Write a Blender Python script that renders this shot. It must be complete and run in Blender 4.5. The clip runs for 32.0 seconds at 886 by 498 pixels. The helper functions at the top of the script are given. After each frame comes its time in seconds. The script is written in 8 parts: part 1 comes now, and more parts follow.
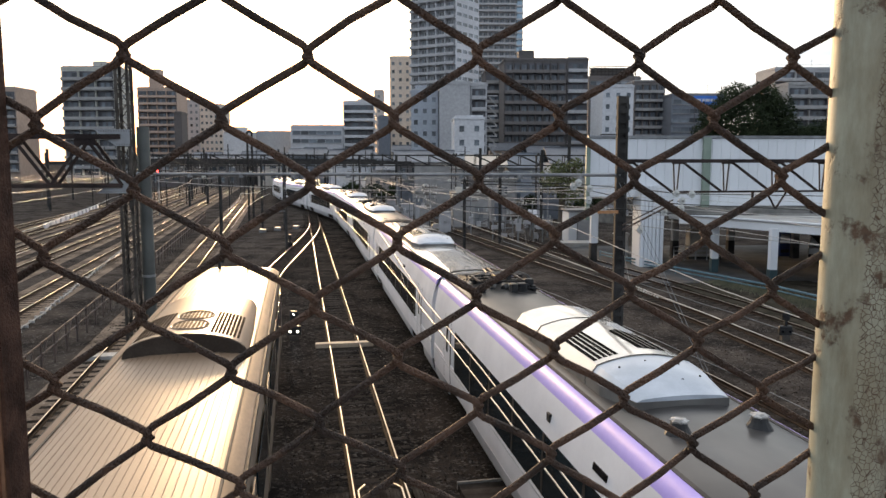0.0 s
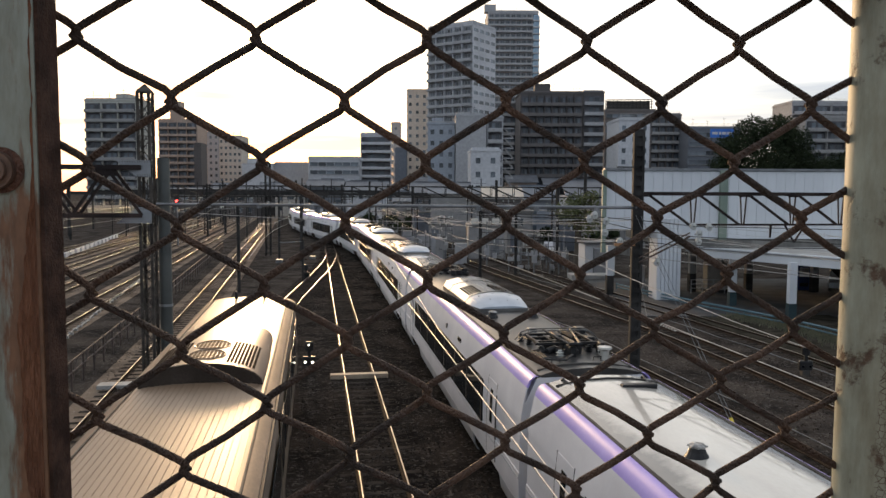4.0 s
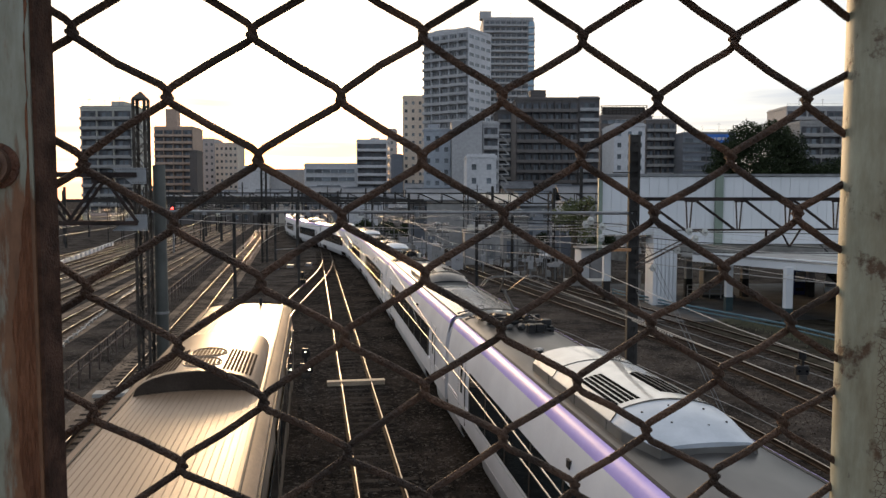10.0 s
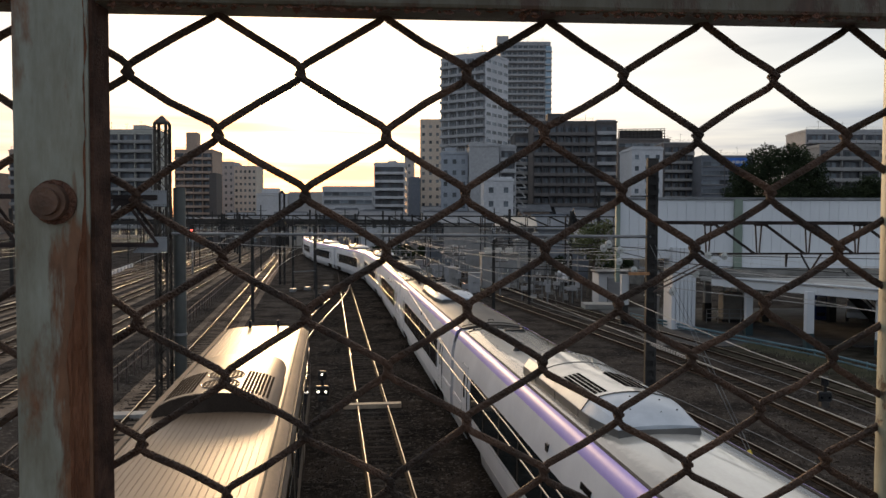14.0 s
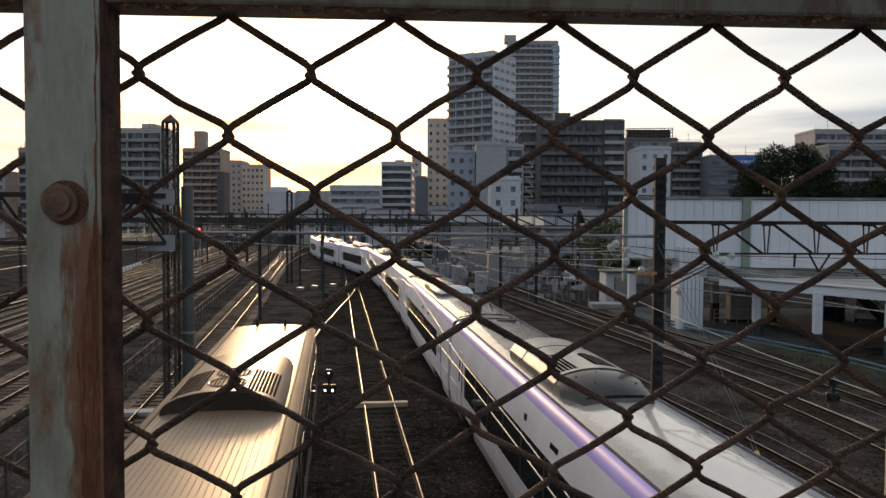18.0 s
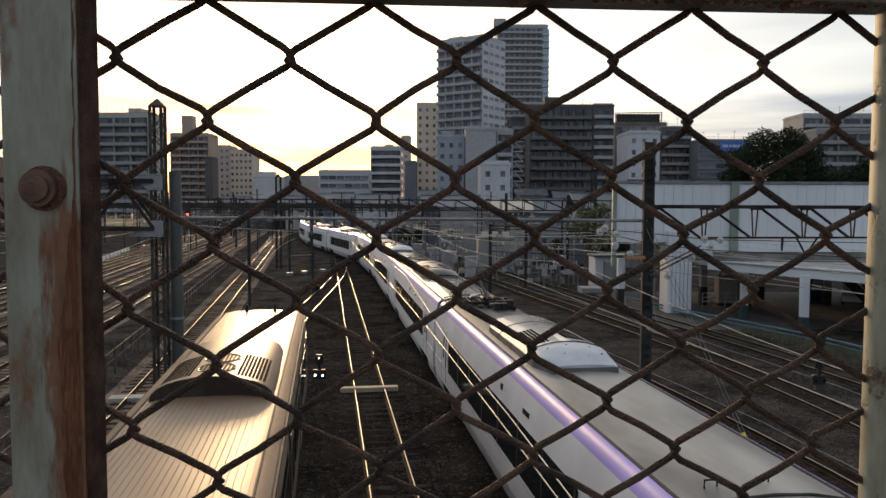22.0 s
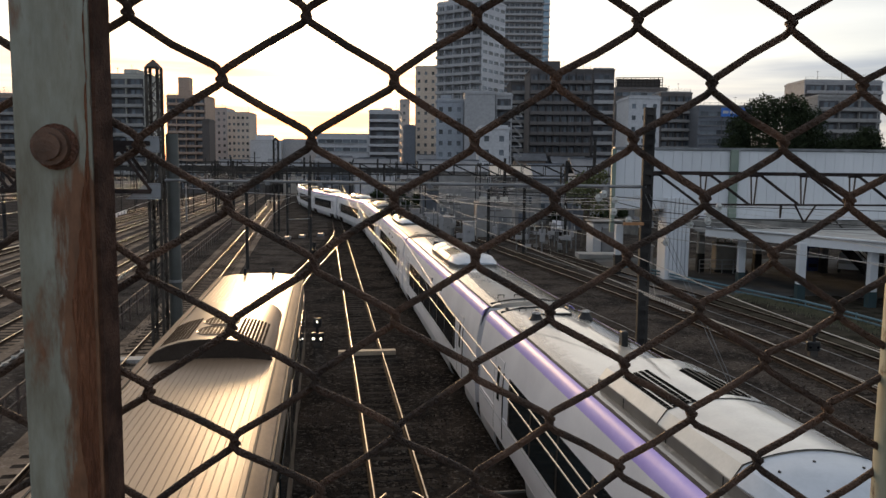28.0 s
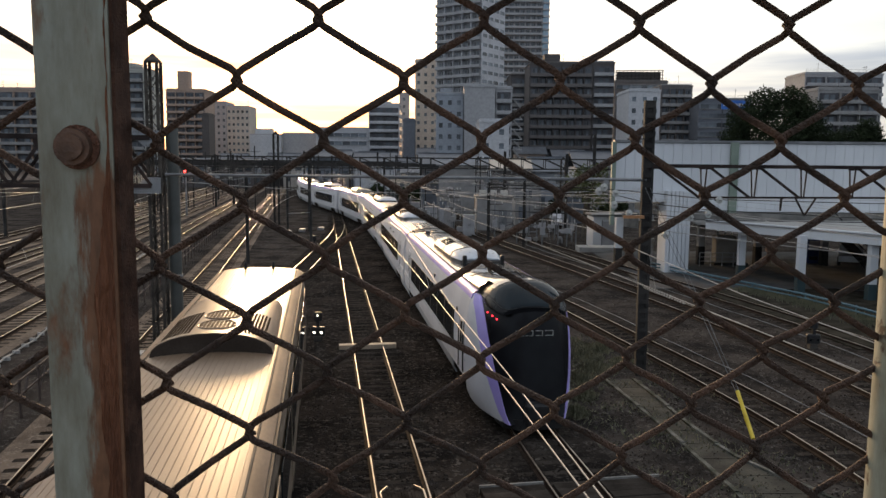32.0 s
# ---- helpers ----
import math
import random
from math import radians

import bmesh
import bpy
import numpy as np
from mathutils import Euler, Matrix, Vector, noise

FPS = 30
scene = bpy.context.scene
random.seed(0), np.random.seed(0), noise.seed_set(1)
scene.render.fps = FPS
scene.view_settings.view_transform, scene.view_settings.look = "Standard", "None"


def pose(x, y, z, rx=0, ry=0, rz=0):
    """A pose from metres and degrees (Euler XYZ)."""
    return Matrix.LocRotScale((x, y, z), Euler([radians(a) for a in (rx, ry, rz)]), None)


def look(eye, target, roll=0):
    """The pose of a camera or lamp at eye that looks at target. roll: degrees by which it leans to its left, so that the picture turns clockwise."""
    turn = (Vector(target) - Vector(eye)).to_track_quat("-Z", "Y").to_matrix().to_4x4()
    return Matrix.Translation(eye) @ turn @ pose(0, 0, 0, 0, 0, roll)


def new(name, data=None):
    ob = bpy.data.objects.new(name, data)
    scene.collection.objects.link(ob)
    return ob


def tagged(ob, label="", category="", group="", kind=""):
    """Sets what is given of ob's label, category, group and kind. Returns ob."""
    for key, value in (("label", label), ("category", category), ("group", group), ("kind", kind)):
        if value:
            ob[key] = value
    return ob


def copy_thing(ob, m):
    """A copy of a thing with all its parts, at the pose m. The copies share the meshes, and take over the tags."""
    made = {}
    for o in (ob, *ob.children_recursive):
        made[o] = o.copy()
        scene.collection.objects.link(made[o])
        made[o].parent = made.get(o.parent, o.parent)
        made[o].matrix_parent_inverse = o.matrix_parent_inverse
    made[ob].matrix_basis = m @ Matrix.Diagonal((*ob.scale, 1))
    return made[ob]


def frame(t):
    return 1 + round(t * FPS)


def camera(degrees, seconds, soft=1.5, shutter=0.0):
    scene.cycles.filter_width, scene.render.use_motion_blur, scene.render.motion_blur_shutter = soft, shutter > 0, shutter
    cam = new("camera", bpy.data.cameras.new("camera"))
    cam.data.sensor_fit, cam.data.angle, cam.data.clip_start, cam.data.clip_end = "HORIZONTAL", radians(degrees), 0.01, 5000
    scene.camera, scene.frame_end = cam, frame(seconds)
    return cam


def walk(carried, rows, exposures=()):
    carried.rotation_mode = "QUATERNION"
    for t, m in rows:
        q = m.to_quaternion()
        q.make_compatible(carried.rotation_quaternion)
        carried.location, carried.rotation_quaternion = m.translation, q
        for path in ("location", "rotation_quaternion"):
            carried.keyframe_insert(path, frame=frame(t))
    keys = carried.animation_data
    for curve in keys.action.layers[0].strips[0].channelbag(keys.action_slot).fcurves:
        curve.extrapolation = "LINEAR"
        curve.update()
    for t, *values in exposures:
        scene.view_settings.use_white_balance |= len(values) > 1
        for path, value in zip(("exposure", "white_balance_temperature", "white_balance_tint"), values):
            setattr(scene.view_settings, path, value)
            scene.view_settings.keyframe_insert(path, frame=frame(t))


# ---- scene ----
cam = camera(60.0, 32.0)
# seconds, x, y, z of the eye (rail tops are z = 0), yaw to the left, pitch up, roll
PATH = [
    (0.0, 0.0148, 0.0218, 7.0430, -1.80, -6.66, 0.02),
    (0.5, 0.0138, 0.0218, 7.0442, -1.77, -6.23, -0.04),
    (1.0, 0.0122, 0.0167, 7.0453, -1.64, -5.71, -0.18),
    (1.5, 0.0159, 0.0103, 7.0457, -1.38, -5.25, -0.46),
    (2.0, 0.0161, 0.0062, 7.0464, -1.05, -4.93, -0.47),
    (2.5, 0.0128, 0.0070, 7.0469, -0.90, -4.84, 0.01),
    (3.0, 0.0082, 0.0068, 7.0480, -0.79, -4.55, 0.24),
    (3.5, 0.0077, 0.0092, 7.0480, -0.67, -4.45, 0.24),
    (5.5, 0.0064, 0.0052, 7.0502, -0.53, -3.90, 0.33),
    (6.0, 0.0039, 0.0070, 7.0501, -0.49, -3.98, 0.33),
    (6.5, 0.0018, 0.0075, 7.0509, -0.27, -3.95, 0.20),
    (7.0, 0.0002, 0.0055, 7.0538, -0.15, -3.50, 0.01),
    (7.5, 0.0010, 0.0043, 7.0555, 0.01, -3.03, -0.06),
    (8.0, 0.0009, 0.0020, 7.0546, 0.05, -2.85, 0.03),
    (8.5, 0.0018, 0.0021, 7.0527, 0.02, -2.92, 0.08),
    (9.0, 0.0048, 0.0096, 7.0461, -0.16, -3.38, 0.20),
    (9.5, 0.0067, 0.0115, 7.0427, -0.54, -3.71, 0.09),
    (10.0, 0.0073, 0.0089, 7.0428, -0.89, -3.85, 0.05),
    (10.5, 0.0081, 0.0042, 7.0441, -1.07, -3.99, -0.00),
    (11.0, 0.0086, 0.0023, 7.0444, -0.95, -3.96, -0.04),
    (11.5, 0.0036, 0.0002, 7.0442, -0.64, -3.70, 0.06),
    (12.0, -0.0002, -0.0003, 7.0464, -0.36, -3.30, 0.03),
    (12.5, -0.0021, -0.0000, 7.0492, -0.04, -2.81, -0.05),
    (13.0, 0.0003, -0.0001, 7.0485, 0.05, -2.39, -0.01),
    (13.5, -0.0020, -0.0002, 7.0489, 0.05, -2.07, 0.17),
    (14.0, -0.0058, 0.0037, 7.0490, 0.37, -2.15, 0.19),
    (14.5, -0.0078, 0.0002, 7.0506, 0.43, -2.05, 0.36),
    (16.5, -0.0057, -0.0004, 7.0496, 0.65, -2.06, 0.25),
    (17.0, -0.0036, -0.0006, 7.0502, 0.73, -1.87, 0.12),
    (17.5, -0.0059, 0.0006, 7.0508, 0.91, -1.90, 0.22),
    (18.0, -0.0070, 0.0037, 7.0501, 0.89, -2.22, 0.33),
    (18.5, -0.0074, 0.0045, 7.0496, 0.83, -2.39, 0.41),
    (19.0, -0.0078, 0.0077, 7.0488, 0.66, -2.46, 0.49),
    (19.5, -0.0082, 0.0051, 7.0492, 0.38, -2.52, 0.51),
    (20.0, -0.0053, -0.0004, 7.0518, 0.14, -2.38, 0.38),
    (20.5, -0.0048, -0.0034, 7.0517, 0.05, -2.19, 0.36),
    (21.0, -0.0022, -0.0019, 7.0505, 0.03, -2.30, 0.27),
    (21.5, -0.0008, 0.0021, 7.0498, 0.14, -2.87, 0.19),
    (22.0, -0.0023, 0.0022, 7.0502, 0.12, -3.35, 0.21),
    (22.5, -0.0025, -0.0012, 7.0514, -0.14, -3.41, 0.42),
    (23.0, -0.0034, -0.0011, 7.0507, -0.32, -3.39, 0.69),
    (23.5, -0.0056, 0.0033, 7.0496, -0.43, -3.53, 0.67),
    (24.0, -0.0062, 0.0022, 7.0503, -0.42, -3.82, 0.52),
    (24.5, -0.0040, -0.0026, 7.0505, -0.42, -3.98, 0.50),
    (25.0, -0.0039, -0.0040, 7.0517, -0.53, -4.00, 0.48),
    (25.5, -0.0067, 0.0002, 7.0505, -0.57, -4.16, 0.49),
    (27.5, -0.0121, 0.0098, 7.0488, 0.04, -5.80, 0.44),
    (28.0, -0.0126, 0.0078, 7.0488, -0.06, -5.97, 0.63),
    (28.5, -0.0124, 0.0071, 7.0480, -0.20, -6.02, 0.82),
    (29.0, -0.0120, 0.0091, 7.0472, -0.33, -6.10, 0.91),
    (29.5, -0.0140, 0.0106, 7.0477, -0.25, -6.34, 0.88),
    (30.0, -0.0144, 0.0108, 7.0483, -0.05, -6.49, 0.69),
    (30.5, -0.0141, 0.0076, 7.0481, -0.14, -6.54, 0.61),
    (31.0, -0.0171, -0.0014, 7.0500, -0.32, -6.35, 0.57),
    (31.5, -0.0167, -0.0051, 7.0510, -0.24, -6.49, 0.41),
    (32.0, -0.0167, -0.0048, 7.0512, -0.05, -6.45, 0.49),
]
def eye_pose(x, y, z, yaw, pitch, roll):
    return pose(x, y, z, 0, 0, yaw) @ pose(0, 0, 0, 90 + pitch) @ pose(0, 0, 0, 0, 0, roll)
walk(cam, [(t, eye_pose(*q)) for t, *q in PATH],
     [(t, stops, 6850, 10) for t, stops in ((0, 0.99), (2.1, 0.95), (2.9, 0.50), (6, 0.50), (9, 0.47), (13.1, 0.43), (13.9, 0.06), (17, 0.09), (19, 0.12), (25, 0.15), (28, 0.19), (32, 0.31))])

# ---- light ----
SUN_AZ, SUN_EL = 11.5, 8.0          # degrees to the left of +y, and up
world = bpy.data.worlds.new("world")
scene.world = world
world.use_nodes = True
wn, wl = world.node_tree.nodes, world.node_tree.links
wn.clear()
w_out = wn.new("ShaderNodeOutputWorld")
w_bg = wn.new("ShaderNodeBackground")
w_sky = wn.new("ShaderNodeTexSky")
w_sky.sky_type = "NISHITA"
w_sky.sun_disc = False
w_sky.sun_elevation = radians(SUN_EL)
w_sky.sun_rotation = radians(-SUN_AZ)
w_sky.air_density, w_sky.dust_density, w_sky.ozone_density = 1.0, 1.0, 1.0
w_bg.inputs["Strength"].default_value = 0.05
# thin bright evening cloud over the whole sky, with a greyer bank low down
w_co = wn.new("ShaderNodeTexCoord")
w_map = wn.new("ShaderNodeMapping")
w_map.inputs["Scale"].default_value = (1.0, 1.0, 7.0)
w_noise = wn.new("ShaderNodeTexNoise")
w_noise.inputs["Scale"].default_value, w_noise.inputs["Detail"].default_value = 2.2, 6
wl.new(w_co.outputs["Generated"], w_map.inputs[0])
wl.new(w_map.outputs[0], w_noise.inputs["Vector"])
w_ramp = wn.new("ShaderNodeValToRGB")
w_ramp.color_ramp.elements[0].position, w_ramp.color_ramp.elements[1].position = 0.38, 0.58
w_ramp.color_ramp.elements[0].color, w_ramp.color_ramp.elements[1].color = (0.40, 0.45, 0.535, 1), (0.575, 0.625, 0.695, 1)
wl.new(w_noise.outputs["Fac"], w_ramp.inputs[0])
w_cloud = wn.new("ShaderNodeBackground")
w_cloud.inputs["Strength"].default_value = 0.94
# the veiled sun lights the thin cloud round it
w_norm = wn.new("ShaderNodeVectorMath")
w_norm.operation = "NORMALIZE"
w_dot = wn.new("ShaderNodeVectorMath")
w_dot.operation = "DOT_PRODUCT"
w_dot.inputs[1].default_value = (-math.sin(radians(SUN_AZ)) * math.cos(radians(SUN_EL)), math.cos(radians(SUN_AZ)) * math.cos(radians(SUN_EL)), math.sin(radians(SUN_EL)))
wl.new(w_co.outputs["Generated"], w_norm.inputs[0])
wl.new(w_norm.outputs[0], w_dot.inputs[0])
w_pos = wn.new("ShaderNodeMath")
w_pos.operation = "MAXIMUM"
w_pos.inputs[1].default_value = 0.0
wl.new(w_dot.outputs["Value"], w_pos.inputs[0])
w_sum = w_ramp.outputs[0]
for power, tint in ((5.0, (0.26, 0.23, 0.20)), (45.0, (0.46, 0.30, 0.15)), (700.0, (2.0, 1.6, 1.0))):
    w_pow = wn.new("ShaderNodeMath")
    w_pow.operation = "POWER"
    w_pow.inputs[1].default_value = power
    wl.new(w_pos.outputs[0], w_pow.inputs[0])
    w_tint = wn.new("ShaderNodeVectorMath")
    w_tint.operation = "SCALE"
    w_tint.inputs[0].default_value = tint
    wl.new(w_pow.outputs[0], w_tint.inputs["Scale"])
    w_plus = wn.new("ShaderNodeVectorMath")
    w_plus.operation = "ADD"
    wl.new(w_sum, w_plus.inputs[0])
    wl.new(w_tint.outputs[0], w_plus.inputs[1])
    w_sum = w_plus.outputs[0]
# the low bank of evening cloud: lilac grey, and gold towards the sun
def sky_math(op, a, b, c=None, kind="ShaderNodeVectorMath"):
    n = wn.new(kind)
    n.operation = op
    for k, v in enumerate((a, b, c)):
        if v is None:
            continue
        if isinstance(v, (tuple, float)):
            n.inputs[k].default_value = v
        else:
            wl.new(v, n.inputs[k])
    return n.outputs[0]


w_sep = wn.new("ShaderNodeSeparateXYZ")
wl.new(w_norm.outputs[0], w_sep.inputs[0])
w_high = sky_math("MULTIPLY_ADD", w_noise.outputs["Fac"], 0.07, w_sep.outputs["Z"], "ShaderNodeMath")
w_low = wn.new("ShaderNodeMapRange")
w_low.interpolation_type = "SMOOTHSTEP"
w_low.inputs["From Min"].default_value, w_low.inputs["From Max"].default_value = 0.178, 0.152
wl.new(w_high, w_low.inputs["Value"])
w_near = sky_math("POWER", w_pos.outputs[0], 22.0, None, "ShaderNodeMath")
w_streaks = wn.new("ShaderNodeTexNoise")
w_streaks.inputs["Scale"].default_value, w_streaks.inputs["Detail"].default_value = 3.0, 5
w_flat = wn.new("ShaderNodeMapping")
w_flat.inputs["Scale"].default_value = (1.0, 1.0, 16.0)
wl.new(w_co.outputs["Generated"], w_flat.inputs[0])
wl.new(w_flat.outputs[0], w_streaks.inputs["Vector"])
w_band = wn.new("ShaderNodeMapRange")
w_band.inputs["From Min"].default_value, w_band.inputs["From Max"].default_value = 0.38, 0.60
w_band.inputs["To Min"].default_value, w_band.inputs["To Max"].default_value = 0.45, 1.15
wl.new(w_streaks.outputs["Fac"], w_band.inputs["Value"])
w_bank = sky_math("MULTIPLY", w_low.outputs[0], w_band.outputs[0], None, "ShaderNodeMath")
w_tint = sky_math("MULTIPLY_ADD", w_near, (0.22, -0.09, -0.29), (-0.385, -0.345, -0.25))
w_tint = sky_math("MULTIPLY_ADD", w_tint, w_bank, (1.0, 1.0, 1.0))
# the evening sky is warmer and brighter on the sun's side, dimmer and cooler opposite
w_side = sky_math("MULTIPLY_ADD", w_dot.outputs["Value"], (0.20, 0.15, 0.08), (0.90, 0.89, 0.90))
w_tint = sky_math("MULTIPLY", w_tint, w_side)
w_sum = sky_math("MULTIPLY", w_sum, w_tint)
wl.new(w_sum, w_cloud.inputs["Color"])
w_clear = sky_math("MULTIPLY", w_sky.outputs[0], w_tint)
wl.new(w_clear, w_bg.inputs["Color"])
w_add = wn.new("ShaderNodeAddShader")
wl.new(w_bg.outputs[0], w_add.inputs[0])
wl.new(w_cloud.outputs[0], w_add.inputs[1])
wl.new(w_add.outputs[0], w_out.inputs["Surface"])

sun = new("sun", bpy.data.lights.new("sun", "SUN"))
sun.data.energy, sun.data.angle, sun.data.color = 2.0, radians(8.0), (1.0, 0.67, 0.37)
a, e = radians(SUN_AZ), radians(SUN_EL)
sun_way = Vector((-math.sin(a) * math.cos(e), math.cos(a) * math.cos(e), math.sin(e)))
sun.matrix_world = look(sun_way * 60, (0, 0, 0))
scene.view_settings.exposure = 0.0

# ---- mesh helpers ----
class Geo:
    """Vertices and faces of one part."""
    def __init__(self):
        self.v, self.f = [], []

    def add(self, verts, faces):
        n = len(self.v)
        self.v += [tuple(p) for p in verts]
        self.f += [tuple(n + i for i in face) for face in faces]
        return self

    def box(self, x0, x1, y0, y1, z0, z1, m=None, cut=0.0):
        """A box; cut: chamfer of the upright and top edges."""
        if cut:
            c = cut
            ring = lambda k, z: [(x0 + k, y0 + c, z), (x0 + c, y0 + k, z), (x1 - c, y0 + k, z), (x1 - k, y0 + c, z), (x1 - k, y1 - c, z), (x1 - c, y1 - k, z), (x0 + c, y1 - k, z), (x0 + k, y1 - c, z)]
            vs = ring(0, z0) + ring(0, z1 - c) + ring(c * 0.7, z1)
            fs = [tuple(range(7, -1, -1)), tuple(range(16, 24))]
            for a in (0, 8):
                fs += [(a + i, a + (i + 1) % 8, a + 8 + (i + 1) % 8, a + 8 + i) for i in range(8)]
        else:
            vs = [(x0, y0, z0), (x1, y0, z0), (x1, y1, z0), (x0, y1, z0), (x0, y0, z1), (x1, y0, z1), (x1, y1, z1), (x0, y1, z1)]
            fs = [(3, 2, 1, 0), (4, 5, 6, 7), (0, 1, 5, 4), (1, 2, 6, 5), (2, 3, 7, 6), (3, 0, 4, 7)]
        if m is not None:
            vs = [tuple(m @ Vector(p)) for p in vs]
        return self.add(vs, fs)

    def beam(self, p, q, w, h=None, n=4, up=(0, 0, 1)):
        """A straight bar from p to q: square of w by h, or round (n sides) of radius w."""
        p, q = Vector(p), Vector(q)
        d = (q - p).normalized()
        u = Vector(up)
        if abs(d.dot(u)) > 0.98:
            u = Vector((0, 1, 0))
        s = d.cross(u).normalized()
        t = s.cross(d)
        if h is not None:
            ring = [s * a * w / 2 + t * b * h / 2 for a, b in ((-1, -1), (1, -1), (1, 1), (-1, 1))]
        else:
            ring = [s * math.cos(2 * math.pi * i / n) * w + t * math.sin(2 * math.pi * i / n) * w for i in range(n)]
        k = len(ring)
        fs = [(i, (i + 1) % k, k + (i + 1) % k, k + i) for i in range(k)] + [tuple(range(k - 1, -1, -1)), tuple(range(k, 2 * k))]
        return self.add([p + r for r in ring] + [q + r for r in ring], fs)

    def tube(self, pts, r, n=6, closed=False):
        """A round wire along points."""
        pts = [Vector(p) for p in pts]
        vs, fs = [], []
        for i, p in enumerate(pts):
            d = (pts[min(i + 1, len(pts) - 1)] - pts[max(i - 1, 0)]).normalized()
            u = Vector((0, 0, 1)) if abs(d.z) < 0.95 else Vector((0, 1, 0))
            s = d.cross(u).normalized()
            t = s.cross(d)
            vs += [p + (s * math.cos(2 * math.pi * k / n) + t * math.sin(2 * math.pi * k / n)) * r for k in range(n)]
        for i in range(len(pts) - 1):
            fs += [(i * n + k, i * n + (k + 1) % n, (i + 1) * n + (k + 1) % n, (i + 1) * n + k) for k in range(n)]
        fs += [tuple(range(n - 1, -1, -1)), tuple(range((len(pts) - 1) * n, len(pts) * n))]
        return self.add(vs, fs)

    def loft(self, rings, caps=True, closed=True):
        """Faces between rings of equal length."""
        n = len(rings[0])
        vs = [p for r in rings for p in r]
        fs = []
        for i in range(len(rings) - 1):
            for k in range(n if closed else n - 1):
                fs.append((i * n + k, i * n + (k + 1) % n, (i + 1) * n + (k + 1) % n, (i + 1) * n + k))
        if caps:
            fs += [tuple(range(n - 1, -1, -1)), tuple(range((len(rings) - 1) * n, len(rings) * n))]
        return self.add(vs, fs)

    def lathe(self, prof, n=16, at=(0, 0, 0)):
        """A turned shape: radius and height pairs round the upright axis."""
        rings = [[(at[0] + r * math.cos(2 * math.pi * k / n), at[1] + r * math.sin(2 * math.pi * k / n), at[2] + z) for k in range(n)] for r, z in prof]
        return self.loft(rings)

    def mesh(self, name, smooth=False):
        me = bpy.data.meshes.new(name)
        me.from_pydata(self.v, [], self.f)
        if smooth:
            me.polygons.foreach_set("use_smooth", [True] * len(me.polygons))
        me.update()
        return me


def part(name, geo, material, parent=None, label="", smooth=False, bevel=0.0, flat=35):
    """Link one mesh under a thing or part, or alone."""
    me = geo.mesh(name, smooth) if isinstance(geo, Geo) else geo
    if not me.materials:
        me.materials.append(material)
    ob = new(name, me)
    ob.parent = parent
    if bevel:
        mod = ob.modifiers.new("bevel", "BEVEL")
        mod.width, mod.segments, mod.limit_method = bevel, 2, "ANGLE"
    if smooth and isinstance(geo, Geo):
        me.set_sharp_from_angle(angle=radians(flat))
    return tagged(ob, label=label)


def thing(name, label, category, group="", kind="", m=None):
    ob = new(name)
    ob.empty_display_size = 0.3
    if m is not None:
        ob.matrix_world = m
    return tagged(ob, label, category, group, kind)


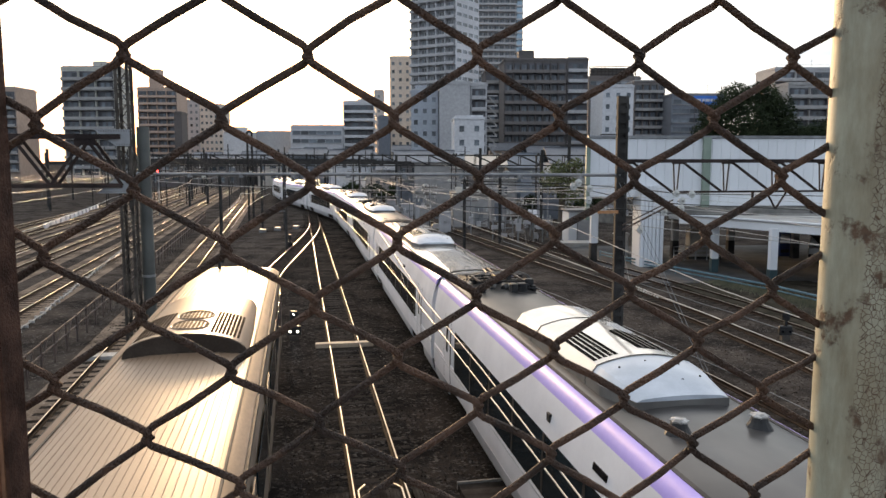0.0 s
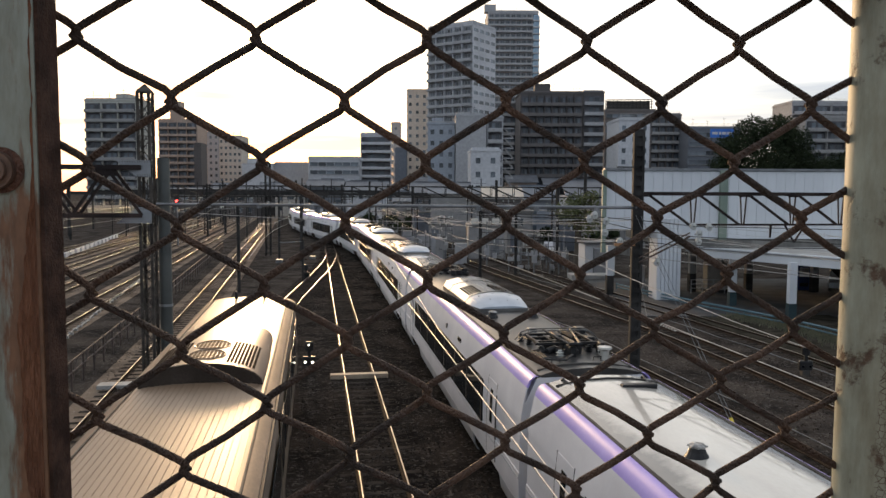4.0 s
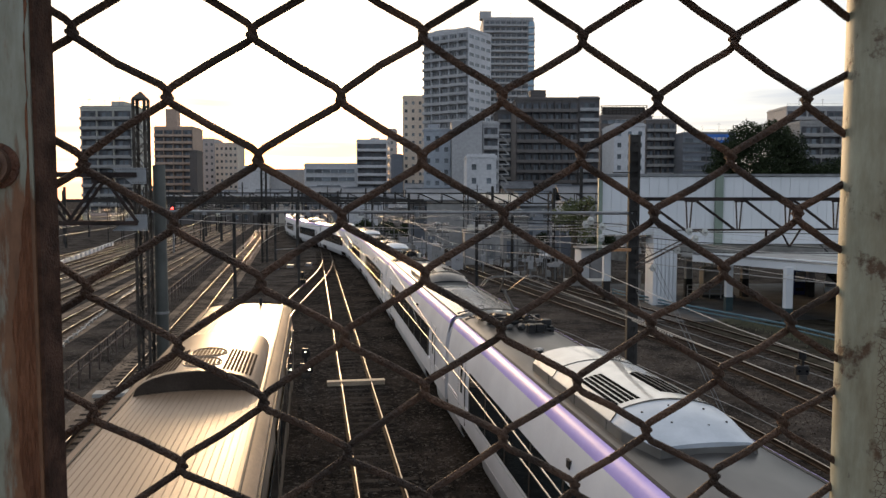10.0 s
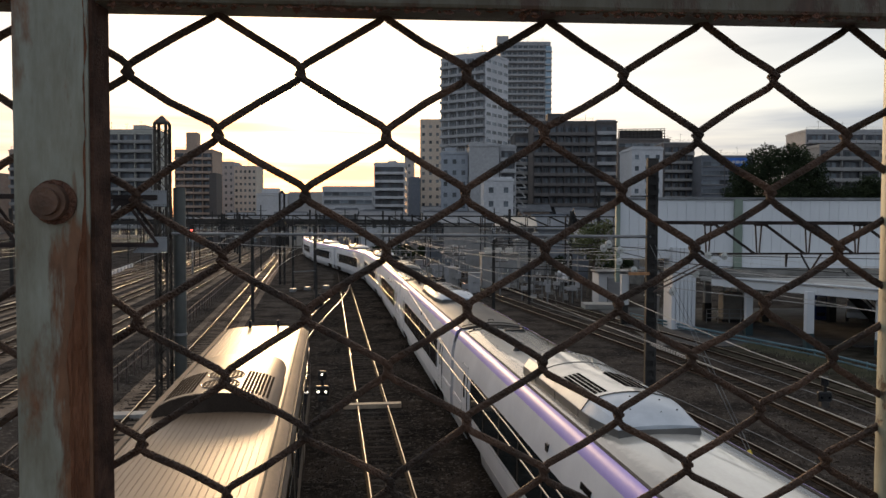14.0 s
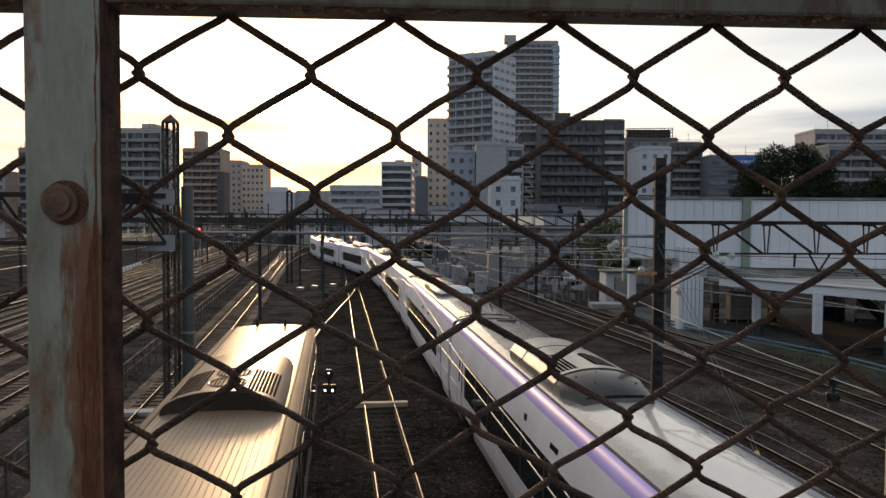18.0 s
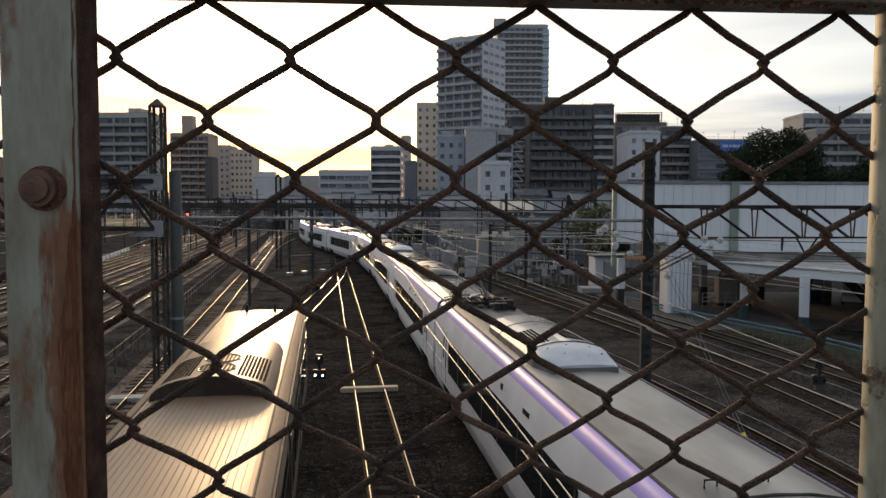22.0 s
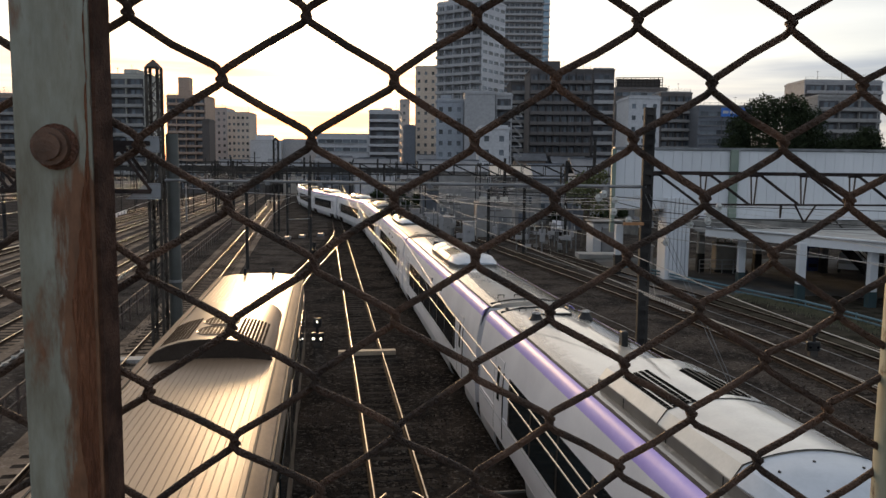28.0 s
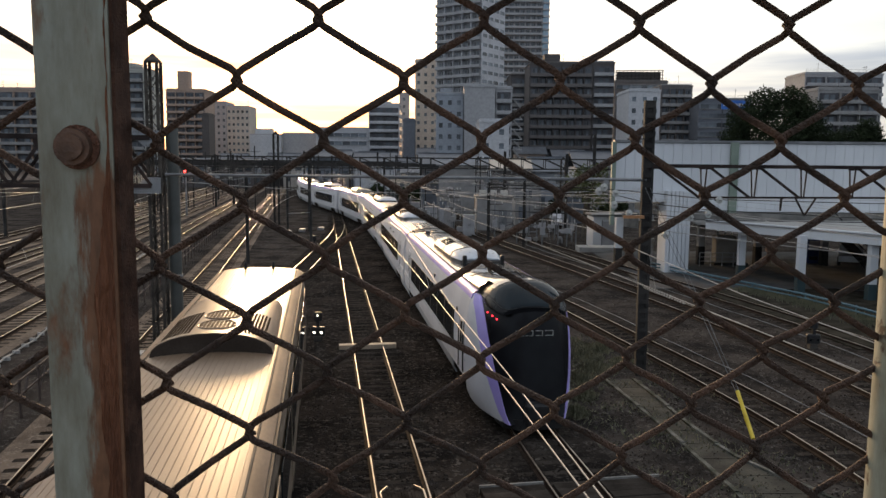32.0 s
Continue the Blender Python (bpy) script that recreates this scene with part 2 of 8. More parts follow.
# ---- materials ----
def surf(name, c1, c2, scale=4.0, rough=0.7, metal=0.0, bump=0.0, fine=40.0, spread=(0.35, 0.65), streak=None, coat=0.0, vary=0.0, spec=0.5):
    """Two-tone procedural surface: large blotches of c2 over c1, fine grain in colour, gloss and relief."""
    m = bpy.data.materials.new(name)
    m.use_nodes = True
    n, l = m.node_tree.nodes, m.node_tree.links
    b = n["Principled BSDF"]
    co = n.new("ShaderNodeTexCoord")
    mp = n.new("ShaderNodeMapping")
    l.new(co.outputs["Object"], mp.inputs[0])
    if streak:
        mp.inputs["Scale"].default_value = streak
    big, small = n.new("ShaderNodeTexNoise"), n.new("ShaderNodeTexNoise")
    for t, s, d in ((big, scale, 5), (small, fine, 3)):
        t.inputs["Scale"].default_value = s
        t.inputs["Detail"].default_value = d
        l.new(mp.outputs[0], t.inputs["Vector"])
    ramp = n.new("ShaderNodeValToRGB")
    ramp.color_ramp.elements[0].position, ramp.color_ramp.elements[1].position = spread
    ramp.color_ramp.elements[0].color, ramp.color_ramp.elements[1].color = (*c1, 1), (*c2, 1)
    l.new(big.outputs["Fac"], ramp.inputs[0])
    mix = n.new("ShaderNodeMix")
    mix.data_type, mix.blend_type = "RGBA", "OVERLAY"
    grain = 0.35 if rough > 0.6 else 0.08
    mix.inputs["Factor"].default_value = grain
    l.new(ramp.outputs[0], mix.inputs["A"])
    l.new(small.outputs["Fac"], mix.inputs["B"])
    out = mix.outputs["Result"]
    if vary:
        info = n.new("ShaderNodeObjectInfo")
        hsv = n.new("ShaderNodeHueSaturation")
        mr = n.new("ShaderNodeMapRange")
        mr.inputs["To Min"].default_value, mr.inputs["To Max"].default_value = 1 - vary, 1 + vary
        l.new(info.outputs["Random"], mr.inputs["Value"])
        l.new(mr.outputs[0], hsv.inputs["Value"])
        l.new(out, hsv.inputs["Color"])
        out = hsv.outputs[0]
    l.new(out, b.inputs["Base Color"])
    rr = n.new("ShaderNodeMapRange")
    rr.inputs["To Min"].default_value, rr.inputs["To Max"].default_value = max(0.03, rough - 0.3 * grain), min(1, rough + 0.3 * grain)
    l.new(small.outputs["Fac"], rr.inputs["Value"])
    l.new(rr.outputs[0], b.inputs["Roughness"])
    b.inputs["Metallic"].default_value = metal
    b.inputs["Coat Weight"].default_value = coat
    b.inputs["Specular IOR Level"].default_value = spec
    if bump:
        bp = n.new("ShaderNodeBump")
        bp.inputs["Strength"].default_value = min(1, bump)
        bp.inputs["Distance"].default_value = 0.02
        l.new(small.outputs["Fac"], bp.inputs["Height"])
        l.new(bp.outputs[0], b.inputs["Normal"])
    return m


def glow(name, color, strength):
    m = bpy.data.materials.new(name)
    m.use_nodes = True
    b = m.node_tree.nodes["Principled BSDF"]
    b.inputs["Base Color"].default_value = (*color, 1)
    b.inputs["Emission Color"].default_value = (*color, 1)
    b.inputs["Emission Strength"].default_value = strength
    return m


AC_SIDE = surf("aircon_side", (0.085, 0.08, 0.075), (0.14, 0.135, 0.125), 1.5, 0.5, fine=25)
def gravel(name, dark, brown, pale, size):
    """Broken stone: every stone has a tone of its own, over wide patches of rust brown and soot."""
    m = bpy.data.materials.new(name)
    m.use_nodes = True
    n, l = m.node_tree.nodes, m.node_tree.links
    b = n["Principled BSDF"]
    co = n.new("ShaderNodeTexCoord")
    cells, patch, grit = n.new("ShaderNodeTexVoronoi"), n.new("ShaderNodeTexNoise"), n.new("ShaderNodeTexNoise")
    cells.inputs["Scale"].default_value = 1 / size
    patch.inputs["Scale"].default_value, patch.inputs["Detail"].default_value = 0.45, 8
    grit.inputs["Scale"].default_value, grit.inputs["Detail"].default_value = 3.5, 6
    for t in (cells, patch, grit):
        l.new(co.outputs["Object"], t.inputs["Vector"])
    ramp = n.new("ShaderNodeValToRGB")
    ramp.color_ramp.elements[0].position, ramp.color_ramp.elements[1].position = 0.38, 0.62
    ramp.color_ramp.elements[0].color, ramp.color_ramp.elements[1].color = (*dark, 1), (*brown, 1)
    l.new(patch.outputs["Fac"], ramp.inputs[0])
    sep = n.new("ShaderNodeSeparateColor")
    l.new(cells.outputs["Color"], sep.inputs[0])
    stone = n.new("ShaderNodeMapRange")
    stone.inputs["From Min"].default_value, stone.inputs["To Min"].default_value, stone.inputs["To Max"].default_value = 0.55, 0.0, 0.55
    l.new(sep.outputs["Red"], stone.inputs["Value"])
    gm = n.new("ShaderNodeMapRange")
    gm.inputs["From Min"].default_value, gm.inputs["From Max"].default_value = 0.4, 0.65
    l.new(grit.outputs["Fac"], gm.inputs["Value"])
    mul = n.new("ShaderNodeMath")
    mul.operation = "MULTIPLY"
    l.new(stone.outputs[0], mul.inputs[0])
    l.new(gm.outputs[0], mul.inputs[1])
    mix = n.new("ShaderNodeMix")
    mix.data_type = "RGBA"
    l.new(mul.outputs[0], mix.inputs["Factor"])
    l.new(ramp.outputs[0], mix.inputs["A"])
    mix.inputs["B"].default_value = (*pale, 1)
    l.new(mix.outputs["Result"], b.inputs["Base Color"])
    b.inputs["Roughness"].default_value = 0.95
    b.inputs["Specular IOR Level"].default_value = 0.0
    bp = n.new("ShaderNodeBump")
    bp.inputs["Strength"].default_value, bp.inputs["Distance"].default_value = 0.8, 0.03
    l.new(cells.outputs["Distance"], bp.inputs["Height"])
    bp.invert = True
    l.new(bp.outputs[0], b.inputs["Normal"])
    return m


SOIL = gravel("near_black_soil", (0.015, 0.0132, 0.012), (0.040, 0.033, 0.028), (0.20, 0.175, 0.15), 0.07)
BALLAST = gravel("ballast", (0.026, 0.023, 0.021), (0.068, 0.058, 0.050), (0.21, 0.19, 0.17), 0.055)
RAIL = surf("rail_steel", (0.34, 0.29, 0.235), (0.48, 0.43, 0.365), 1.0, 0.32, 0.9)
RAIL_RUST = surf("rail_rust", (0.022, 0.015, 0.012), (0.045, 0.029, 0.021), 6.0, 0.9, spec=0.15)
SLEEPER = surf("sleeper", (0.030, 0.025, 0.021), (0.062, 0.053, 0.045), 2.0, 0.9, bump=0.5, vary=0.25, spec=0.0)
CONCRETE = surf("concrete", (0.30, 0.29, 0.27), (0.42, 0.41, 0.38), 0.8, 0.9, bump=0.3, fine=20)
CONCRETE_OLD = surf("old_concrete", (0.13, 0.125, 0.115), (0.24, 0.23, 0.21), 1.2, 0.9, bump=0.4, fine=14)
RUST = surf("rusty_wire", (0.056, 0.038, 0.030), (0.185, 0.106, 0.071), 42, 0.72, 0.15, bump=0.9, fine=700, spread=(0.38, 0.68))
WHITE_BODY = surf("white_body_paint", (0.60, 0.595, 0.615), (0.69, 0.685, 0.70), 0.8, 0.48, fine=15, spec=0.28)
PURPLE = surf("violet_paint", (0.36, 0.29, 0.68), (0.42, 0.35, 0.74), 0.8, 0.46, fine=15, spec=0.32)
ROOF_GREY = surf("train_roof_paint", (0.36, 0.335, 0.295), (0.56, 0.53, 0.47), 0.9, 0.22, spread=(0.3, 0.62), streak=(1, 0.3, 1), fine=30, coat=0.8)
ROOF_WORN = surf("dusty_roof_paint", (0.10, 0.095, 0.088), (0.34, 0.32, 0.285), 0.9, 0.34, spread=(0.3, 0.6), streak=(1, 0.3, 1), fine=30, spec=0.3)


def soot_at_front(m, y0, y1):
    """Carbon dust from the pantograph lies on the front of the roof and thins out behind it."""
    n, l = m.node_tree.nodes, m.node_tree.links
    base = n["Principled BSDF"].inputs["Base Color"]
    co, sep, ns = n.new("ShaderNodeTexCoord"), n.new("ShaderNodeSeparateXYZ"), n.new("ShaderNodeTexNoise")
    ns.inputs["Scale"].default_value, ns.inputs["Detail"].default_value = 1.3, 6
    l.new(co.outputs["Object"], sep.inputs[0]), l.new(co.outputs["Object"], ns.inputs["Vector"])
    wob, mr, mix = n.new("ShaderNodeMath"), n.new("ShaderNodeMapRange"), n.new("ShaderNodeMix")
    wob.operation = "MULTIPLY_ADD"
    wob.inputs[1].default_value = 3.0
    l.new(ns.outputs["Fac"], wob.inputs[0]), l.new(sep.outputs["Y"], wob.inputs[2])
    mr.inputs["From Min"].default_value, mr.inputs["From Max"].default_value = y0 + 1.5, y1 + 1.5
    mr.inputs["To Max"].default_value = 0.92
    l.new(wob.outputs[0], mr.inputs["Value"])
    mix.data_type = "RGBA"
    l.new(mr.outputs[0], mix.inputs["Factor"])
    l.new(base.links[0].from_socket, mix.inputs["A"])
    mix.inputs["B"].default_value = (0.03, 0.03, 0.031, 1)
    l.new(mix.outputs["Result"], base)


def black_towards_nose(m, y0, y1):
    """Black paint of the brow, feathered back and to the right, over tan that stands for mirrored sky."""
    n, l = m.node_tree.nodes, m.node_tree.links
    base = n["Principled BSDF"].inputs["Base Color"]
    co, sep, ns = n.new("ShaderNodeTexCoord"), n.new("ShaderNodeSeparateXYZ"), n.new("ShaderNodeTexNoise")
    ns.inputs["Scale"].default_value, ns.inputs["Detail"].default_value = 1.1, 5
    l.new(co.outputs["Object"], sep.inputs[0]), l.new(co.outputs["Object"], ns.inputs["Vector"])
    lean, wob, mr, mix = n.new("ShaderNodeMath"), n.new("ShaderNodeMath"), n.new("ShaderNodeMapRange"), n.new("ShaderNodeMix")
    lean.operation = wob.operation = "MULTIPLY_ADD"
    lean.inputs[1].default_value, wob.inputs[1].default_value = -0.9, 1.2
    l.new(sep.outputs["X"], lean.inputs[0]), l.new(sep.outputs["Y"], lean.inputs[2])
    l.new(ns.outputs["Fac"], wob.inputs[0]), l.new(lean.outputs[0], wob.inputs[2])
    mr.inputs["From Min"].default_value, mr.inputs["From Max"].default_value = y0 + 0.6, y1 + 0.6
    mr.inputs["To Max"].default_value = 0.97
    l.new(wob.outputs[0], mr.inputs["Value"])
    mix.data_type = "RGBA"
    l.new(mr.outputs[0], mix.inputs["Factor"])
    l.new(base.links[0].from_socket, mix.inputs["A"])
    mix.inputs["B"].default_value = (0.012, 0.012, 0.014, 1)
    l.new(mix.outputs["Result"], base)


def sooty_edges(m, inner, outer, dirt):
    """Blotchy dirt that the rain has left along both gutters of a roof."""
    n, l = m.node_tree.nodes, m.node_tree.links
    base = n["Principled BSDF"].inputs["Base Color"]
    co, sep, ns, wide = n.new("ShaderNodeTexCoord"), n.new("ShaderNodeSeparateXYZ"), n.new("ShaderNodeTexNoise"), n.new("ShaderNodeMath")
    ns.inputs["Scale"].default_value, ns.inputs["Detail"].default_value, ns.inputs["Roughness"].default_value = 2.2, 8, 0.7
    l.new(co.outputs["Object"], sep.inputs[0]), l.new(co.outputs["Object"], ns.inputs["Vector"])
    wide.operation = "ABSOLUTE"
    l.new(sep.outputs["X"], wide.inputs[0])
    wob, mr, mix = n.new("ShaderNodeMath"), n.new("ShaderNodeMapRange"), n.new("ShaderNodeMix")
    wob.operation = "MULTIPLY_ADD"
    wob.inputs[1].default_value = 0.55
    l.new(ns.outputs["Fac"], wob.inputs[0]), l.new(wide.outputs[0], wob.inputs[2])
    mr.inputs["From Min"].default_value, mr.inputs["From Max"].default_value = inner + 0.27, outer + 0.27
    mr.inputs["To Max"].default_value = 0.85
    l.new(wob.outputs[0], mr.inputs["Value"])
    mix.data_type = "RGBA"
    l.new(mr.outputs[0], mix.inputs["Factor"])
    l.new(base.links[0].from_socket, mix.inputs["A"])
    mix.inputs["B"].default_value = (*dirt, 1)
    l.new(mix.outputs["Result"], base)


soot_at_front(ROOF_WORN, 1.5, 4.5)
sooty_edges(ROOF_GREY, 0.70, 0.92, (0.075, 0.07, 0.063))
ROOF_DARK = surf("sooty_roof_paint", (0.018, 0.018, 0.018), (0.085, 0.081, 0.077), 1.1, 0.30, streak=(1, 0.5, 1), fine=30, spread=(0.3, 0.72), spec=0.3)
GUTTER = surf("dark_gutter", (0.03, 0.029, 0.028), (0.06, 0.057, 0.053), 3, 0.7, spec=0.2)
# tan in the base colour imitates golden sky mirrored in a dark glossy roof
CAB_SHEEN = surf("cab_roof_sheen", (0.085, 0.078, 0.066), (0.15, 0.135, 0.112), 0.9, 0.2, streak=(1, 0.4, 1), coat=1.0)
CAB_ROOF = surf("glossy_cab_roof", (0.018, 0.018, 0.018), (0.06, 0.056, 0.05), 0.9, 0.22, streak=(1, 0.4, 1), spec=0.4)
black_towards_nose(CAB_SHEEN, -6.5, -7.8)
SLOT = surf("dark_slots", (0.008, 0.008, 0.008), (0.016, 0.015, 0.014), 3, 0.95, spec=0.0)
FAN_TAN = surf("tan_fan_cells", (0.12, 0.084, 0.056), (0.16, 0.115, 0.08), 3, 0.8, spec=0.1)
GRILLE_TAN = surf("tan_grille_slots", (0.075, 0.055, 0.038), (0.11, 0.083, 0.06), 3, 0.9, spec=0.0)
HOOD_DARK = surf("sooty_hood", (0.003, 0.004, 0.006), (0.012, 0.015, 0.018), 1.1, 0.16, spread=(0.5, 0.8), spec=0.2)
AC_SHELL = surf("aircon_shell", (0.46, 0.44, 0.395), (0.58, 0.55, 0.49), 1.5, 0.24, 0.0, fine=25, coat=0.8)
AC_DIRTY = surf("dirty_aircon_shell", (0.27, 0.255, 0.225), (0.42, 0.40, 0.35), 1.5, 0.3, 0.0, fine=25, coat=0.2)
AC_HOOD = surf("aircon_hood", (0.38, 0.42, 0.47), (0.48, 0.52, 0.57), 2.0, 0.3, 0.1, fine=25)
BLACK = surf("black_fittings", (0.010, 0.010, 0.011), (0.026, 0.026, 0.026), 5, 0.5, spec=0.3)
BLACK_GLOSS = surf("black_gloss_paint", (0.006, 0.006, 0.008), (0.010, 0.011, 0.013), 2, 0.25, spec=0.15)
GLASS_DARK = surf("tinted_glass", (0.008, 0.012, 0.014), (0.012, 0.020, 0.025), 1.0, 0.06, spec=0.17)
SKIRT = surf("grey_skirt", (0.33, 0.34, 0.36), (0.45, 0.46, 0.48), 1.5, 0.45, fine=20)
UNDER = surf("underframe", (0.03, 0.028, 0.026), (0.07, 0.06, 0.05), 2, 0.85)
STEEL = surf("steel_body", (0.14, 0.108, 0.078), (0.22, 0.172, 0.128), 1.2, 0.5, 0.2, fine=30)
DUSTY_BEIGE = surf("dusty_beige_paint", (0.13, 0.088, 0.060), (0.21, 0.146, 0.102), 1.4, 0.62, streak=(1, 0.3, 1), fine=30, spec=0.25)
BEIGE_ROOF = surf("corrugated_roof", (0.175, 0.118, 0.076), (0.245, 0.170, 0.113), 1.2, 0.40, 0.05, streak=(1, 0.25, 1), fine=30, spec=0.33)
CAP_GREY = surf("worn_cap", (0.16, 0.155, 0.145), (0.42, 0.41, 0.39), 9, 0.5, spread=(0.4, 0.6))
PORCELAIN = surf("porcelain", (0.34, 0.35, 0.33), (0.46, 0.47, 0.44), 8, 0.45)
TAIL_RED = glow("tail_lamp", (1.0, 0.03, 0.05), 3.5)
LAMP_WHITE = glow("signal_lamp", (1.0, 0.93, 0.8), 4.0)
SIGNAL_RED = glow("red_signal", (1.0, 0.06, 0.05), 6.0)

# ---- plan: lines of the tracks ----
def line_poly(coef, y0, y1):
    """x over y from a cubic inside y0..y1, straight beyond."""
    def x(y):
        c = min(max(y, y0), y1)
        v = sum(k * c ** i for i, k in enumerate(coef))
        s = sum(i * k * c ** (i - 1) for i, k in enumerate(coef) if i)
        return v + s * (y - c)
    return x


MIDDLE = line_poly((1.60, -0.1535), -50, 500)
LOCAL = line_poly((-2.10, -0.157), -50, 500)


def spline(pts):
    """x over y through a few points, smooth, straight beyond."""
    ys, xs = [p[0] for p in pts], [p[1] for p in pts]
    ms = []
    for i in range(len(pts)):
        a, b = max(0, i - 1), min(len(pts) - 1, i + 1)
        ms.append((xs[b] - xs[a]) / (ys[b] - ys[a]))
    def x(y):
        if y <= ys[0]:
            return xs[0] + ms[0] * (y - ys[0])
        if y >= ys[-1]:
            return xs[-1] + ms[-1] * (y - ys[-1])
        i = max(k for k in range(len(ys) - 1) if ys[k] <= y)
        h = ys[i + 1] - ys[i]
        t = (y - ys[i]) / h
        return ((2 * t ** 3 - 3 * t * t + 1) * xs[i] + (t ** 3 - 2 * t * t + t) * h * ms[i]
                + (3 * t * t - 2 * t ** 3) * xs[i + 1] + (t ** 3 - t * t) * h * ms[i + 1])
    return x


JOINING = spline([(y, LOCAL(y)) for y in (-20, 0, 20, 28, 36)] + [(47, -9.05), (57, -9.55), (66, -9.95), (76, -10.55), (86, MIDDLE(86)), (96, MIDDLE(96)), (106, MIDDLE(106))])
EXPRESS = spline([(y, 5.39 - 0.149 * y) for y in (-140, -60, -20, 0, 14, 28, 42, 54)] + [(62, -3.88), (72, -5.50), (80, -6.90), (90, -9.1), (103, -13.1), (116, -17.5), (130, -22.0), (145, -25.8), (165, -29.8), (200, -36.1), (300, -54.1)])


# ---- ground ----
def make_ground():
    g = Geo()
    g.box(-900, 900, -60, 1500, -0.6, -0.17)
    ob = part("ground", g, BALLAST)
    tagged(ob, "dark brown stony railway yard ground with ballast", "ground", kind="structure")


def frame_at(line, y):
    s = (line(y + 0.5) - line(y - 0.5))
    d = Vector((s, 1, 0)).normalized()
    return Vector((line(y), y, 0)), d, Vector((d.y, -d.x, 0))


def rail_geo(line, y0, y1, off, step, top):
    """One rail: head alone (top) or foot and web."""
    prof = [(-0.017, -0.012), (0.017, -0.012), (0.016, -0.003), (0.012, 0), (-0.012, 0), (-0.016, -0.003)] if top else \
           [(-0.07, -0.17), (0.07, -0.17), (0.07, -0.135), (0.012, -0.115), (0.012, -0.05), (0.033, -0.04), (0.033, -0.012), (-0.033, -0.012), (-0.033, -0.04), (-0.012, -0.05), (-0.012, -0.115), (-0.07, -0.135)]
    rings = []
    n = max(2, int((y1 - y0) / step) + 1)
    for i in range(n):
        p, d, r = frame_at(line, y0 + (y1 - y0) * i / (n - 1))
        p = p + r * off
        rings.append([p + r * a + Vector((0, 0, b)) for a, b in prof])
    return Geo().loft(rings)


SLEEPER_MESH = Geo().box(-1.05, 1.05, -0.11, 0.11, -0.20, -0.156, cut=0.012).mesh("sleeper")


def make_track(line, y0, y1, near, step=2.0, label="railway track with shiny rails on sleepers and ballast", head=None):
    """A track; near: the stretch whose sleepers are told apart."""
    tr = thing("railway_track", label, "railway track", group="tracks of the yard")
    for off in (-0.566, 0.566):
        r = part("rail", rail_geo(line, y0, y1, off, step, False), RAIL_RUST, tr)
        part("rail_head", rail_geo(line, y0, y1, off, step, True), head or RAIL, r, "brown rusted rail head" if head else "worn bright steel rail head")
    rest = Geo()
    y = y0
    while y < y1:
        p, d, r = frame_at(line, y)
        ang = math.atan2(-d.x, d.y)
        if near and near[0] <= y <= near[1]:
            s = part("sleeper", SLEEPER_MESH, SLEEPER, tr)
            s.matrix_world = Matrix.Translation(p) @ Matrix.Rotation(ang, 4, "Z")
        elif y < 90:
            m = Matrix.Translation(p) @ Matrix.Rotation(ang, 4, "Z")
            rest.box(-1.05, 1.05, -0.11, 0.11, -0.22, -0.152, m)
        y += 0.62
    if rest.v:
        tagged(part("far_sleeper", rest, SLEEPER, tr), kind="stuff")
    return tr


# ---- the express train ----
CAR = 20.8
HALF = [(0, 3.53), (0.45, 3.51), (0.85, 3.46), (1.06, 3.40)]                # roof, from the middle outwards
BODY_SIDE = [(1.42, 2.72), (1.46, 2.2), (1.465, 1.6), (1.46, 1.05), (1.44, 0.80)]


def ring_y(pts, y):
    return [(x, y, z) for x, z in pts]


def both(pts):
    """A half profile, mirrored: from its left end over the middle to its right end."""
    return [(-x, z) for x, z in reversed(pts)] + [p for p in pts if p[0] > 0]


def strip(pts, y0, y1, thick, side=1, steps=1):
    """A strip of outer skin along the car; pts from top to bottom, on one side."""
    inner = [(x - thick, z - 0.002) for x, z in pts]
    ring = pts + inner[::-1]
    return Geo().loft([ring_y([(side * x, z) for x, z in (ring if side > 0 else ring[::-1])], y0 + (y1 - y0) * i / steps) for i in range(steps + 1)])


def ac_rise(u):
    """Height of the unit's skin, as a share, at u from its middle (0) to its side (1): arched top, then a straight facet."""
    u = abs(u)
    return 0.58 + 0.42 * (1 - (u / 0.86) ** 2) if u < 0.86 else 0.06 + 0.52 * (1 - u) / 0.14


AC_US = [-1, -0.86, -0.68, -0.5, -0.32, -0.16, 0, 0.16, 0.32, 0.5, 0.68, 0.86, 1]
def ac_arch(y, w, h, z0=3.60):
    return [(-w, y, z0)] + [(w * u, y, z0 + h * ac_rise(u)) for u in AC_US] + [(w, y, z0)]


def ac_skin(x, off=0.0):
    return 3.60 + 0.33 * ac_rise(x / 0.90) + off


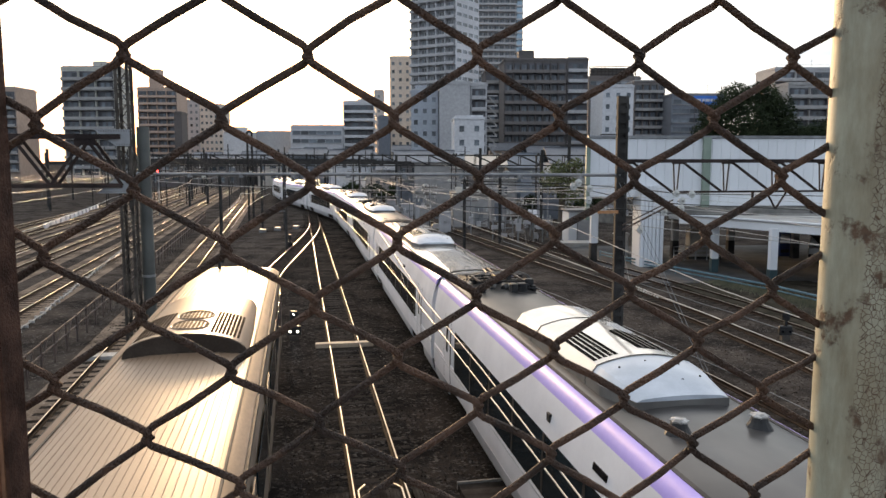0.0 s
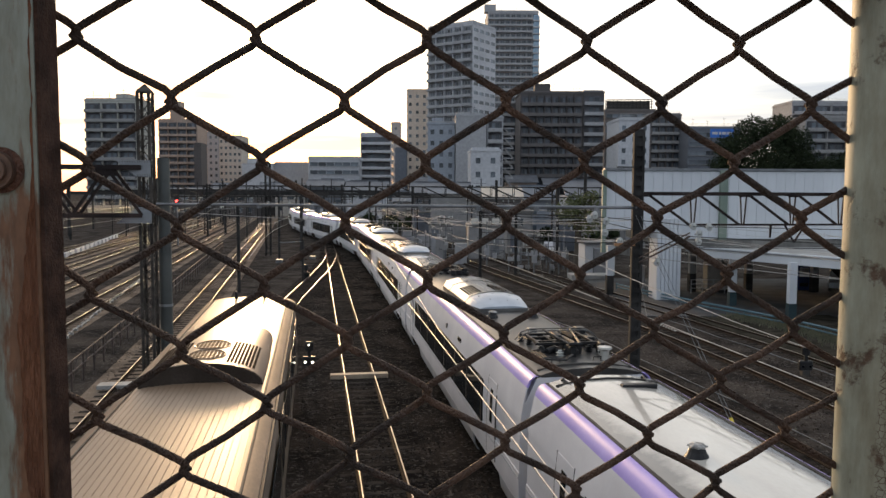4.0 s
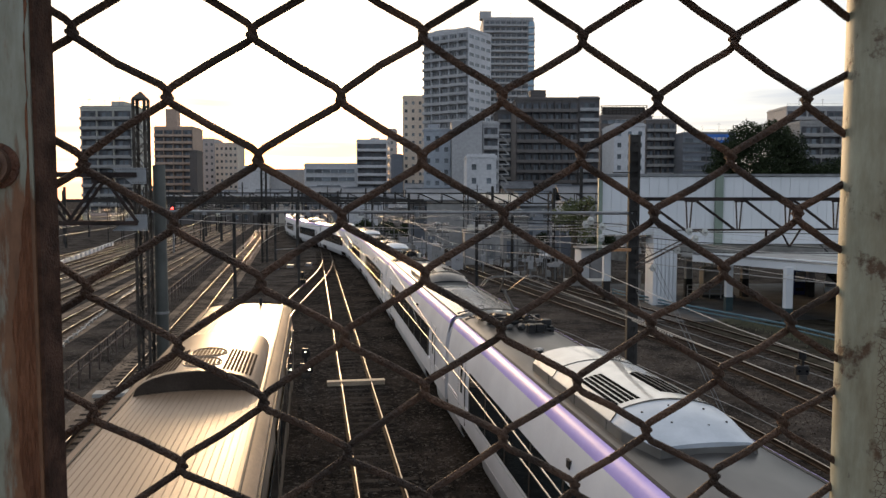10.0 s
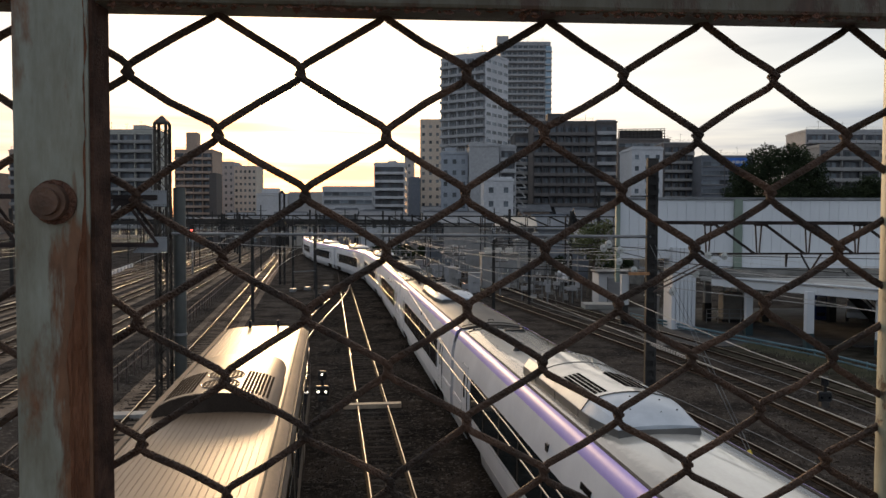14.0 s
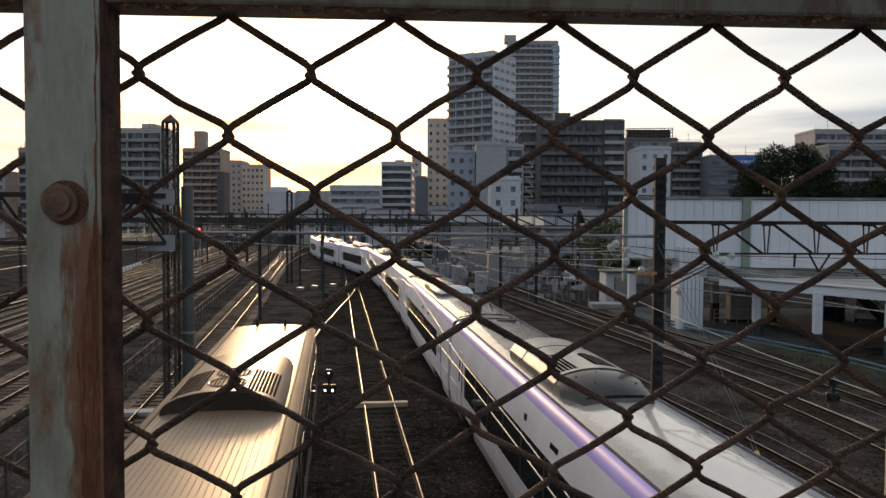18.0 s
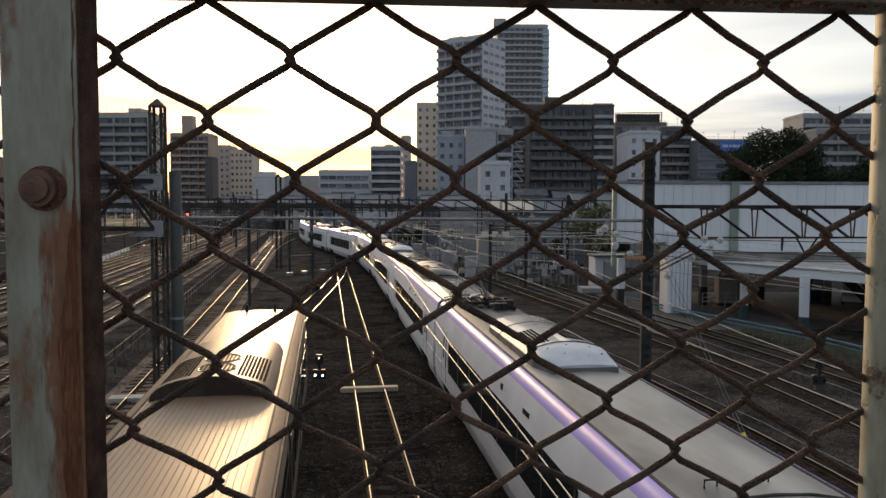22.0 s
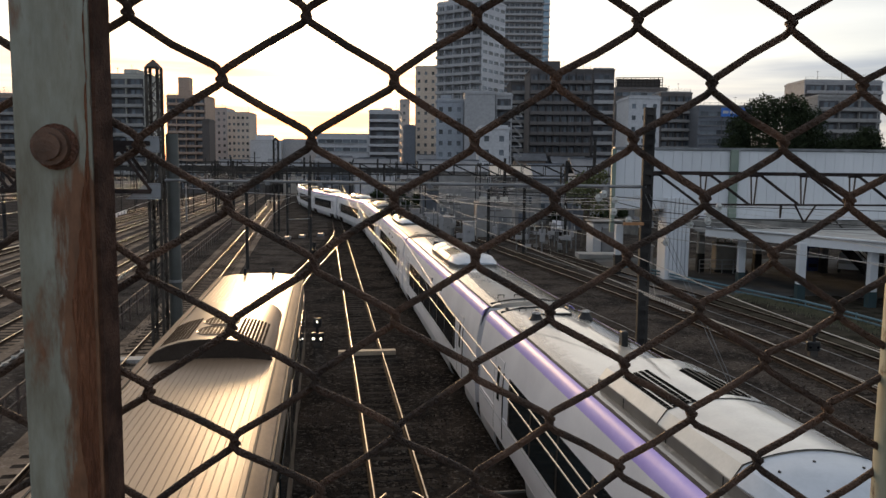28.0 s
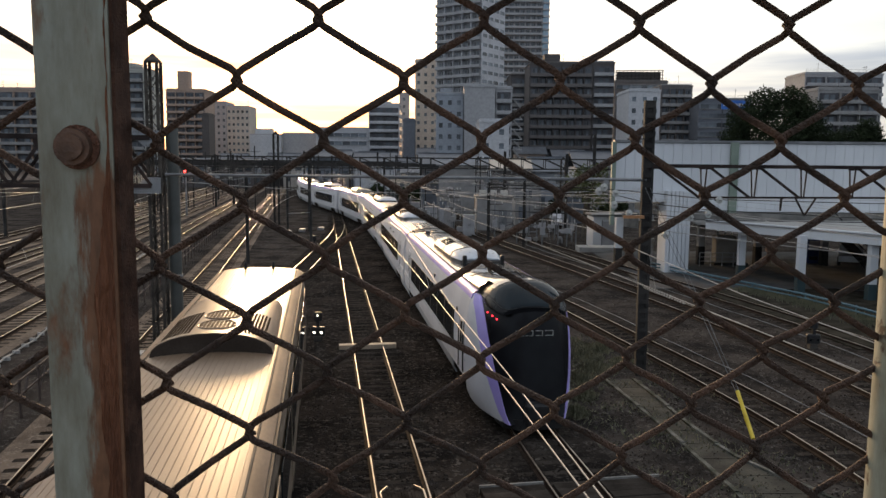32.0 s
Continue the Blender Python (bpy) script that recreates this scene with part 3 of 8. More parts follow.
def aircon(car, shift=0.0):
    """Low arched air conditioner with a sloped hood at its rear."""
    o = -0.35
    ac = part("air_conditioner", Geo().loft([ac_arch(y, 0.90, 0.33) for y in (3.2 + o, 1.9 + o, 1.86 + o, -1.05 + o)]), AC_SHELL, car, "pale grey arched roof air conditioner", smooth=True, flat=22)
    rings = []
    for i in range(9):
        t = i / 8
        h = 0.32 * (1 - t ** 2.0) + 0.07 * t ** 2.0
        w = 0.90 - 0.19 * t ** 1.8
        rings.append(ac_arch(o - 1.07 - 1.33 * t, w, h))
    part("hood", Geo().loft(rings), AC_HOOD, ac, "smooth blue-grey sloped hood", smooth=True, flat=28)
    for y in ((1.88 if not shift else 0.9) + o, -1.06 + o):
        part("panel_seam", Geo().tube(ac_arch(y, 0.906, 0.336), 0.008, 4), GUTTER, ac)
    bolts = Geo()
    for x, t in ((-0.55, 0.25), (-0.1, 0.2), (0.4, 0.3), (-0.3, 0.6), (0.2, 0.7), (0.55, 0.6)):
        h = 0.32 * (1 - t ** 2.0) + 0.05 * t ** 2.0
        bolts.beam((x, o - 1.07 - 1.33 * t, 3.59 + h * ac_rise(x / 0.92)), (x, o - 1.07 - 1.33 * t, 3.612 + h * ac_rise(x / 0.92)), 0.018, n=6)
    tagged(part("bolt", bolts, GUTTER, ac, "small dark bolt heads"), kind="stuff")
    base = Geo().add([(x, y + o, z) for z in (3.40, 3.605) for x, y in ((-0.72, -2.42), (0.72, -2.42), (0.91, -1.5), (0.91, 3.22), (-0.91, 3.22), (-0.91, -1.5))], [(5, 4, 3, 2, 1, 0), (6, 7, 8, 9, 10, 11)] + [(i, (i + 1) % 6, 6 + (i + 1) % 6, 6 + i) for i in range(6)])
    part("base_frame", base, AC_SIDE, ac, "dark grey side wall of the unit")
    for y in (-0.9, 0.6, 2.1):
        part("side_seam", Geo().box(-0.914, -0.9105, o + y - 0.008, o + y + 0.008, 3.42, 3.60), SLOT, ac)
    for k in range(5):
        x = -0.72 + k * 0.088
        lean = math.atan2(ac_skin(x + 0.03) - ac_skin(x - 0.03), 0.06)
        g = Geo()
        for j in range(15):
            g.box(-0.031, 0.031, -0.044, 0.044, -0.006, 0.007, Matrix.Translation((x, o + shift - 0.80 + j * 0.113, ac_skin(x))) @ Matrix.Rotation(-lean, 4, "Y"))
        tagged(part("grille", g, SLOT, ac, "row of dark slots"), kind="stuff")
    # fan recess with its ribs, on the far half of the top
    xs = [0.12 + 0.07 * i for i in range(8)]
    lo = lambda x: o + shift - 0.62 + 0.10 * abs(x - 0.36)
    hi = lambda x: o + shift + 0.86 - 1.1 * abs(x - 0.30)
    fan = part("fan_opening", Geo().loft([[(x, lo(x), ac_skin(x, 0.007)), (x, hi(x), ac_skin(x, 0.007)), (x, hi(x), ac_skin(x, -0.02)), (x, lo(x), ac_skin(x, -0.02))] for x in xs]), SLOT, ac, "dark fan recess")
    for x in (0.22, 0.34, 0.46):
        part("fan_rib", Geo().beam((x, lo(x), ac_skin(x, 0.012)), (x, hi(x), ac_skin(x, 0.012)), 0.012, 0.01), AC_SIDE, fan)


def cone_vent(car, x, y, name="roof_vent"):
    g = Geo().lathe([(0.19, 0), (0.19, 0.02), (0.12, 0.13), (0.10, 0.19), (0.02, 0.20)], 14, (x, y, 3.45))
    v = part(name, g, BLACK, car, "black cone-shaped vent with a pale lobed cap")
    ring = [(0.135 if k % 2 else 0.105, 2 * math.pi * k / 16) for k in range(16)]
    part("cap", Geo().loft([[(x + r * q * math.cos(a), y + r * q * math.sin(a), z) for r, a in ring] for q, z in ((1, 3.645), (1, 3.665), (0.5, 3.69))]), CAP_GREY, v, "pale worn cap")


def antenna(car, x, y):
    part("antenna", Geo().box(x - 0.07, x + 0.07, y - 0.10, y + 0.10, 3.42, 3.80, cut=0.03), BLACK, car, "short black antenna")


def hook(car, x, y):
    part("hand_hook", Geo().tube([(x - 0.085, y, 3.44), (x - 0.085, y, 3.59), (x + 0.085, y, 3.59), (x + 0.085, y, 3.44)], 0.016, 6), BLACK, car)


def insulator(parent, x, y, z, h=0.22, dark=False):
    prof = [(0.05, 0)]
    for k in range(3):
        a = h * (0.15 + 0.25 * k)
        prof += [(0.045, a), (0.085, a + 0.03), (0.045, a + 0.05)]
    prof += [(0.045, h)]
    part("insulator", Geo().lathe(prof, 10, (x, y, z)), BLACK if dark else PORCELAIN, parent, "sooty porcelain insulator" if dark else "white porcelain insulator")


def pantograph(car, y, up, flip=1):
    """Single-arm collector with its frame, pipes and boxes on a sooty roof; flip turns it end for end."""
    pg = part("pantograph", Geo().beam((-0.62, y - 0.2, 3.69), (0.62, y - 0.2, 3.69), 0.06, 0.06).beam((-0.62, y + 0.25, 3.69), (0.62, y + 0.25, 3.69), 0.06, 0.06).beam((-0.2, y - 0.55, 3.69), (-0.2, y + 0.55, 3.69), 0.07, 0.05), BLACK, car, "black single-arm pantograph")
    for x in (-0.55, 0.55):
        for yy in (-0.5, 0.5):
            insulator(pg, x, y + yy, 3.46, 0.2, True)
    frame = Geo()
    for yy in (-0.55, 0.55):
        frame.beam((-0.7, y + yy, 3.72), (0.7, y + yy, 3.72), 0.05, 0.05)
    for x in (-0.62, 0.62):
        frame.beam((x, y - 0.6, 3.72), (x, y + 0.6, 3.72), 0.05, 0.05)
    part("base_frame", frame, BLACK, pg)
    knee = (0, y + flip * 1.15, 4.35 if up else 3.82)
    head = (0, y - flip * 0.15, 4.90 if up else 3.90)
    part("lower_arm", Geo().beam((0, y - flip * 0.45, 3.78), knee, 0.05, n=8), BLACK, pg)
    part("upper_arm", Geo().beam((-0.12, knee[1], knee[2]), (-0.32, head[1], head[2]), 0.025, n=6).beam((0.12, knee[1], knee[2]), (0.32, head[1], head[2]), 0.025, n=6).beam((-0.14, knee[1], knee[2]), (0.14, knee[1], knee[2]), 0.04, n=6), BLACK, pg)
    for dy in (-0.13, 0.13):
        y1 = head[1] + dy
        part("contact_strip", Geo().tube([(-0.95, y1, head[2] - 0.24), (-0.80, y1, head[2] - 0.06), (-0.60, y1, head[2]), (0.60, y1, head[2]), (0.80, y1, head[2] - 0.06), (0.95, y1, head[2] - 0.24)], 0.016, 6), AC_SIDE, pg, "pale worn contact strip")
    part("spring_box", Geo().box(-0.15, -0.01, y - 0.30, y + 0.30, 3.75, 3.85, cut=0.03), BLACK, pg)
    part("raising_cylinder", Geo().beam((0.25, y - 0.4, 3.80), (0.25, y + 0.35, 3.80), 0.07, n=10), GUTTER, pg)
    e = y + flip * 1.25                     # towards the end of the car
    part("arrester", Geo().lathe([(0.10, 0), (0.10, 0.24), (0.02, 0.25)], 14, (-0.15 if up else 0.62, e, 3.46)).lathe([(0.15, 0.255), (0.16, 0.27), (0.15, 0.31), (0.02, 0.325)], 14, (-0.15 if up else 0.62, e, 3.46)), AC_SHELL, car, "pale surge arrester with a round lid")
    rng = random.Random(int(40 + flip))
    for k in range(30):
        x, yy = rng.uniform(-0.50, 0.90), y + flip * rng.uniform(-1.3, 1.1)
        w, d, h = rng.uniform(0.04, 0.13), rng.uniform(0.05, 0.16), rng.uniform(0.08, 0.34)
        if k % 3:
            part("switch_box", Geo().box(x - w, x + w, yy - d, yy + d, 3.42, 3.46 + h, cut=0.02), BLACK if k % 14 else CAP_GREY, car)
        else:
            part("cable_drum", Geo().beam((x - w, yy, 3.56), (x + w, yy + 0.1, 3.60), 0.08, n=10), BLACK, car)
    for x, yy in ((-0.30, 1.05), (0.10, 0.85), (0.75, 0.70), (0.60, -0.55), (-0.62, -0.95), (0.35, -1.05), (0.80, -0.2)):
        insulator(car, x, y + flip * yy, 3.44, 0.24, (x, yy) not in ((0.75, 0.70), (-0.30, 1.05)))
    for k in range(3):
        q = 0.07 * k
        p = [(-0.45 + q, e - flip * 0.75, 3.46), (-0.45 + q, e - flip * 0.75, 3.60), (-0.82 + q, e - flip * (0.55 - q), 3.60), (-0.82 + q, e + flip * (0.25 - q), 3.60), (-0.35, e + flip * (0.42 - q), 3.60), (-0.15, e + flip * 0.2, 3.66)]
        part("cable_pipe", Geo().tube(p, 0.020, 6), BLACK, car, "bent dark cable pipe")
    part("cable_pipe", Geo().tube([(0.9, y + 0.8, 3.45), (0.9, y - 0.9, 3.55), (0.6, y - 1.0, 3.6)], 0.022, 6), BLACK, car)


def make_bogie(car, y):
    b = part("bogie", Geo().box(-1.0, 1.0, y - 1.5, y + 1.5, 0.35, 0.75, cut=0.05), UNDER, car)
    for yy in (-1.05, 1.05):
        for x in (-0.566, 0.566):
            g = Geo().beam((x - 0.065, y + yy, 0.43), (x + 0.065, y + yy, 0.43), 0.43, n=20)
            part("wheel", g, UNDER, b)
        part("axle", Geo().beam((-0.95, y + yy, 0.43), (0.95, y + yy, 0.43), 0.08, n=8), UNDER, b)
    for x in (-0.95, 0.95):
        part("side_frame", Geo().box(x - 0.08, x + 0.08, y - 1.45, y + 1.45, 0.40, 0.62, cut=0.03), UNDER, b)


def make_car(name, label, roof, panto=None, front_box=True, vents=(), tail=False):
    """One coach along its own y axis, rail tops at z = 0; the front end is at +y."""
    car = thing(name, label, "train car", group="cars of the express train")
    r = -7.9 if tail else -10.12
    f = 10.12
    core = [(x - 0.02, z) for x, z in BODY_SIDE]
    full = [(-1.10, 3.36), (1.10, 3.36)] + core + [(-x, z) for x, z in reversed(core)]
    part("body", Geo().loft([ring_y(full, r + 0.01), ring_y(full, f - 0.01)]), WHITE_BODY, car, "white painted car body")
    # roof skin
    top = both(HALF)
    part("roof", Geo().loft([ring_y(top + [(1.0, 3.34), (-1.0, 3.34)], y) for y in (r + 0.02, f - 0.02)]), roof, car, smooth=True, flat=25)
    for s in (-1, 1):
        g = Geo().box(min(s * 1.05, s * 1.112), max(s * 1.05, s * 1.112), r + 0.02, f - 0.02, 3.34, 3.412)
        part("gutter", g, GUTTER, car, "dark rain gutter")
        shoulder = [(1.11, 3.402), (1.16, 3.390), (1.21, 3.362), (1.26, 3.305), (1.298, 3.22), (1.311, 3.172)]
        part("violet_band", strip(shoulder, r, f, 0.04, s), PURPLE, car, "pale violet shoulder band", smooth=True, flat=60)
        part("upper_side", strip([(1.311, 3.172), (1.328, 3.11), (1.35, 3.0), (1.375, 2.88), (1.41, 2.70), (1.438, 2.48)], r, f, 0.03, s), WHITE_BODY, car, smooth=True, flat=60)
        side = [(1.467, 1.45), (1.46, 1.05), (1.44, 0.80)]
        part("lower_side", strip(side, r, f, 0.03, s), WHITE_BODY, car)
        w0, w1 = (-5.7 if tail else -6.6, 6.9)
        band = [(1.438, 2.50), (1.460, 2.1), (1.468, 1.43)]
        part("window_band", strip([(x + 0.004, z) for x, z in band], w0, w1, 0.03, s), GLASS_DARK, car, "long dark tinted window band")
        for k in range(8):
            y = w0 + 0.1 + k * (w1 - w0 - 0.2) / 7
            part("window_pillar", strip([(x + 0.010, z) for x, z in band], y - 0.05, y + 0.05, 0.02, s), BLACK, car)
        part("sill_line", strip([(1.475, 1.36), (1.475, 1.33)], r, f, 0.02, s), SKIRT, car)
        for y in ((-7.6, 7.9) if not tail else (7.9,)):
            d = part("door", strip([(1.418, 2.70), (1.466, 2.18), (1.474, 1.62), (1.468, 0.95)], y - 0.42, y + 0.42, 0.03, s), WHITE_BODY, car, "white plug door")
            part("door_window", strip([(1.442, 2.50), (1.468, 2.18), (1.475, 1.72)], y - 0.13, y + 0.13, 0.02, s), GLASS_DARK, d)
            for e in (-0.44, 0.44):
                part("door_seam", strip([(1.414, 2.72), (1.466, 2.18), (1.475, 1.62), (1.470, 0.93)], y + e - 0.012, y + e + 0.012, 0.02, s), GUTTER, d)
        part("side_lamp", Geo().box(s * 1.38 - 0.04, s * 1.38 + 0.04, -1.0, -0.85, 2.74, 2.88), BLACK, car)
        part("number_panel", strip([(1.40, 2.84), (1.418, 2.74)], -3.4, -2.9, 0.02, s), BLACK_GLOSS, car, "small dark destination display")
        sk = [(1.445, 0.80), (1.40, 0.50), (1.30, 0.32)]
        for y0, y1 in ((r, -8.4), (-5.4, 5.4), (8.4, f)) if not tail else ((-5.4, 5.4), (8.4, f)):
            part("skirt", strip(sk, y0, y1, 0.04, s), SKIRT, car, "pale grey side skirt")
    part("underframe", Geo().box(-1.15, 1.15, r + 0.4, f - 0.4, 0.55, 0.90), UNDER, car)
    make_bogie(car, -6.9)
    make_bogie(car, 6.9)
    aircon(car, 1.75 if tail else 0.0)
    part("gangway_bellows", Geo().box(-0.62, 0.62, f, f + 0.30, 0.95, 3.15, cut=0.06), BLACK, car, "black rubber gangway bellows")
    if not tail:
        part("gangway_bellows", Geo().box(-0.62, 0.62, r - 0.30, r, 0.95, 3.15, cut=0.06), BLACK, car, "black rubber gangway bellows")
    for y in (f - 0.35,) if tail else (f - 0.35, r + 0.35):
        part("roof_rib", Geo().tube([(-1.0, y, 3.43), (-0.5, y, 3.52), (0, y, 3.545), (0.5, y, 3.52), (1.0, y, 3.43)], 0.022, 6), GUTTER, car)
    for s in (-1, 1):
        part("corner_cable", Geo().tube([(s * 0.75, f - 0.5, 3.45), (s * 0.8, f - 0.15, 3.5), (s * 0.82, f + 0.1, 3.38)], 0.025, 6), BLACK, car)
    if front_box and not tail:
        part("roof_bar", Geo().box(0.05, 0.72, f - 0.98, f - 0.82, 3.48, 3.565, cut=0.02), BLACK, car, "short black roof bar")
    if tail:
        h = part("roof_hatch", Geo().box(-0.20, 0.55, f - 1.35, f - 0.70, 3.46, 3.555), BLACK, car, "low black-edged roof hatch")
        part("lid", Geo().box(-0.18, 0.53, f - 1.33, f - 0.72, 3.556, 3.575, cut=0.008), ROOF_GREY, h)
    for kind, x, y in vents:
        {"cone": cone_vent, "post": antenna, "hook": hook}[kind](car, x, y)
    for p in panto or ():
        pantograph(car, *p)
    return car


def make_tail(car):
    """The rear cab: upright black face, high windscreen under a raised roof, white and violet cheeks."""
    zs = [3.34, 3.12, 2.90, 2.42, 1.90, 1.35, 0.90, 0.50, 0.26]
    side = dict(zip(zs, (1.20, 1.32, 1.37, 1.442, 1.462, 1.466, 1.45, 1.40, 1.30)))
    edge_w = dict(zip(zs, (1.11, 1.15, 1.16, 1.13, 1.07, 0.98, 0.89, 0.81, 0.73)))
    edge_y = dict(zip(zs, (-8.35, -8.80, -9.10, -9.42, -9.70, -9.95, -10.12, -10.30, -10.45)))
    face_y = lambda z: -9.98 - 0.52 * (1 - z / 3.3)
    bend = lambda z, t: (side[z] + (edge_w[z] - side[z]) * t ** 2.2, -7.9 + (edge_y[z] + 7.9) * t, z)
    for sd in (-1, 1):
        def skin(t0, t1, off, levels):
            ts = [t0 + (t1 - t0) * i / 6 for i in range(7)]
            return Geo().loft([[(sd * (bend(z, t)[0] + off), bend(z, t)[1], z) for t in ts] + [(sd * (bend(z, t)[0] - 0.05), bend(z, t)[1] + 0.01, z) for t in reversed(ts)] for z in levels])
        part("cheek", skin(0, 1.0, 0, zs), WHITE_BODY, car, "white cab side", smooth=True, flat=40)
        lead = dict(zip(zs, (0.0, 0.36, 0.56, 0.68, 0.75, 0.80, 0.86, 0.90, 0.93)))
        def stripe(z, off, back):
            ts = [lead[z] + (1.004 - lead[z]) * i / 8 for i in range(9)]
            return [(sd * (bend(z, t)[0] + off), bend(z, t)[1] + back, z) for t in ts]
        part("violet_stripe", Geo().loft([stripe(z, 0.006, 0) + stripe(z, -0.04, 0.01)[::-1] for z in zs]), PURPLE, car, "violet stripe running from the shoulder down the cab edge", smooth=True, flat=50)
        d = part("cab_door", strip([(1.452, 2.42), (1.474, 2.0), (1.478, 1.5), (1.472, 0.95)], -7.55, -6.85, 0.03, sd), WHITE_BODY, car, "white crew door")
        part("door_window", strip([(1.460, 2.38), (1.478, 2.0), (1.482, 1.55)], -7.36, -7.04, 0.02, sd), GLASS_DARK, d)
        for e in (-7.57, -6.83):
            part("door_seam", strip([(1.456, 2.44), (1.476, 2.0), (1.480, 1.5), (1.474, 0.93)], e - 0.012, e + 0.012, 0.02, sd), GUTTER, d)
            part("grab_rail", Geo().beam((sd * 1.50, e - 0.08, 0.95), (sd * 1.50, e - 0.08, 2.2), 0.018, n=6), BLACK, d)
        part("round_window", Geo().beam((sd * 1.44, -6.3, 2.55), (sd * 1.462, -6.3, 2.55), 0.09, n=14), BLACK_GLOSS, car)
    us = (-1, -0.985, -0.94, -0.86, -0.72, -0.45, -0.2, 0, 0.2, 0.45, 0.72, 0.86, 0.94, 0.985, 1)
    def face_point(u, z, off=0.0):
        w = float(np.interp(z, zs[::-1], [edge_w[k] for k in zs[::-1]]))
        ye = float(np.interp(z, zs[::-1], [edge_y[k] for k in zs[::-1]]))
        return (w * u * (1 - 0.01 * (off == 0)), ye + (face_y(z) - ye) * (1 - abs(u) ** 3.2) ** 0.8 - off, z)
    rows_ = [[face_point(u, z) for u in us] for z in (3.30, 3.12, 2.90, 2.65, 2.42, 2.15, 1.90, 1.6, 1.35, 0.90, 0.50, 0.26)]
    part("nose", Geo().loft([r + [(x * 0.97, y + 0.2, z) for x, y, z in reversed(r)] for r in rows_]), BLACK_GLOSS, car, "glossy black cab face", smooth=True, flat=50)
    # raised roof over the cab
    ky = (-10.0, -9.75, -9.45, -9.1, -8.8, -8.4, -7.6, -6.4, -4.5)
    kw = (0.80, 0.95, 1.03, 1.08, 1.10, 1.11, 1.105, 1.10, 1.10)
    ktop = (3.26, 3.44, 3.62, 3.79, 3.845, 3.855, 3.79, 3.67, 3.55)
    kbase = (3.16, 3.18, 3.22, 3.26, 3.29, 3.33, 3.35, 3.36, 3.36)
    vs = [-1 + 0.1 * i for i in range(21)]
    def dome(y, u, off=0.0):
        w, zt, zb = (float(np.interp(y, ky, k)) for k in (kw, ktop, kbase))
        return (w * u, y, zb + (zt - zb) * (1 - abs(u) ** 2.4) ** 0.72 + off)
    def shell(ylist, ulist, off, thick):
        return Geo().loft([[dome(y, u, off) for u in ulist] + [dome(y, u, off - thick) for u in reversed(ulist)] for y in ylist])
    part("cab_roof", shell((-8.82, -8.6, -8.4, -8.0, -7.6, -7.0, -6.4, -5.4, -4.5), vs, 0.0, 0.2), CAB_SHEEN, car, "glossy raised cab roof, painted tan sky sheen fading to black", smooth=True, flat=50)
    part("canopy", shell((-10.0, -9.88, -9.75, -9.6, -9.45, -9.25, -9.1, -8.95, -8.82), vs, 0.0, 0.1), BLACK_GLOSS, car, "glossy black brow", smooth=True, flat=50)
    part("windscreen", shell((-9.97, -9.85, -9.7, -9.5, -9.3, -9.12, -9.0), [-0.90 + 0.09 * i for i in range(21)], 0.014, 0.012), GLASS_DARK, car, "wide curved tinted windscreen", smooth=True, flat=60)
    part("screen_rim", Geo().tube([dome(y, u, 0.012) for y, u in ((-8.75, -0.93), (-9.1, -0.93), (-9.5, -0.93), (-9.8, -0.93), (-9.97, -0.88), (-9.99, -0.5), (-9.995, 0), (-9.99, 0.5), (-9.97, 0.88), (-9.8, 0.93), (-9.5, 0.93), (-9.1, 0.93), (-8.75, 0.93))], 0.008, 6), BLACK, car, "black rubber round the windscreen")
    for sd in (-1, 1):
        part("quarter_panel", shell((-8.82, -8.6, -8.35), [sd * u for u in (0.995, 0.93, 0.86, 0.78)][::sd], 0.006, 0.02), BLACK_GLOSS, car)
        part("roof_scoop", shell((-8.45, -8.15, -7.75), [sd * u for u in (0.99, 0.92, 0.84, 0.76, 0.70)][::sd], 0.008, 0.02), SLOT if sd < 0 else CAB_ROOF, car, "dark rectangular roof opening" if sd < 0 else "")
    part("sooty_panel", Geo().loft([[(x, y, z + 0.006) for x, z in ((-0.92, 3.447), (-0.45, 3.513), (0, 3.533), (0.45, 3.513), (0.92, 3.447))] + [(x, y, z - 0.02) for x, z in ((0.92, 3.447), (0.45, 3.513), (0, 3.533), (-0.45, 3.513), (-0.92, 3.447))] for y in (-4.5, -2.85)]), CAB_ROOF, car, "glossy dark roof panel")
    for y in (-5.6,):
        part("roof_seam", Geo().tube([dome(y - 0.5 * (1 - abs(u)), u, 0.003) for u in vs], 0.010, 4), GUTTER, car)
    part("wiper", Geo().beam((-0.35, -10.03, 3.30), (0.45, -10.03, 3.27), 0.015, n=5), BLACK, car)
    for sd in (-1, 1):
        for k in range(3):
            p = Vector(face_point(sd * (0.94 - 0.07 * k), 3.02 - 0.055 * k, 0.012))
            part("tail_lamp", Geo().beam(p + Vector((0, 0.03, 0)), p - Vector((-sd * 0.02, 0.02, 0)), 0.021, n=10), TAIL_RED if sd < 0 else BLACK, car, "lit red tail lamp" if sd < 0 else "unlit lamp")
    # the emblem on the nose: outlined plain shapes
    for k, w in enumerate((0.22, 0.20, 0.20, 0.22)):
        x = -0.52 + k * 0.265
        y = face_y(2.6) - 0.008
        g = Geo()
        for z0, z1 in ((2.662, 2.675), (2.535, 2.548)):
            g.box(x, x + w, y - 0.006, y + 0.03, z0, z1)
        g.box(x if k == 0 else x + w - 0.014, x + 0.014 if k == 0 else x + w, y - 0.006, y + 0.03, 2.548, 2.662)
        part("emblem_bar", g, CAP_GREY, car, "silver emblem shape")
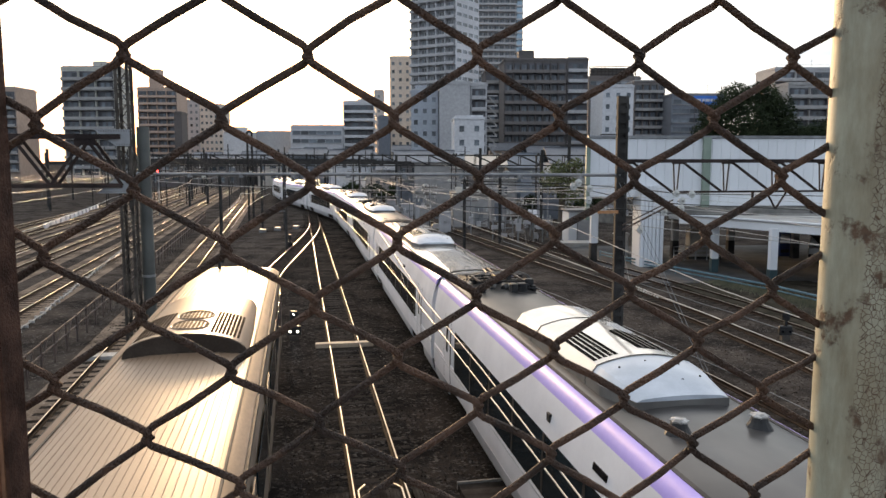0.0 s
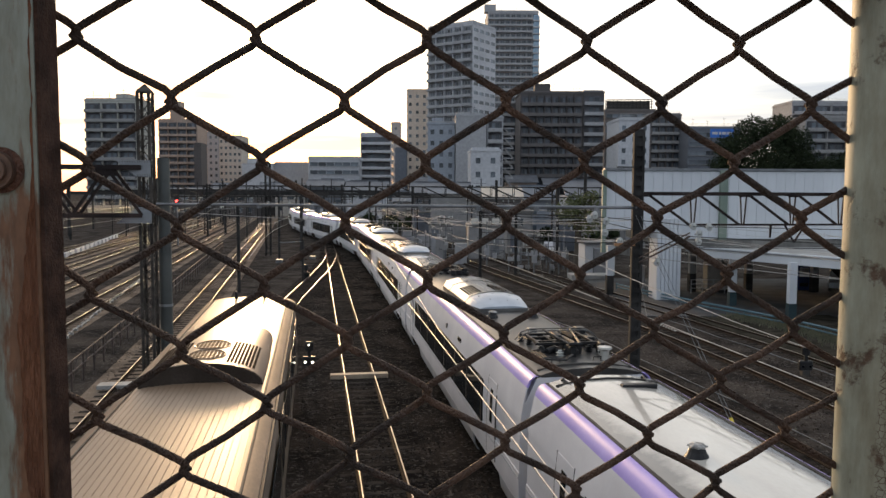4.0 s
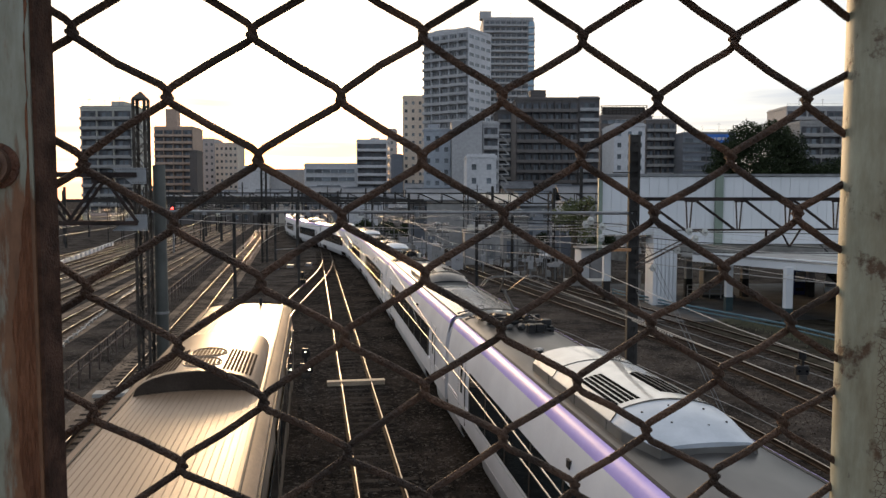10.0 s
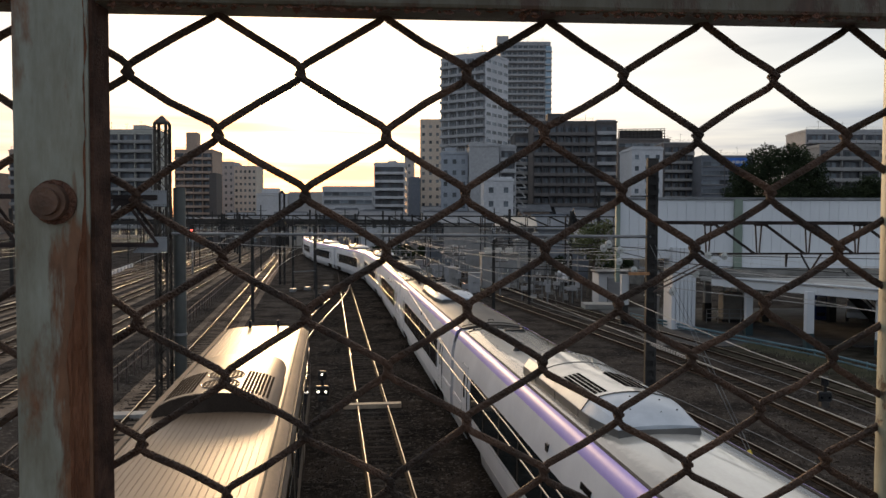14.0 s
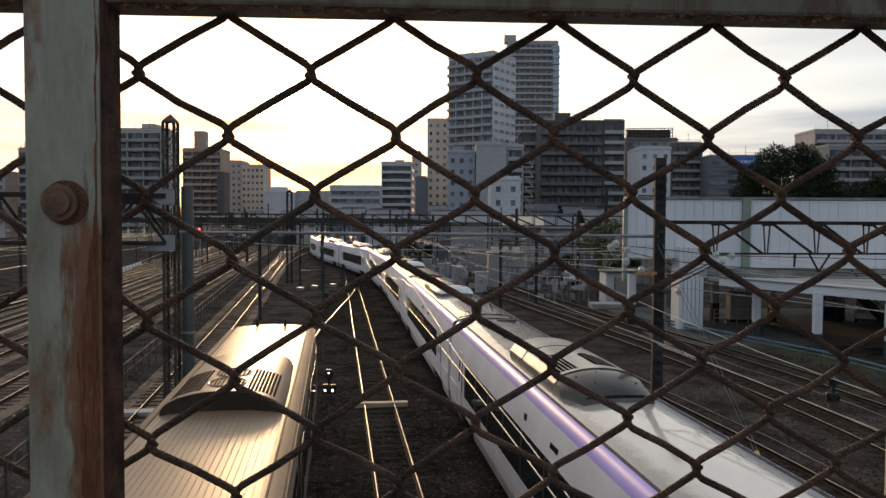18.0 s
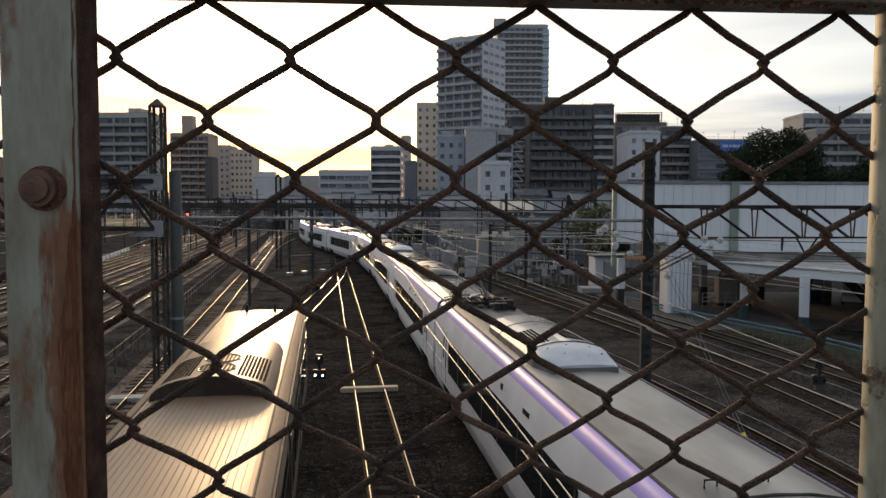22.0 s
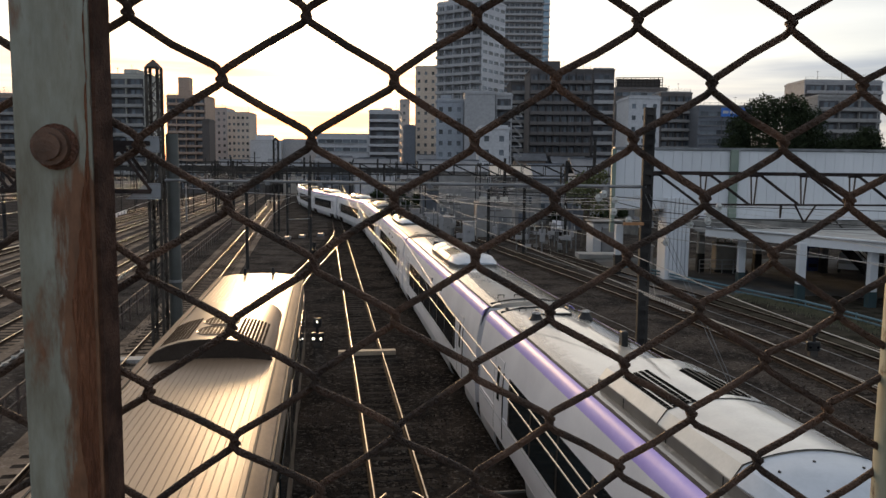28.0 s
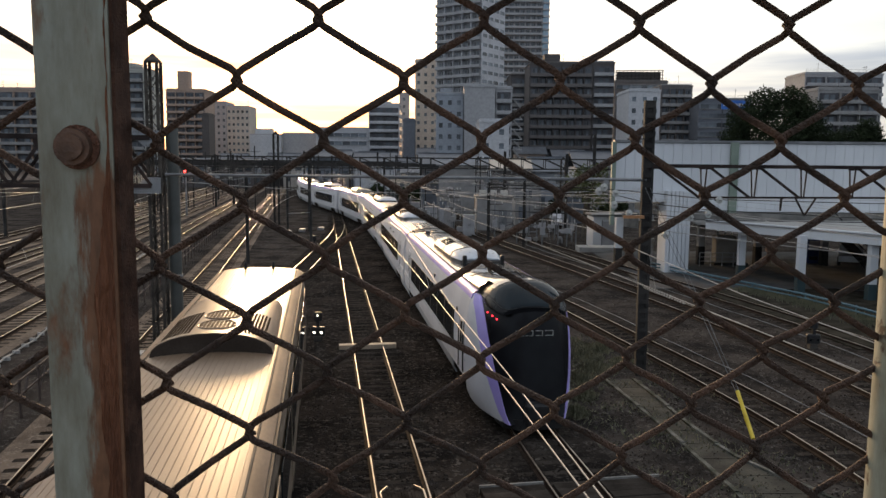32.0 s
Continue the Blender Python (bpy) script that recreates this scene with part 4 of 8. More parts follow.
    part("coupler_cover", Geo().box(-0.35, 0.35, -10.62, -10.2, 0.30, 0.85, cut=0.08), BLACK, car)
    part("front_skirt", Geo().loft([[(-0.85, -10.2, z), (-0.5, -10.5, z), (0.5, -10.5, z), (0.85, -10.2, z), (0.95, -9.6, z), (-0.95, -9.6, z)] for z in (0.12, 0.40)]), BLACK, car)
    part("post_bar", Geo().beam((-0.35, -4.5, 3.75), (0.25, -4.5, 3.75), 0.018, n=6), BLACK, car)
    return car


# distance that the train has gone, by seconds
RUN = [(0, 11.1), (1, 13.8), (2, 16.5), (3, 19.5), (4, 23.0), (5, 26.6), (6, 30.5), (7, 35.7), (8, 41.1), (9, 46.8), (10, 52.4), (11, 58.3), (12, 64.1), (13, 69.8),
       (14, 75.5), (15, 81.2), (16, 86.9), (17, 92.5), (18, 98.5), (19, 104.5), (20, 109.5), (21, 114.8), (22, 120.6), (23, 126.1), (24, 131.7), (25, 137.4),
       (26, 142.8), (27, 148.0), (28, 153.1), (29, 158.2), (30, 163.3), (31, 168.3), (32, 173.3)]

PATH_PTS = []
def run_point(s):
    """The place at distance s along the express line (s = 0 abreast of the eye)."""
    if not PATH_PTS:
        y = -140.0
        acc = [(0.0, y)]
        tot = 0.0
        while y < 420:
            y2 = y + 0.5
            tot += math.hypot(0.5, EXPRESS(y2) - EXPRESS(y))
            y = y2
            acc.append((tot, y))
        zero = next(a for a, b in acc if b >= 0)
        PATH_PTS.extend([(a - zero, b) for a, b in acc])
    y = float(np.interp(s, [p[0] for p in PATH_PTS], [p[1] for p in PATH_PTS]))
    return Vector((EXPRESS(y), y, 0))


def car_pose(s):
    a, b = run_point(s - 6.9), run_point(s + 6.9)
    d = b - a
    return Matrix.Translation((a + b) / 2) @ Matrix.Rotation(math.atan2(-d.x, d.y), 4, "Z")


CARS = []
def make_train():
    plain = "white express train car with violet shoulder band and grey roof"
    sooty = "white express train car with pantograph and sooty roof"
    mid = make_car("train_car", plain, ROOF_GREY, None, True, (("cone", -0.35, 5.6), ("hook", -0.62, -9.35), ("hook", -0.15, -9.35)))
    panto_rear = make_car("train_car", sooty, ROOF_DARK, ((-8.0, False, -1), (8.05, False, 1)), False, (("cone", -0.55, -3.7), ("cone", 0.6, -3.7), ("hook", -0.5, -9.4), ("hook", 0.4, -9.4)))
    panto_front = make_car("train_car", sooty, ROOF_DARK, ((7.9, True, 1),), False, (("cone", -0.45, 4.0), ("cone", 0.55, 4.0), ("hook", -0.6, -9.3), ("hook", 0.1, -9.3)))
    tail = make_car("train_car", "white rear train car with black cab and lit red tail lamps", ROOF_GREY, None, True, (("cone", -0.45, 8.4), ("cone", 0.8, 8.5), ("post", 0.62, 5.6), ("post", -0.62, -2.95), ("post", 0.72, -2.95), ("post", -0.05, -4.5), ("hook", -0.5, 9.5), ("hook", 0.1, 9.5)), True)
    make_tail(tail)
    CARS.extend([(0, panto_rear), (-1, mid), (-2, panto_front), (-7, tail)])
    for k in (-6, -4, -3, 1, 3, 4, 6):
        CARS.append((k, copy_thing(mid, Matrix())))
    for k, car in CARS:
        if k in (-1, -4):
            for ob in car.children_recursive:
                if ob.name.startswith(("hood", "air_conditioner")):
                    ob.material_slots[0].link = "OBJECT"
                    ob.material_slots[0].material = HOOD_DARK if ob.name.startswith("hood") else AC_DIRTY
    for k in (-5, 2, 5):
        CARS.append((k, copy_thing(panto_front, Matrix())))
    for k, car in CARS:
        if k == -5:
            for ob in car.children:
                if ob.name.startswith("roof"):
                    for slot in ob.material_slots:
                        if slot.material == ROOF_DARK:
                            slot.link = "OBJECT"
                            slot.material = ROOF_WORN


def motions():
    for k, car in CARS:
        walk(car, [(t, car_pose(s + 2.4 + CAR * k)) for t, s in RUN])

# ---- the standing local train ----
def make_local_train():
    m = Matrix.Translation((LOCAL(16.2), 16.2, 0)) @ Matrix.Rotation(math.atan(0.157), 4, "Z")
    for k in (0, -1):
        car = thing("train_car", "standing commuter train car with beige corrugated roof and steel sides", "train car", group="cars of the standing train")
        car.matrix_world = m @ Matrix.Translation((0, 20.2 * k, 0))
        f, r = 9.9, -9.9
        roof_pts = [(0, 3.50), (0.5, 3.49), (0.95, 3.45), (1.26, 3.395), (1.385, 3.32)]
        side = [(1.405, 3.24), (1.475, 2.2), (1.475, 1.2), (1.40, 0.9)]
        ring = both(roof_pts) + side + [(-x, z) for x, z in reversed(side)]
        def end_ring(y, w, dz):
            return [(x * w, y, z - dz * max(0, z - 2.6)) for x, z in ring]
        part("body", Geo().loft([end_ring(r, 1, 0), end_ring(f - 0.5, 1, 0), end_ring(f - 0.15, 0.985, 0.05), end_ring(f, 0.95, 0.16)]), STEEL, car, "stainless steel body", smooth=True, flat=30)
        for j in range(23):
            x = -1.10 + j * 0.10
            z = float(np.interp(abs(x), [p[0] for p in roof_pts], [p[1] for p in roof_pts]))
            part("roof_rib", Geo().add([(x - 0.016, r, z - 0.01), (x - 0.008, r, z + 0.011), (x + 0.008, r, z + 0.011), (x + 0.016, r, z - 0.01), (x - 0.016, f - 0.6, z - 0.01), (x - 0.008, f - 0.6, z + 0.011), (x + 0.008, f - 0.6, z + 0.011), (x + 0.016, f - 0.6, z - 0.01)],
                 [(0, 1, 5, 4), (1, 2, 6, 5), (2, 3, 7, 6), (4, 5, 6, 7), (3, 2, 1, 0)]), BEIGE_ROOF, car)
        part("roof_skin", Geo().loft([[(x, y, z + 0.004) for x, z in both(roof_pts)] + [(x * 0.97, y, z - 0.05) for x, z in reversed(both(roof_pts))] for y in (r + 0.02, f - 0.55)]), BEIGE_ROOF, car, smooth=True, flat=40)
        for s in (-1, 1):
            part("gutter", Geo().box(s * 1.40 - 0.03, s * 1.40 + 0.03, r, f - 0.4, 3.22, 3.30), GUTTER, car)
            part("roof_shoulder", Geo().loft([[(s * x, y, z + 0.009) for x, z in ((1.20, 3.407), (1.26, 3.395), (1.385, 3.32))] + [(s * x, y, z - 0.01) for x, z in ((1.385, 3.32), (1.26, 3.395), (1.20, 3.407))] for y in (r + 0.03, f - 0.56)]), DUSTY_BEIGE, car, "dull dusty roof shoulder", smooth=True, flat=40)
            part("roof_edge", Geo().box(s * 1.185 - 0.018, s * 1.185 + 0.018, r + 0.1, f - 0.7, 3.38, 3.432, cut=0.008), GUTTER, car, "dark raised edge between roof and shoulder")
            for j in range(4):
                y = -7.5 + 5 * j
                d = part("door", Geo().box(s * 1.478 - 0.01, s * 1.478 + 0.01, y - 0.65, y + 0.65, 1.1, 2.95), STEEL, car)
                part("door_window", Geo().box(s * 1.485 - 0.01, s * 1.485 + 0.01, y - 0.5, y + 0.5, 1.9, 2.8), GLASS_DARK, d)
            for j in range(3):
                y = -5 + 5 * j
                part("window", Geo().box(s * 1.482 - 0.01, s * 1.482 + 0.01, y - 1.5, y + 1.5, 1.95, 2.85), GLASS_DARK, car)
        # air conditioner
        ac_y0, ac_y1 = -2.25, 2.9
        def arch(y, w, h):
            return [(-w, y, 3.30)] + [(-w * math.cos(math.pi * i / 12), y, 3.42 + h * math.sin(math.pi * i / 12) ** 0.9) for i in range(13)] + [(w, y, 3.30)]
        ac = part("air_conditioner", Geo().loft([arch(ac_y0, 1.12, 0.44), arch(ac_y0 + 1.9, 1.12, 0.44), arch(ac_y1 - 0.7, 1.08, 0.40), arch(ac_y1, 0.98, 0.28)]), BEIGE_ROOF, car, "beige arched roof air conditioner", smooth=True, flat=50)
        part("front_panel", Geo().loft([arch(ac_y0 - 0.015, 1.11, 0.43), arch(ac_y0 + 0.02, 1.125, 0.445)]), surf("brown_end_panel", (0.040, 0.031, 0.025), (0.062, 0.049, 0.040), 2, 0.95, spec=0.05), ac, "dark brown end panel")
        zc = lambda x: 3.42 + 0.44 * (1 - (x / 1.12) ** 2) ** 0.45
        for s in (-1, 1):
            for a in range(8):
                g = Geo()
                x = s * (0.45 + 0.068 * a)
                lean = math.atan2(zc(x + 0.02) - zc(x - 0.02), 0.04)
                for b in range(25):
                    g.box(-0.023, 0.023, -0.025, 0.025, 0, 0.010, Matrix.Translation((x, ac_y0 + 0.28 + 0.078 * b, zc(x) - 0.002)) @ Matrix.Rotation(-lean, 4, "Y"))
                tagged(part("grille", g, GRILLE_TAN, ac, "row of dark grille cells"), kind="stuff")
        for b in range(2):
            g = Geo()
            for j in range(12):
                y = 0.068 * (j - 5.5)
                for q in range(9):
                    x = 0.074 * (q - 4)
                    if (x / 0.35) ** 2 + (y / 0.42) ** 2 < 1:
                        g.box(x - 0.026, x + 0.026, ac_y0 + 0.82 + 0.95 * b + y - 0.024, ac_y0 + 0.82 + 0.95 * b + y + 0.024, 3.835, zc(x) + 0.006)
            fan = part("fan_grille", g, FAN_TAN, ac, "oval fan grille of small cells")
            part("fan_rim", Geo().tube([(0.36 * math.cos(2 * math.pi * k / 24), ac_y0 + 0.82 + 0.95 * b + 0.43 * math.sin(2 * math.pi * k / 24), zc(0.36 * math.cos(2 * math.pi * k / 24)) + 0.004) for k in range(25)], 0.012, 5), BEIGE_ROOF, fan)
        for x in (-0.45, 0.45):
            part("antenna", Geo().lathe([(0.06, 0), (0.05, 0.05), (0.05, 0.26), (0.02, 0.28)], 10, (x, f - 0.9, 3.46)), BLACK, car)
        part("underframe", Geo().box(-1.2, 1.2, r + 0.3, f - 0.3, 0.45, 0.95), UNDER, car)
        make_bogie(car, -6.9)
        make_bogie(car, 6.9)


# ---- the footbridge and its fence ----
FX, FY, FZ, FS = -0.1575, 0.3823, 7.1228, 0.0686     # first knot, and the fence's turn
PITCH_X, PITCH_Z = 0.04, 0.0305
def fence_point(x, z, out=0.0):
    """A place on the fence: x across, z up, out towards the eye."""
    return Vector((x, FY + (x - FX) * FS - out, z))


def sag(i, j):
    """How far the slack mesh has slipped at column i and row j: across and up, in metres."""
    i, j = min(max(i, 0), 9.5), min(max(j, 0), 8)
    terms = (1, i, j, i * j, i * i, j * j, i * i * j, i * j * j)
    across = (-0.535, 0.745, -1.120, 0.317, -0.0905, 0.141, -0.0336, -0.0182)
    up = (-0.642, 0.1775, -0.549, 0.282, -0.0242, 0.025, -0.0200, 0.0232)
    return tuple(sum(k * t for k, t in zip(c, terms)) / 1000 for c in (across, up))


def make_bridge():
    PAINT = peeling_paint("peeling_green_paint", (0.30, 0.335, 0.295), (0.20, 0.10, 0.055), 22, 0.40, wear=True)
    PAINT_B = peeling_paint("cracked_pale_paint", (0.37, 0.385, 0.305), (0.11, 0.065, 0.038), 44, 0.395, crack=True)
    deck = part("bridge_deck", Geo().box(-6, 6, -2.6, 0.5, 5.15, 5.5), CONCRETE_OLD)
    tagged(deck, "old grey concrete footbridge deck", "bridge", kind="structure")
    rail = part("bridge_parapet", Geo().box(-6, 6, -2.6, -2.45, 5.5, 7.6), CONCRETE_OLD)
    tagged(rail, "plain concrete wall behind the walkway", "wall", kind="structure")
    for x in (-5, 5):
        tagged(part("bridge_pier", Geo().box(x - 0.4 if x < 0 else 3.40, x + 0.4 if x < 0 else 3.90, -2.3, -0.4, -0.3, 5.15), CONCRETE_OLD), "grey concrete bridge pier", "pier", kind="structure")
    fence = thing("chain_link_fence", "rusty chain-link fence in a peeling green steel frame", "fence")
    rng = random.Random(5)
    for n in range(-13, 26):
        pts = []
        r = 0.0020
        for j in range(-6, 36):
            right = (n + j) % 2 != 0
            i = n + 1 if right else n
            pull = 0.0059 * math.exp(-max(i, 0) / 2.6) * min(1, max(0, 1 - j / 2.5))      # the corner mesh is pulled to the post
            x0 = FX + 0.0007 + i * PITCH_X - pull + 0.0005 * math.sin(i * 2.1 + j * 1.3)
            z0 = FZ - j * PITCH_Z + 0.0005 * math.sin(i * 1.7 - j * 0.9) - 0.00008 * (i - 4)
            s = 1 if right else -1
            slip = sag(i, j)
            x0, z0 = x0 + slip[0], z0 + slip[1]
            zz = [(0.0045, -0.0026, r), (0.0012, 0.0012, r * 0.7), (-0.0012, 0.0012, -r * 0.7), (-0.0045, -0.0026, -r)]
            for dz, dx, o in zz:
                pts.append(fence_point(x0 + s * dx, z0 + dz, o * s))
            # bow of the straight run
            half = sag(i - s * 0.5, j + 0.5)
            pts.append(fence_point(x0 - slip[0] + half[0] - s * (PITCH_X * 0.5) + rng.uniform(-1, 1) * 0.0005, z0 - slip[1] + half[1] - PITCH_Z / 2 + rng.uniform(-1, 1) * 0.0005, 0))
        part("wire", Geo().tube(pts, 0.00195, 7), RUST, fence, smooth=True, flat=180)
    post = part("post", Geo().box(-0.2085, -0.1720, 0.3595, 0.3765, 5.5, 7.20), PAINT, fence, "pale green steel post, paint flaking to rust", bevel=0.0025)
    # rust on the post's inner face, with that face's shade put into the colour
    part("edge_strip", Geo().box(-0.1722, -0.1705, 0.3605, 0.3780, 5.5, 7.20), surf("shade_darkened_rust", (0.036, 0.021, 0.016), (0.082, 0.046, 0.034), 90, 0.85, bump=0.3, fine=700, spec=0.1), post, "rusted inner edge, coloured darker for its shade")
    rg = random.Random(17)
    rows_ = []
    for i in range(320):
        z = 6.3 + 0.89 * i / 319
        x = -0.1822 + 0.0072 * min(1, max(0, (z - 7.015) / 0.05)) + 0.0068 * (1 - 0.8 * min(1, max(0, (z - 7.015) / 0.05))) * noise.noise(Vector((0, 0, z * 9))) + 0.0026 * noise.noise(Vector((3, 0, z * 34))) + 0.0010 * noise.noise(Vector((5, 0, z * 120))) + rg.uniform(-0.0003, 0.0003)
        rows_.append([(x + 0.0008, 0.3594, z), (-0.1740, 0.3594, z), (-0.1740, 0.3600, z), (x + 0.0008, 0.3600, z)])
    part("rust_edge", Geo().loft(rows_), surf("orange_rust", (0.075, 0.034, 0.024), (0.29, 0.135, 0.078), 70, 0.9, bump=0.8, fine=500, streak=(1, 1, 0.14), spread=(0.30, 0.70), spec=0.1), post, "rusted edge where the paint has gone")
    part("bolt", Geo().beam((-0.1895, 0.3595, 7.0568), (-0.1895, 0.3545, 7.0568), 0.0085, n=18).beam((-0.1895, 0.3545, 7.0568), (-0.1895, 0.3525, 7.0568), 0.006, n=18), surf("worn_bolt_rust", (0.075, 0.046, 0.034), (0.15, 0.092, 0.067), 90, 0.48, 0.4, bump=0.15, fine=500), post, "round rusty bolt head", smooth=True, flat=40)
    part("washer", Geo().beam((-0.1885, 0.3598, 7.0568), (-0.1885, 0.3583, 7.0568), 0.0105, n=20), RUST_DARK, post)
    part("top_rail", Geo().box(-0.95, 1.2, 0.3610, 0.3855, 7.1500, 7.188, Matrix.Translation((-0.19, 0.372, 0)) @ Matrix.Rotation(FS, 4, "Z") @ Matrix.Translation((0.19, -0.372, 0))), RUSTY_PAINT, fence, "green top rail crumbling with rust", bevel=0.002)
    rng = random.Random(5)
    turn = Matrix.Translation((-0.19, 0.372, 0)) @ Matrix.Rotation(FS, 4, "Z") @ Matrix.Translation((0.19, -0.372, 0))
    flakes = Geo()
    for k in range(420):
        c = turn @ Vector((rng.uniform(-0.24, 0.34), 0.3612 + 0.004 * rng.random(), 7.1500 + rng.gauss(0, 0.0009)))
        w, hh = rng.uniform(0.0006, 0.0028), rng.uniform(0.0004, 0.0017) * (2.0 if rng.random() < 0.12 else 1.0)
        flakes.add([c + Vector((-w, 0, 0)), c + Vector((0, -0.0006, -hh)), c + Vector((w, 0, 0)), c + Vector((0, -0.0006, hh)), c + Vector((0, 0.002, 0))], [(0, 1, 2, 3), (0, 4, 1), (1, 4, 2), (2, 4, 3), (3, 4, 0)])
    tagged(part("rust_crust", flakes, RUST_DARK, fence, "crumbling rust along the rail's lower edge"), kind="stuff")
    part("post", Geo().beam((0.2405, 0.405, 5.5), (0.2405, 0.405, 7.20), 0.0185, n=28), PAINT_B, fence, "round post with cracked pale green paint", smooth=True, flat=60)
    return fence


def peeling_paint(name, paint, rust, scale, cut, crack=False, wear=False):
    """Paint that flakes off in patches, with rust showing and a raised edge."""
    m = bpy.data.materials.new(name)
    m.use_nodes = True
    n, l = m.node_tree.nodes, m.node_tree.links
    b = n["Principled BSDF"]
    co = n.new("ShaderNodeTexCoord")
    mp = n.new("ShaderNodeMapping")
    mp.inputs["Scale"].default_value = (1, 1, 0.35) if not crack else (1, 1, 0.8)
    l.new(co.outputs["Object"], mp.inputs[0])
    a, f = n.new("ShaderNodeTexNoise"), n.new("ShaderNodeTexNoise")
    a.inputs["Scale"].default_value, a.inputs["Detail"].default_value, a.inputs["Roughness"].default_value = scale, 6, 0.65
    f.inputs["Scale"].default_value, f.inputs["Detail"].default_value = 260, 4
    l.new(mp.outputs[0], a.inputs["Vector"]), l.new(mp.outputs[0], f.inputs["Vector"])
    ramp = n.new("ShaderNodeValToRGB")
    ramp.color_ramp.elements[0].position, ramp.color_ramp.elements[1].position = cut - 0.02, cut + 0.05
    l.new(a.outputs["Fac"], ramp.inputs[0])
    mask = ramp.outputs[0]
    if wear:
        # a long worn patch below the bolt, where the paint has come away towards the inner edge
        where = n.new("ShaderNodeSeparateXYZ")
        l.new(co.outputs["Object"], where.inputs[0])
        run = n.new("ShaderNodeTexNoise")
        run.inputs["Scale"].default_value, run.inputs["Detail"].default_value, run.inputs["Roughness"].default_value = 150, 6, 0.7
        rm = n.new("ShaderNodeMapping")
        rm.inputs["Scale"].default_value = (1, 1, 0.16)
        l.new(co.outputs["Object"], rm.inputs[0]), l.new(rm.outputs[0], run.inputs["Vector"])
        across, down, worn, sharp = n.new("ShaderNodeMapRange"), n.new("ShaderNodeMapRange"), n.new("ShaderNodeMath"), n.new("ShaderNodeMath")
        across.inputs["From Min"].default_value, across.inputs["From Max"].default_value = -0.1985, -0.1800
        across.inputs["To Min"].default_value, across.inputs["To Max"].default_value = 0.0, 0.60
        down.inputs["From Min"].default_value, down.inputs["From Max"].default_value = 7.055, 7.030
        down.inputs["To Min"].default_value, down.inputs["To Max"].default_value = 0.36, 1.0
        l.new(where.outputs["X"], across.inputs["Value"]), l.new(where.outputs["Z"], down.inputs["Value"])
        worn.operation = "MULTIPLY"
        l.new(across.outputs[0], worn.inputs[0]), l.new(down.outputs[0], worn.inputs[1])
        both_w = n.new("ShaderNodeMath")
        both_w.operation = "SUBTRACT"
        l.new(run.outputs["Fac"], both_w.inputs[0]), l.new(worn.outputs[0], both_w.inputs[1])
        edge = n.new("ShaderNodeMapRange")
        edge.inputs["From Min"].default_value, edge.inputs["From Max"].default_value = 0.10, 0.26
        l.new(both_w.outputs[0], edge.inputs["Value"])
        sharp.operation = "MINIMUM"
        l.new(mask, sharp.inputs[0]), l.new(edge.outputs[0], sharp.inputs[1])
        mask = sharp.outputs[0]
    if crack:
        v = n.new("ShaderNodeTexVoronoi")
        v.feature = "DISTANCE_TO_EDGE"
        v.inputs["Scale"].default_value = 380
        l.new(mp.outputs[0], v.inputs["Vector"])
        r2 = n.new("ShaderNodeValToRGB")
        r2.color_ramp.elements[0].position, r2.color_ramp.elements[1].position = 0.02, 0.06
        l.new(v.outputs["Distance"], r2.inputs[0])
        big = n.new("ShaderNodeTexNoise")
        big.inputs["Scale"].default_value = 12
        l.new(mp.outputs[0], big.inputs["Vector"])
        r3 = n.new("ShaderNodeValToRGB")
        r3.color_ramp.elements[0].position, r3.color_ramp.elements[1].position = 0.54, 0.64
        r3.color_ramp.elements[0].color, r3.color_ramp.elements[1].color = (1, 1, 1, 1), (0, 0, 0, 1)
        sep = n.new("ShaderNodeSeparateXYZ")
        l.new(co.outputs["Object"], sep.inputs[0])
        side = n.new("ShaderNodeMapRange")
        side.inputs["From Min"].default_value, side.inputs["From Max"].default_value = 0.2300, 0.2360
        side.inputs["To Min"].default_value, side.inputs["To Max"].default_value = -0.25, 0.22
        l.new(sep.outputs["X"], side.inputs["Value"])
        both_ = n.new("ShaderNodeMath")
        l.new(big.outputs["Fac"], both_.inputs[0]), l.new(side.outputs[0], both_.inputs[1])
        l.new(both_.outputs[0], r3.inputs[0])
        mx = n.new("ShaderNodeMath")
        mx.operation = "MAXIMUM"
        l.new(r2.outputs[0], mx.inputs[0]), l.new(r3.outputs[0], mx.inputs[1])
        mn = n.new("ShaderNodeMath")
        mn.operation = "MINIMUM"
        l.new(mx.outputs[0], mn.inputs[0]), l.new(mask, mn.inputs[1])
        mask = mn.outputs[0]
    mix = n.new("ShaderNodeMix")
    mix.data_type = "RGBA"
    l.new(mask, mix.inputs["Factor"])
    rc = n.new("ShaderNodeValToRGB")
    rc.color_ramp.elements[0].position, rc.color_ramp.elements[1].position = 0.3, 0.75
    rc.color_ramp.elements[0].color = (rust[0] * 0.5, rust[1] * 0.5, rust[2] * 0.5, 1)
    rc.color_ramp.elements[1].color = (*rust, 1)
    l.new(f.outputs["Fac"], rc.inputs[0])
    pc = n.new("ShaderNodeValToRGB")
    pc.color_ramp.elements[0].position, pc.color_ramp.elements[1].position = 0.25, 0.7
    pc.color_ramp.elements[0].color = (paint[0] * 0.72, paint[1] * 0.72, paint[2] * 0.72, 1)
    pc.color_ramp.elements[1].color = (*paint, 1)
    l.new(a.outputs["Fac"], pc.inputs[0])
